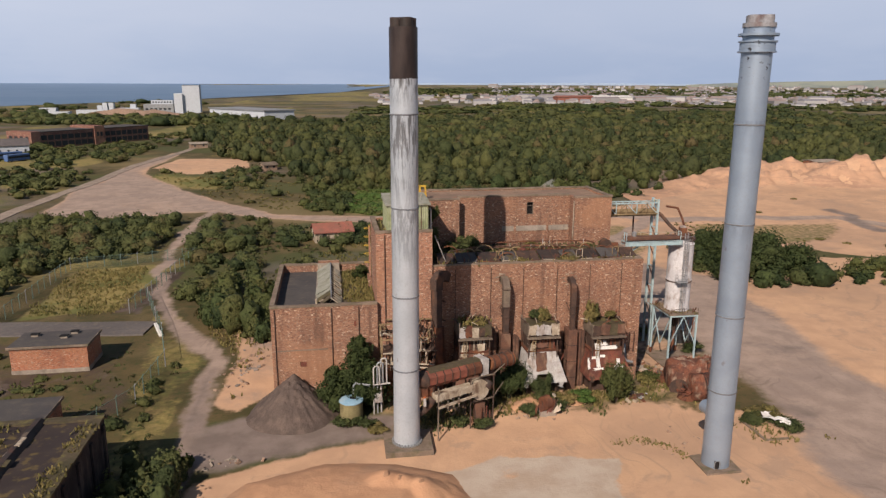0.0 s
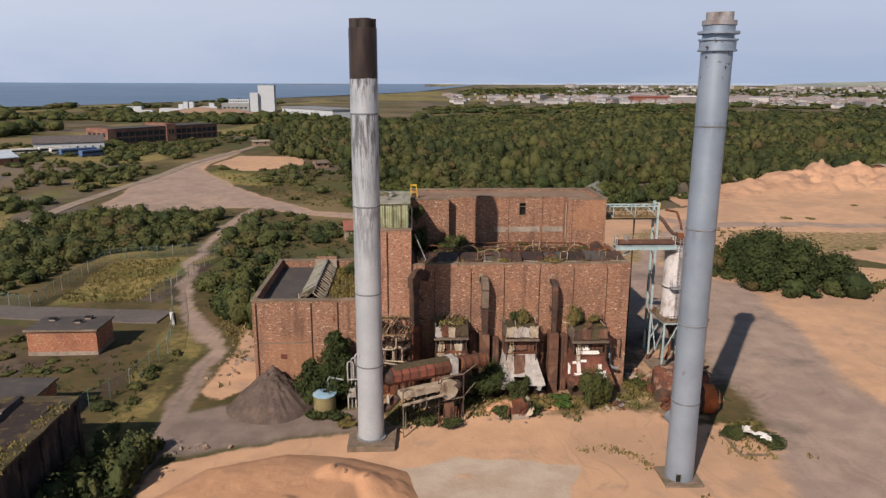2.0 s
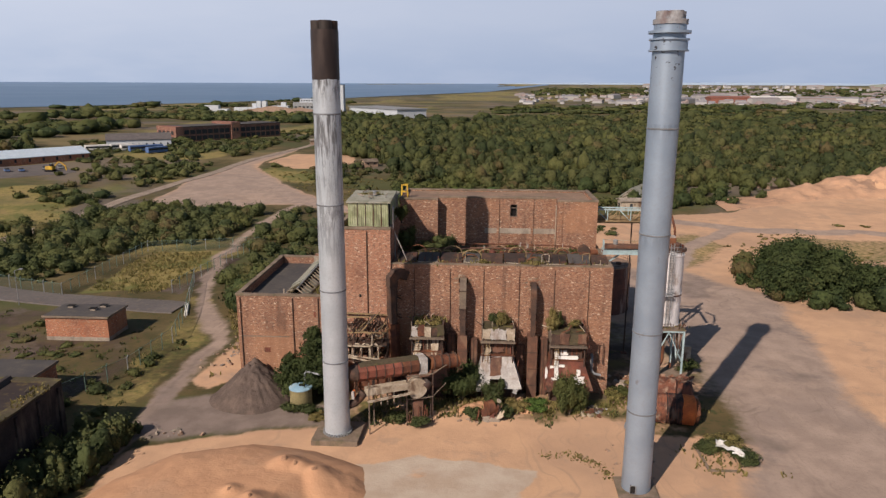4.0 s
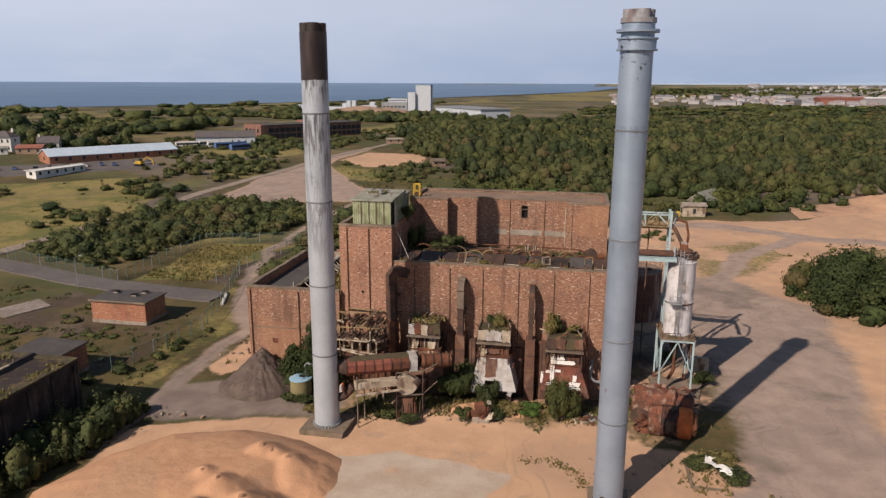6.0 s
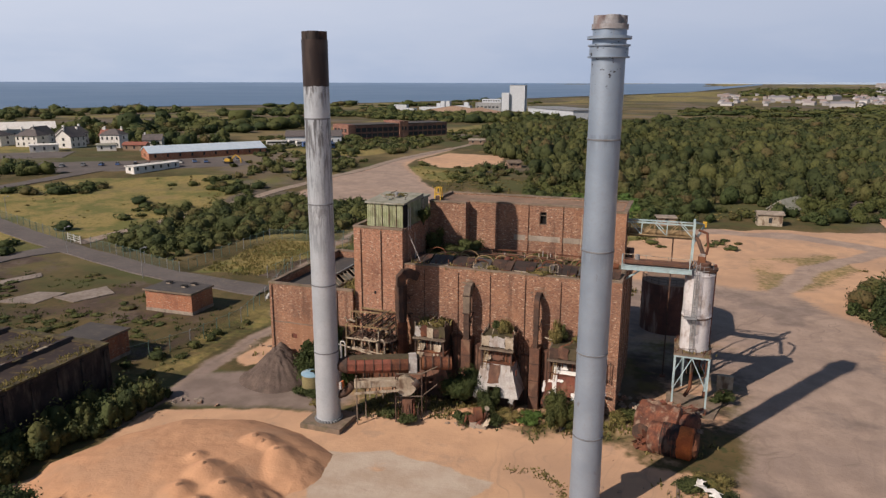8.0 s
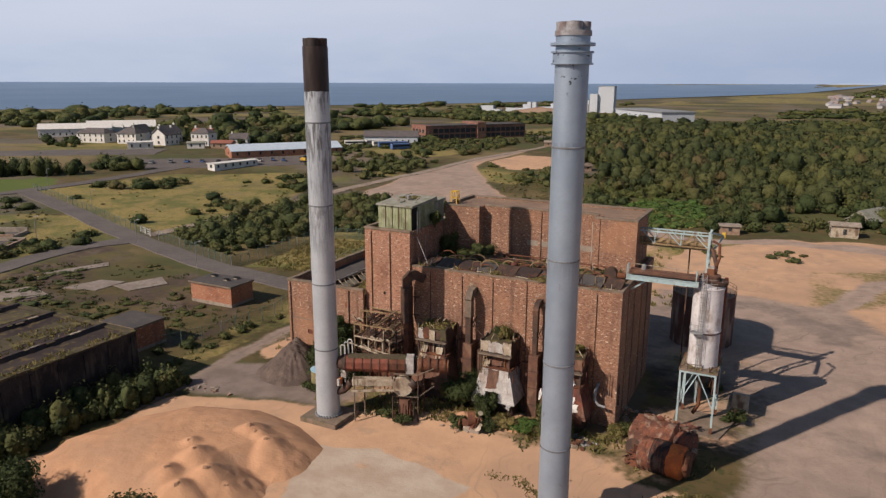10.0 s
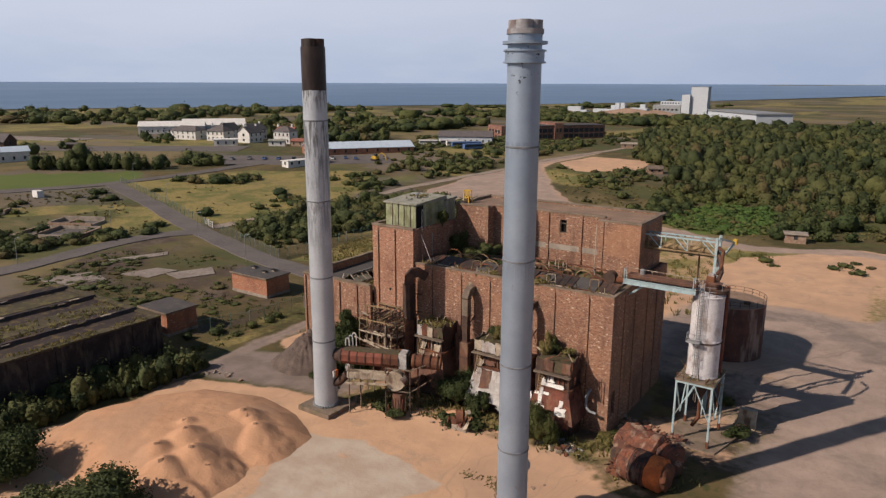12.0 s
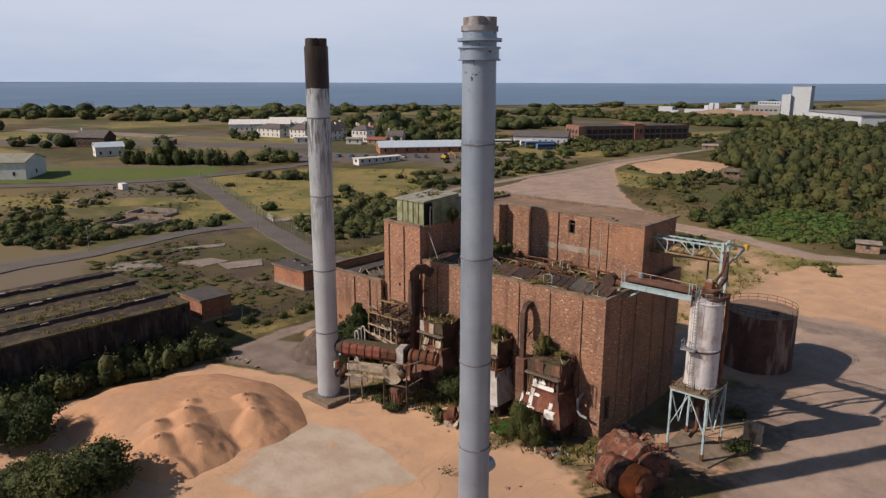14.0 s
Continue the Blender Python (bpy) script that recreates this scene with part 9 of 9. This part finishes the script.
belt("dark scrub clusters beside the lane", [(-100, 200), (-101, 170), (-104, 156), (-118, 158), (-128, 176), (-122, 194), (-112, 206)], 3.8, 0.5, LEAF_DARK, 2.0, 2.6, 90, 0.4, 132)
belt("dark scrub by the road bend", [(-182, 178), (-172, 196), (-152, 204), (-150, 192), (-166, 180)], 4.0, 0.4, LEAF_DARK, 2.4, 3.4, 90, 0.42, 133)
belt("trees beside the long white sheds", [(-300, 262), (-340, 268), (-360, 290), (-338, 284), (-306, 280)], 6.0, 0.3, LEAF_DARK, 3.2, 6.0, 80, 0.6, 136)
belt("trees in front of the white houses", [(-214, 206), (-222, 222), (-200, 224), (-188, 216), (-192, 208)], 5.0, 0.3, LEAF_DARK, 3.0, 5.5, 90, 0.55, 134)
belt("dark trees behind the houses", [(-330, 318), (-300, 330), (-262, 342), (-236, 330), (-222, 350), (-300, 372), (-350, 340)], 6.0, 0.2, LEAF_DARK, 3.4, 7.5, 70, 0.65, 135)
belt("scrub across the straw field", [(-180, 165), (-170, 220), (-134, 244), (-98, 222), (-94, 150), (-104, 142)], 6.0, 0.74, LEAF_DARK, 2.2, 2.8, 80, 0.45, 110)
belt("scrub round the sandy field", [(-130, 235), (-130, 330), (-95, 420), (-90, 300), (-100, 225)], 5.0, 0.5, LEAF, 2.6, 3.4, 70, 0.55, 111)
belt("rough scrub between sand and wood", [(-44, 250), (-70, 305), (-26, 310), (-6, 268), (10, 240), (10, 216), (-20, 224)], 5.0, 0.62, LEAF, 2.2, 2.6, 70, 0.5, 112)
belt("bushes at the wood's edge", [(34, 212), (36, 260), (90, 256), (122, 246), (120, 234), (90, 222), (50, 212)], 4.4, 0.42, LEAF_DARK, 2.6, 4.2, 110, 0.5, 113)
belt("dark bushes round the bracken", [(-10, 224), (4, 212), (5, 218), (9, 258), (31, 251), (38, 217), (48, 224), (48, 262), (20, 268), (-8, 262)], 3.6, 0.35, LEAF_DARK, 2.2, 3.4, 100, 0.42, 137)
belt("bright green bracken patch", [(5, 216), (9, 258), (31, 251), (38, 217), (18, 206)], 2.4, 0.1, LEAF_BRIGHT, 1.5, 1.4, 50, 0.4, 114)
belt("scrub before the brick works", [(-215, 395), (-130, 500), (-95, 520), (-70, 430), (-105, 360), (-160, 330), (-120, 300), (-150, 290)], 6.0, 0.46, LEAF, 2.6, 2.6, 55, 0.65, 115)
belt("tree belt beside the lawn", [(-243, 152), (-222, 174), (-204, 192), (-210, 200), (-235, 182), (-250, 160)], 3.8, 0.0, LEAF_DARK, 2.7, 7.4, 100, 0.5, 116)
belt("garden trees round the houses", [(-300, 330), (-245, 315), (-215, 330), (-200, 345), (-225, 380), (-330, 350)], 7.0, 0.3, LEAF_DARK, 3.0, 6.5, 70, 0.7, 117)
belt("bushes between the sheds", [(-214, 200), (-186, 214), (-180, 268), (-150, 262), (-120, 330), (-108, 300), (-130, 262), (-160, 262), (-178, 240)], 6.0, 0.6, LEAF_DARK, 2.2, 3.2, 60, 0.55, 118)
belt("weeds on the east bank", [(44, 84), (42, 96), (41.5, 102), (45, 104), (50, 101), (56, 96), (55, 92)], 2.0, 0.5, LEAF_DARK, 1.0, 1.4, 90, 0.24, 119)
belt("rough tussocks on the sand hills", [(96, 180), (120, 220), (160, 214), (135, 200), (150, 150), (120, 150)], 6.0, 0.72, LEAF_DRY, 1.6, 1.0, 60, 0.3, 120)
belt("scrub by the back road", [(20, 186), (34, 192), (58, 198), (70, 196), (60, 184), (40, 176), (26, 172)], 4.5, 0.66, LEAF, 1.8, 1.6, 70, 0.35, 121)

WOOD = [(-8, 264), (-22, 320), (-52, 352), (-64, 420), (-90, 470), (-96, 540), (-90, 600), (-50, 640), (40, 690), (260, 800), (560, 800), (600, 420), (420, 320), (260, 262), (225, 268), (170, 262), (120, 254), (60, 258)]


def wood():
    x, y, g = scatter(WOOD, 5.0, 201, 0.2, 26)
    clear = inside([(4, 214), (8, 260), (32, 253), (40, 216), (18, 204)], x, y) < 0
    x, y = x[clear], y[clear]
    d = np.hypot(x - 30, y - 20)
    for lo, hi, cnt, leaf, seed in ((0, 330, 84, 0.5, 1), (330, 520, 40, 0.8, 2)):
        k = (d >= lo) & (d < hi)
        thicket("woodland", "dense canopy of rounded green and brownish trees", (x[k], y[k]), LEAF_WOOD, 3.1, 6.6, cnt, leaf, 210 + seed, 2, category="wood")
    x, y, g = scatter(WOOD, 9.5, 202, 0.06, 60)
    d = np.hypot(x - 30, y - 20)
    k = d >= 520
    thicket("woodland", "far canopy of low green trees", (x[k], y[k]), LEAF_WOOD, 5.6, 6.4, 32, 1.4, 215, 2, category="wood")
    far = [(-20, 800), (260, 860), (560, 850), (900, 650), (1800, 800), (1700, 1250), (700, 1250), (300, 1150), (60, 1080)]
    x, y, g = scatter(far, 26, 203, 0.55, 160)
    thicket("woodland", "distant dark woods before the town", (x, y), LEAF_DARK, 15, 5.5, 30, 3.4, 216, 2, category="wood")
    west = [(-330, 345), (-420, 380), (-620, 300), (-760, 200), (-900, 330), (-640, 700), (-420, 860), (-250, 760), (-230, 560), (-250, 420)]
    x, y, g = scatter(west, 14, 204, 0.58, 120)
    thicket("woodland", "dark coastal woods behind the houses", (x, y), LEAF_DARK, 8.5, 10, 44, 1.4, 217, 2, category="wood")
    west2 = [(-280, 200), (-360, 240), (-700, 150), (-900, -50), (-420, 40)]
    x, y, g = scatter(west2, 17, 205, 0.66, 60)
    thicket("woodland", "scattered field trees to the west", (x, y), LEAF_DARK, 5.0, 7, 56, 0.85, 218, 2, category="wood")
    coast = [(-640, 760), (-480, 1050), (-340, 1400), (-180, 1250), (-230, 980), (-260, 800), (-400, 880)]
    x, y, g = scatter(coast, 24, 206, 0.6, 120)
    thicket("woodland", "low coastal thickets near the white factory", (x, y), LEAF_DARK, 10, 6, 36, 1.7, 219, 2, category="wood")
    front = [(-330, 690), (-150, 600), (-60, 640), (-60, 690), (-140, 755), (-330, 810)]
    x, y, g = scatter(front, 10, 208, 0.15, 60)
    thicket("woodland", "low woods before the white factory", (x, y), LEAF_DARK, 6, 6.5, 32, 1.3, 221, 2, category="wood")
    x, y, g = scatter([(160, 2100), (1000, 1700), (2400, 1300), (2800, 2300), (900, 3300), (300, 3200)], 60, 207, 0.3, 300)
    thicket("woodland", "far hedges and woods among the town", (x, y), LEAF_DARK, 34, 13, 14, 8.0, 220, 2, category="wood")


wood()


def tussocks(label, poly, gap, thin, seed, size=0.45, material=LEAF_DRY, on_roof=0.0):
    """Grass tufts: sprays of blades."""
    x, y, g = scatter(poly, gap, seed, thin, 9)
    ok = no_go(x, y) | (y < 80)
    ok &= ~((x > -10) & (x < 42) & (y > 83) & (y < 106)) & (inside(BACK_SAND, x, y) < 0)
    if on_roof:
        ok = np.ones(len(x), bool)
    x, y = x[ok], y[ok]
    n = 9
    x, y = np.repeat(x, n) + g.normal(size=len(x) * n) * 0.35, np.repeat(y, n) + g.normal(size=len(x) * n) * 0.35
    z = (land(x, y) if not on_roof else np.full(len(x), on_roof)) - 0.03
    a, t = g.uniform(0, 6.28, len(x)), g.uniform(0.5, 1.3, len(x)) * size
    lean = g.normal(size=(2, len(x))) * 0.35 * t
    w = 0.13
    p = np.stack([x, y, z], 1)
    e = np.stack([np.cos(a) * w, np.sin(a) * w, np.zeros_like(a)], 1)
    tip = np.stack([x + lean[0], y + lean[1], z + t], 1)
    v = np.stack([p - e, p + e, tip + e * 0.35, tip - e * 0.35], 1).reshape(-1, 3)
    me = arrays_mesh("grass", v, np.arange(len(v)).reshape(-1, 4), material)
    at = me.attributes.new("tone", "FLOAT", "POINT")
    at.data.foreach_set("value", np.repeat(g.uniform(0.2, 0.62, len(v) // 4), 4).astype(np.float32))
    tagged(new("grass", me), label, "grass", kind="stuff")


tussocks("dry grass tufts at the foot of the plant", [(10, 73.5), (20, 75.5), (30, 74.5), (42, 76.5), (44, 83), (10, 83)], 0.8, 0.45, 301)
tussocks("green weeds in front of the plant", [(11, 73.2), (20, 75.2), (30, 74.4), (41, 76.2), (43, 82), (11, 82)], 1.5, 0.7, 311, 0.6, LEAF)
tussocks("tall green weeds at the wall corner", [(38, 78), (43, 78.5), (43.5, 86), (40.5, 86), (38, 81)], 0.8, 0.45, 312, 0.9, LEAF_DRY)
tussocks("dry grass tufts in the paddock and waste ground", [(-40, 112), (-35, 110), (-22, 100), (-20, 72), (-34, 70), (-60, 72), (-90, 78), (-96, 110)], 1.9, 0.55, 302, 0.35, LEAF)
tussocks("tawny grass tufts filling the paddock", [(-54, 124), (-54, 155), (-37, 157), (-38, 124)], 1.1, 0.3, 316, 0.45)
tussocks("dry grass tufts beside the track", [(-14, 86), (-9, 84), (-8, 104), (-12, 120), (-28, 150), (-22, 118), (-16, 100)], 1.2, 0.45, 303)
tussocks("thin curved line of dry grass on the sand", [(30.5, 67.6), (33.5, 68.2), (36.5, 66.4), (37.6, 63.4), (37.0, 63.2), (35.9, 65.8), (33.4, 67.4), (30.6, 66.9)], 0.45, 0.25, 313, 0.18)
tussocks("sparse dry weeds round the silver chimney", [(36, 57), (44, 58), (46, 66), (40, 66)], 1.4, 0.6, 314, 0.35)
tussocks("weeds along the concrete pad", [(9, 72), (16, 73.4), (24, 74.2), (33, 74.0), (33, 75.4), (20, 76), (9, 74)], 0.9, 0.55, 315, 0.4, LEAF)
tussocks("dry grass tufts on the east yard edge", [(42, 80), (47, 64), (56, 64), (56, 78), (50, 86), (44, 90)], 1.2, 0.5, 304, 0.4)
tussocks("dry grass tufts behind the boiler house", [(-8, 150), (14, 205), (30, 195), (60, 190), (70, 150), (30, 130), (10, 110), (-8, 108)], 1.8, 0.5, 305, 0.6)

for k, (label, poly, z, m, s, gap) in enumerate((("dry weeds along the roof's front edge", [(12.7, 83.95), (39.4, 83.95), (39.4, 84.35), (12.7, 84.35)], 16.95, LEAF_DRY, 0.55, 0.4), ("weeds over the lower flat roof", [(13, 87), (24, 88), (36, 91), (38, 93), (13, 93.4)], 16.86, LEAF, 0.6, 0.7),
                                                ("dry weeds over the annex roof", [(1.2, 84), (5, 84), (5, 102), (1.2, 102)], 11.91, LEAF_DRY, 0.45, 0.6), ("straggling weeds on the collector tray", [(23.9, 80.1), (27.6, 80.1), (27.6, 83.2), (23.9, 83.2)], 9.95, LEAF_DRY, 0.6, 0.9),
                                                ("straggling weeds on the collector tray", [(32.6, 80.1), (36.4, 80.1), (36.4, 83.2), (32.6, 83.2)], 9.55, LEAF_DRY, 0.9, 0.8), ("dry weeds on the collector tray", [(15.1, 80.1), (18.9, 80.1), (18.9, 83.2), (15.1, 83.2)], 10.25, LEAF_DRY, 0.4, 0.7),
                                                ("weeds on the silo's deck", [(46.6, 87.2), (50.5, 87.2), (50.5, 92.6), (46.6, 92.6)], 7.84, LEAF_DRY, 0.22, 0.7), ("mossy grass on the shed eaves", [(-24.4, 24), (-23, 24), (-23, 67.8), (-24.4, 67.8)], 7.2, LEAF_DRY, 0.4, 0.6),
                                                ("grass on the tower roof", [(5.8, 83.8), (6.6, 83.8), (6.6, 93), (5.8, 93)], 21.25, LEAF_DRY, 0.4, 0.6), ("dry grass on the shed roof", [(-36, 24), (-30, 24), (-30, 67), (-36, 67)], 7.12, LEAF_DRY, 0.35, 1.1))):
    tussocks(label, poly, gap, 0.45, 330 + k, s, m, z)


def bush(at, r, tall, material, label, seed, count=420, leaf=0.2, lobes=5):
    count, leaf, lobes = int(count * 2.2), leaf * 0.66, lobes + 4
    g = np.random.default_rng(seed)
    c, rr, hh = [], [], []
    base = at[2] if len(at) > 2 else height(at[0], at[1])
    for k in range(lobes):
        f = 0 if k == 0 else 1
        a, q = g.uniform(0, 6.28), g.uniform(0.35, 0.8) * f
        s = 0.66 if k == 0 else g.uniform(0.26, 0.52)
        zz = tall * (0.46 if k == 0 else g.uniform(0.22, 0.8))
        c.append((at[0] + r * q * math.cos(a), at[1] + r * q * math.sin(a), base + zz))
        rr.append(r * s), hh.append(min(tall * 0.5 * (1.0 if k == 0 else 0.55), zz + 0.2))
    v, f = clumps(np.array(c), np.array(rr), np.array(hh), count // lobes, leaf, seed, 0.7, 0.34)
    t = thing("bush", label, "bush", (at[0], at[1], base))
    crown = new("crown", arrays_mesh("crown", v, f, material))
    tones(crown.data, g.uniform(0.15, 0.5, lobes), count // lobes)
    crown.parent, crown.matrix_parent_inverse = t, t.matrix_basis.inverted()
    bm = bmesh.new()
    for k in range(4):
        a = 6.28 * k / 4 + seed
        tube([(at[0], at[1], base - 0.1), (at[0] + 0.2 * r * math.cos(a), at[1] + 0.2 * r * math.sin(a), base + tall * 0.3), (at[0] + 0.5 * r * math.cos(a), at[1] + 0.5 * r * math.sin(a), base + tall * 0.6)], 0.09, bm, 5, r2=0.03)
    part("stem", bm, BARK, t)
    return t


def tree(at, r, tall, material, label, seed, count=900, leaf=0.26, conical=False):
    g = np.random.default_rng(seed)
    base = height(at[0], at[1])
    t = thing("tree", label, "tree", (at[0], at[1], base))
    bm = tube([(at[0], at[1], base - 0.2), (at[0] + 0.1, at[1], base + tall * 0.35), (at[0], at[1] + 0.1, base + tall * 0.8)], 0.2, None, 8, r2=0.05)
    c, rr, hh = [], [], []
    for k in range(11):
        f = (k + 0.5) / 11
        a = 2.4 * k
        q = r * (0.62 * (1 - f) + 0.05 if conical else 0.55 * math.sin(math.pi * (0.25 + 0.7 * f)))
        z = tall * (0.12 + 0.78 * f)
        p = (at[0] + q * math.cos(a), at[1] + q * math.sin(a), base + z)
        s = r * (0.62 * (1 - 0.72 * f) if conical else g.uniform(0.42, 0.6))
        c.append(p), rr.append(s), hh.append(s * (1.15 if conical else 0.8))
        tube([(at[0], at[1], base + z * 0.8), ((at[0] + p[0]) / 2, (at[1] + p[1]) / 2, base + z * 0.95), p], 0.07, bm, 5, r2=0.02)
    part("trunk", bm, BARK, t)
    v, f = clumps(np.array(c), np.array(rr), np.array(hh), count // 11, leaf * 0.7, seed, 0.62, 0.36)
    crown = new("crown", arrays_mesh("crown", v, f, material))
    tones(crown.data, g.uniform(0.1, 0.4, 11), count // 11)
    crown.parent, crown.matrix_parent_inverse = t, t.matrix_basis.inverted()
    return t


for k, (x, y, rr_, tall_) in enumerate(((88, 140, 5.6, 9.0), (84, 134, 4.8, 7.0), (93, 136, 5.0, 8.0), (81, 128, 4.0, 5.5), (98, 131, 4.6, 6.0), (90, 130, 4.4, 6.5), (86, 147, 4.0, 5.6))):
    tree((x, y), rr_, tall_, LEAF_DARK, "broad dark green tree at the edge of the sand", 60 + k, 2600, 0.42)
tree((2.7, 80.2), 3.3, 10.0, LEAF_DARK, "dark green upright tree before the annex wall", 1, 6000, 0.27, True)
tree((-0.4, 79.8), 2.5, 6.4, LEAF_DARK, "lower dark tree beside the gravel heap", 2, 4200, 0.25, True)
bush((4.4, 79.4), 1.7, 4.4, LEAF_DARK, "dark bush against the pipework", 3, 1000)
bush((21.4, 79.6), 2.6, 4.6, LEAF_DARK, "dark green bush among the dust collectors", 4, 1800)
bush((25.2, 78.2), 1.6, 3.3, LEAF, "green bush beside the white hood", 6, 900)
bush((34.5, 76.6), 1.75, 5.6, LEAF, "leafy green bush before the rust-red hood", 7, 1900)
bush((36.0, 77.6), 1.3, 2.6, LEAF_DARK, "low bush by the scrap", 8, 700)
bush((27.8, 77.6), 1.6, 1.0, LEAF_DRY, "yellow-green weeds on the bank", 9, 600, 0.2)
bush((30.5, 77.8), 1.8, 0.9, LEAF_BRIGHT, "yellow-green weeds on the sandy bank", 10, 600, 0.2)
bush((22.8, 75.4), 1.2, 1.3, LEAF, "weeds around the rusty pump", 11, 500)
bush((26.8, 76.0), 1.0, 1.2, LEAF, "weeds behind the pump", 12, 400)
bush((13.8, 74.2), 1.3, 0.9, LEAF, "weeds at the drum's posts", 13, 400)
bush((16.6, 73.3), 1.2, 1.2, LEAF, "weeds below the fan casing", 14, 500)
bush((3.0, 75.4), 1.5, 1.1, LEAF, "weeds by the small tank", 15, 500)
bush((0.4, 76.0), 1.3, 1.3, LEAF, "weeds round the tank's foot", 16, 500)
bush((4.6, 73.8), 1.3, 0.8, LEAF_DRY, "dry weeds near the chimney footing", 17, 400)
bush((40.8, 81.5), 1.3, 0.9, LEAF_DRY, "weeds at the wall corner", 18, 600)
bush((42.2, 83.4), 1.5, 0.9, LEAF, "weeds beside the scrapped boilers", 19, 600)
bush((49.2, 69.8), 1.9, 1.0, LEAF, "weeds in the kerb bed", 20, 700)
bush((52.0, 68.0), 2.0, 1.1, LEAF, "tall weeds in the kerb bed", 21, 800)
bush((51.0, 70.8), 2.2, 0.9, LEAF_DRY, "dark weeds in the kerb bed", 22, 700)
bush((53.0, 92.0), 1.5, 1.6, LEAF_DARK, "dark weeds by the silo stand", 23, 600)
bush((7.4, 38.8), 4.9, 5.4, LEAF, "round leafy green bush by the sand heap", 24, 5200, 0.34, 16)
bush((2.2, 35.4), 3.6, 3.0, LEAF, "lighter green bush before the sand heap", 26, 2200, 0.26, 6)
bush((-9.8, 38.4), 4.6, 5.2, LEAF_DARK, "dark green bush by the sand heap", 25, 4000, 0.32, 12)
# on roofs and trays
for k, (x, y, z, r, h, m) in enumerate(((25.6, 82.4, 9.7, 1.1, 1.5, LEAF), (26.4, 82.0, 9.7, 0.7, 2.1, LEAF_DRY), (33.2, 82.6, 9.3, 0.8, 2.2, LEAF), (32.7, 82.3, 9.0, 0.7, 2.9, LEAF_DRY), (32.6, 81.6, 8.9, 0.9, 2.0, LEAF_DRY), (35.4, 82.4, 9.5, 0.8, 1.0, LEAF_DRY), (17.8, 81.0, 10.2, 1.0, 0.3, LEAF_DRY),
                                          (16.6, 91.6, 16.8, 1.9, 1.6, LEAF), (18.8, 92.8, 16.8, 2.0, 2.2, LEAF), (14.4, 89.0, 16.8, 1.6, 0.8, LEAF_DRY), (13.0, 92.4, 16.8, 1.5, 3.4, LEAF_DARK), (12.9, 88.9, 21.4, 1.0, 2.6, LEAF_DARK), (24.0, 84.6, 16.9, 1.0, 0.6, LEAF_DRY), (30.0, 84.4, 16.9, 1.2, 0.7, LEAF_DRY),
                                          (3.9, 97.5, 11.8, 1.4, 2.2, LEAF_DARK), (3.2, 87.0, 11.8, 1.4, 0.5, LEAF_DRY), (21.5, 90.2, 16.8, 1.3, 0.7, LEAF), (9.0, 89.0, 24.9, 1.6, 0.4, LEAF_DRY), (28.0, 93.8, 16.8, 1.4, 0.6, LEAF_DRY))):
    bush((x, y, z), r, h, m, "self-sown weeds growing on the roof" if z > 10 else "self-sown bush on the collector's tray", 40 + k, 500, 0.18, 4)

belt("dark scrub mass at the road side", [(-108, 76), (-108, 94), (-136, 98), (-150, 88), (-130, 70)], 3.4, 0.2, LEAF_DARK, 2.4, 3.0, 90, 0.42, 122)
belt("weeds among the pads", [(-96, 82), (-100, 118), (-60, 112), (-36, 106), (-34, 86), (-60, 74), (-90, 76)], 1.9, 0.58, LEAF, 1.2, 0.55, 40, 0.22, 123, 2, 12)
belt("scrub on the far side of the lane", [(-130, 225), (-98, 226), (-96, 210), (-104, 206), (-134, 236)], 4.0, 0.4, LEAF_DARK, 2.2, 2.8, 80, 0.45, 124)

for k, (label, poly, gap, thin) in enumerate((("yellowed tussocks over the straw field", STRAW_FIELD, 3.6, 0.7), ("tussocks over the western rough ground", [(-200, 84), (-186, 152), (-146, 142), (-106, 124), (-106, 96), (-150, 66)], 2.7, 0.5),
                                             ("tussocks in the paddock and verge", [(-66, 118), (-72, 140), (-62, 142), (-56, 121)], 1.8, 0.5), ("tussocks round the sandy field", [(-44, 250), (-72, 300), (-28, 306), (-6, 262), (8, 220), (-18, 224)], 2.6, 0.45),
                                             ("tussocks behind the sand", [(-64, 212), (-90, 210), (-100, 190), (-40, 212), (-20, 205), (6, 186), (10, 160), (-20, 160), (-36, 214)], 2.2, 0.5), ("tussocks before the wood", [(20, 172), (34, 194), (58, 200), (30, 212), (60, 222), (110, 232), (90, 246), (20, 240), (8, 214)], 2.6, 0.5),
                                             ("tussocks along the east bank", [(78, 150), (84, 176), (100, 190), (124, 172), (118, 150), (104, 160)], 2.6, 0.55))):
    x, y, g = scatter(poly, gap, 400 + k, thin, 10)
    ok = no_go(x, y) & (inside(BACK_SAND, x, y) < (0 if k != 6 else 99))
    thicket("tussocks", label, (x[ok], y[ok]), LEAF_DRY if k != 4 else LEAF, 0.7, 0.6, 16, 0.3, 400 + k, 1, category="grass")
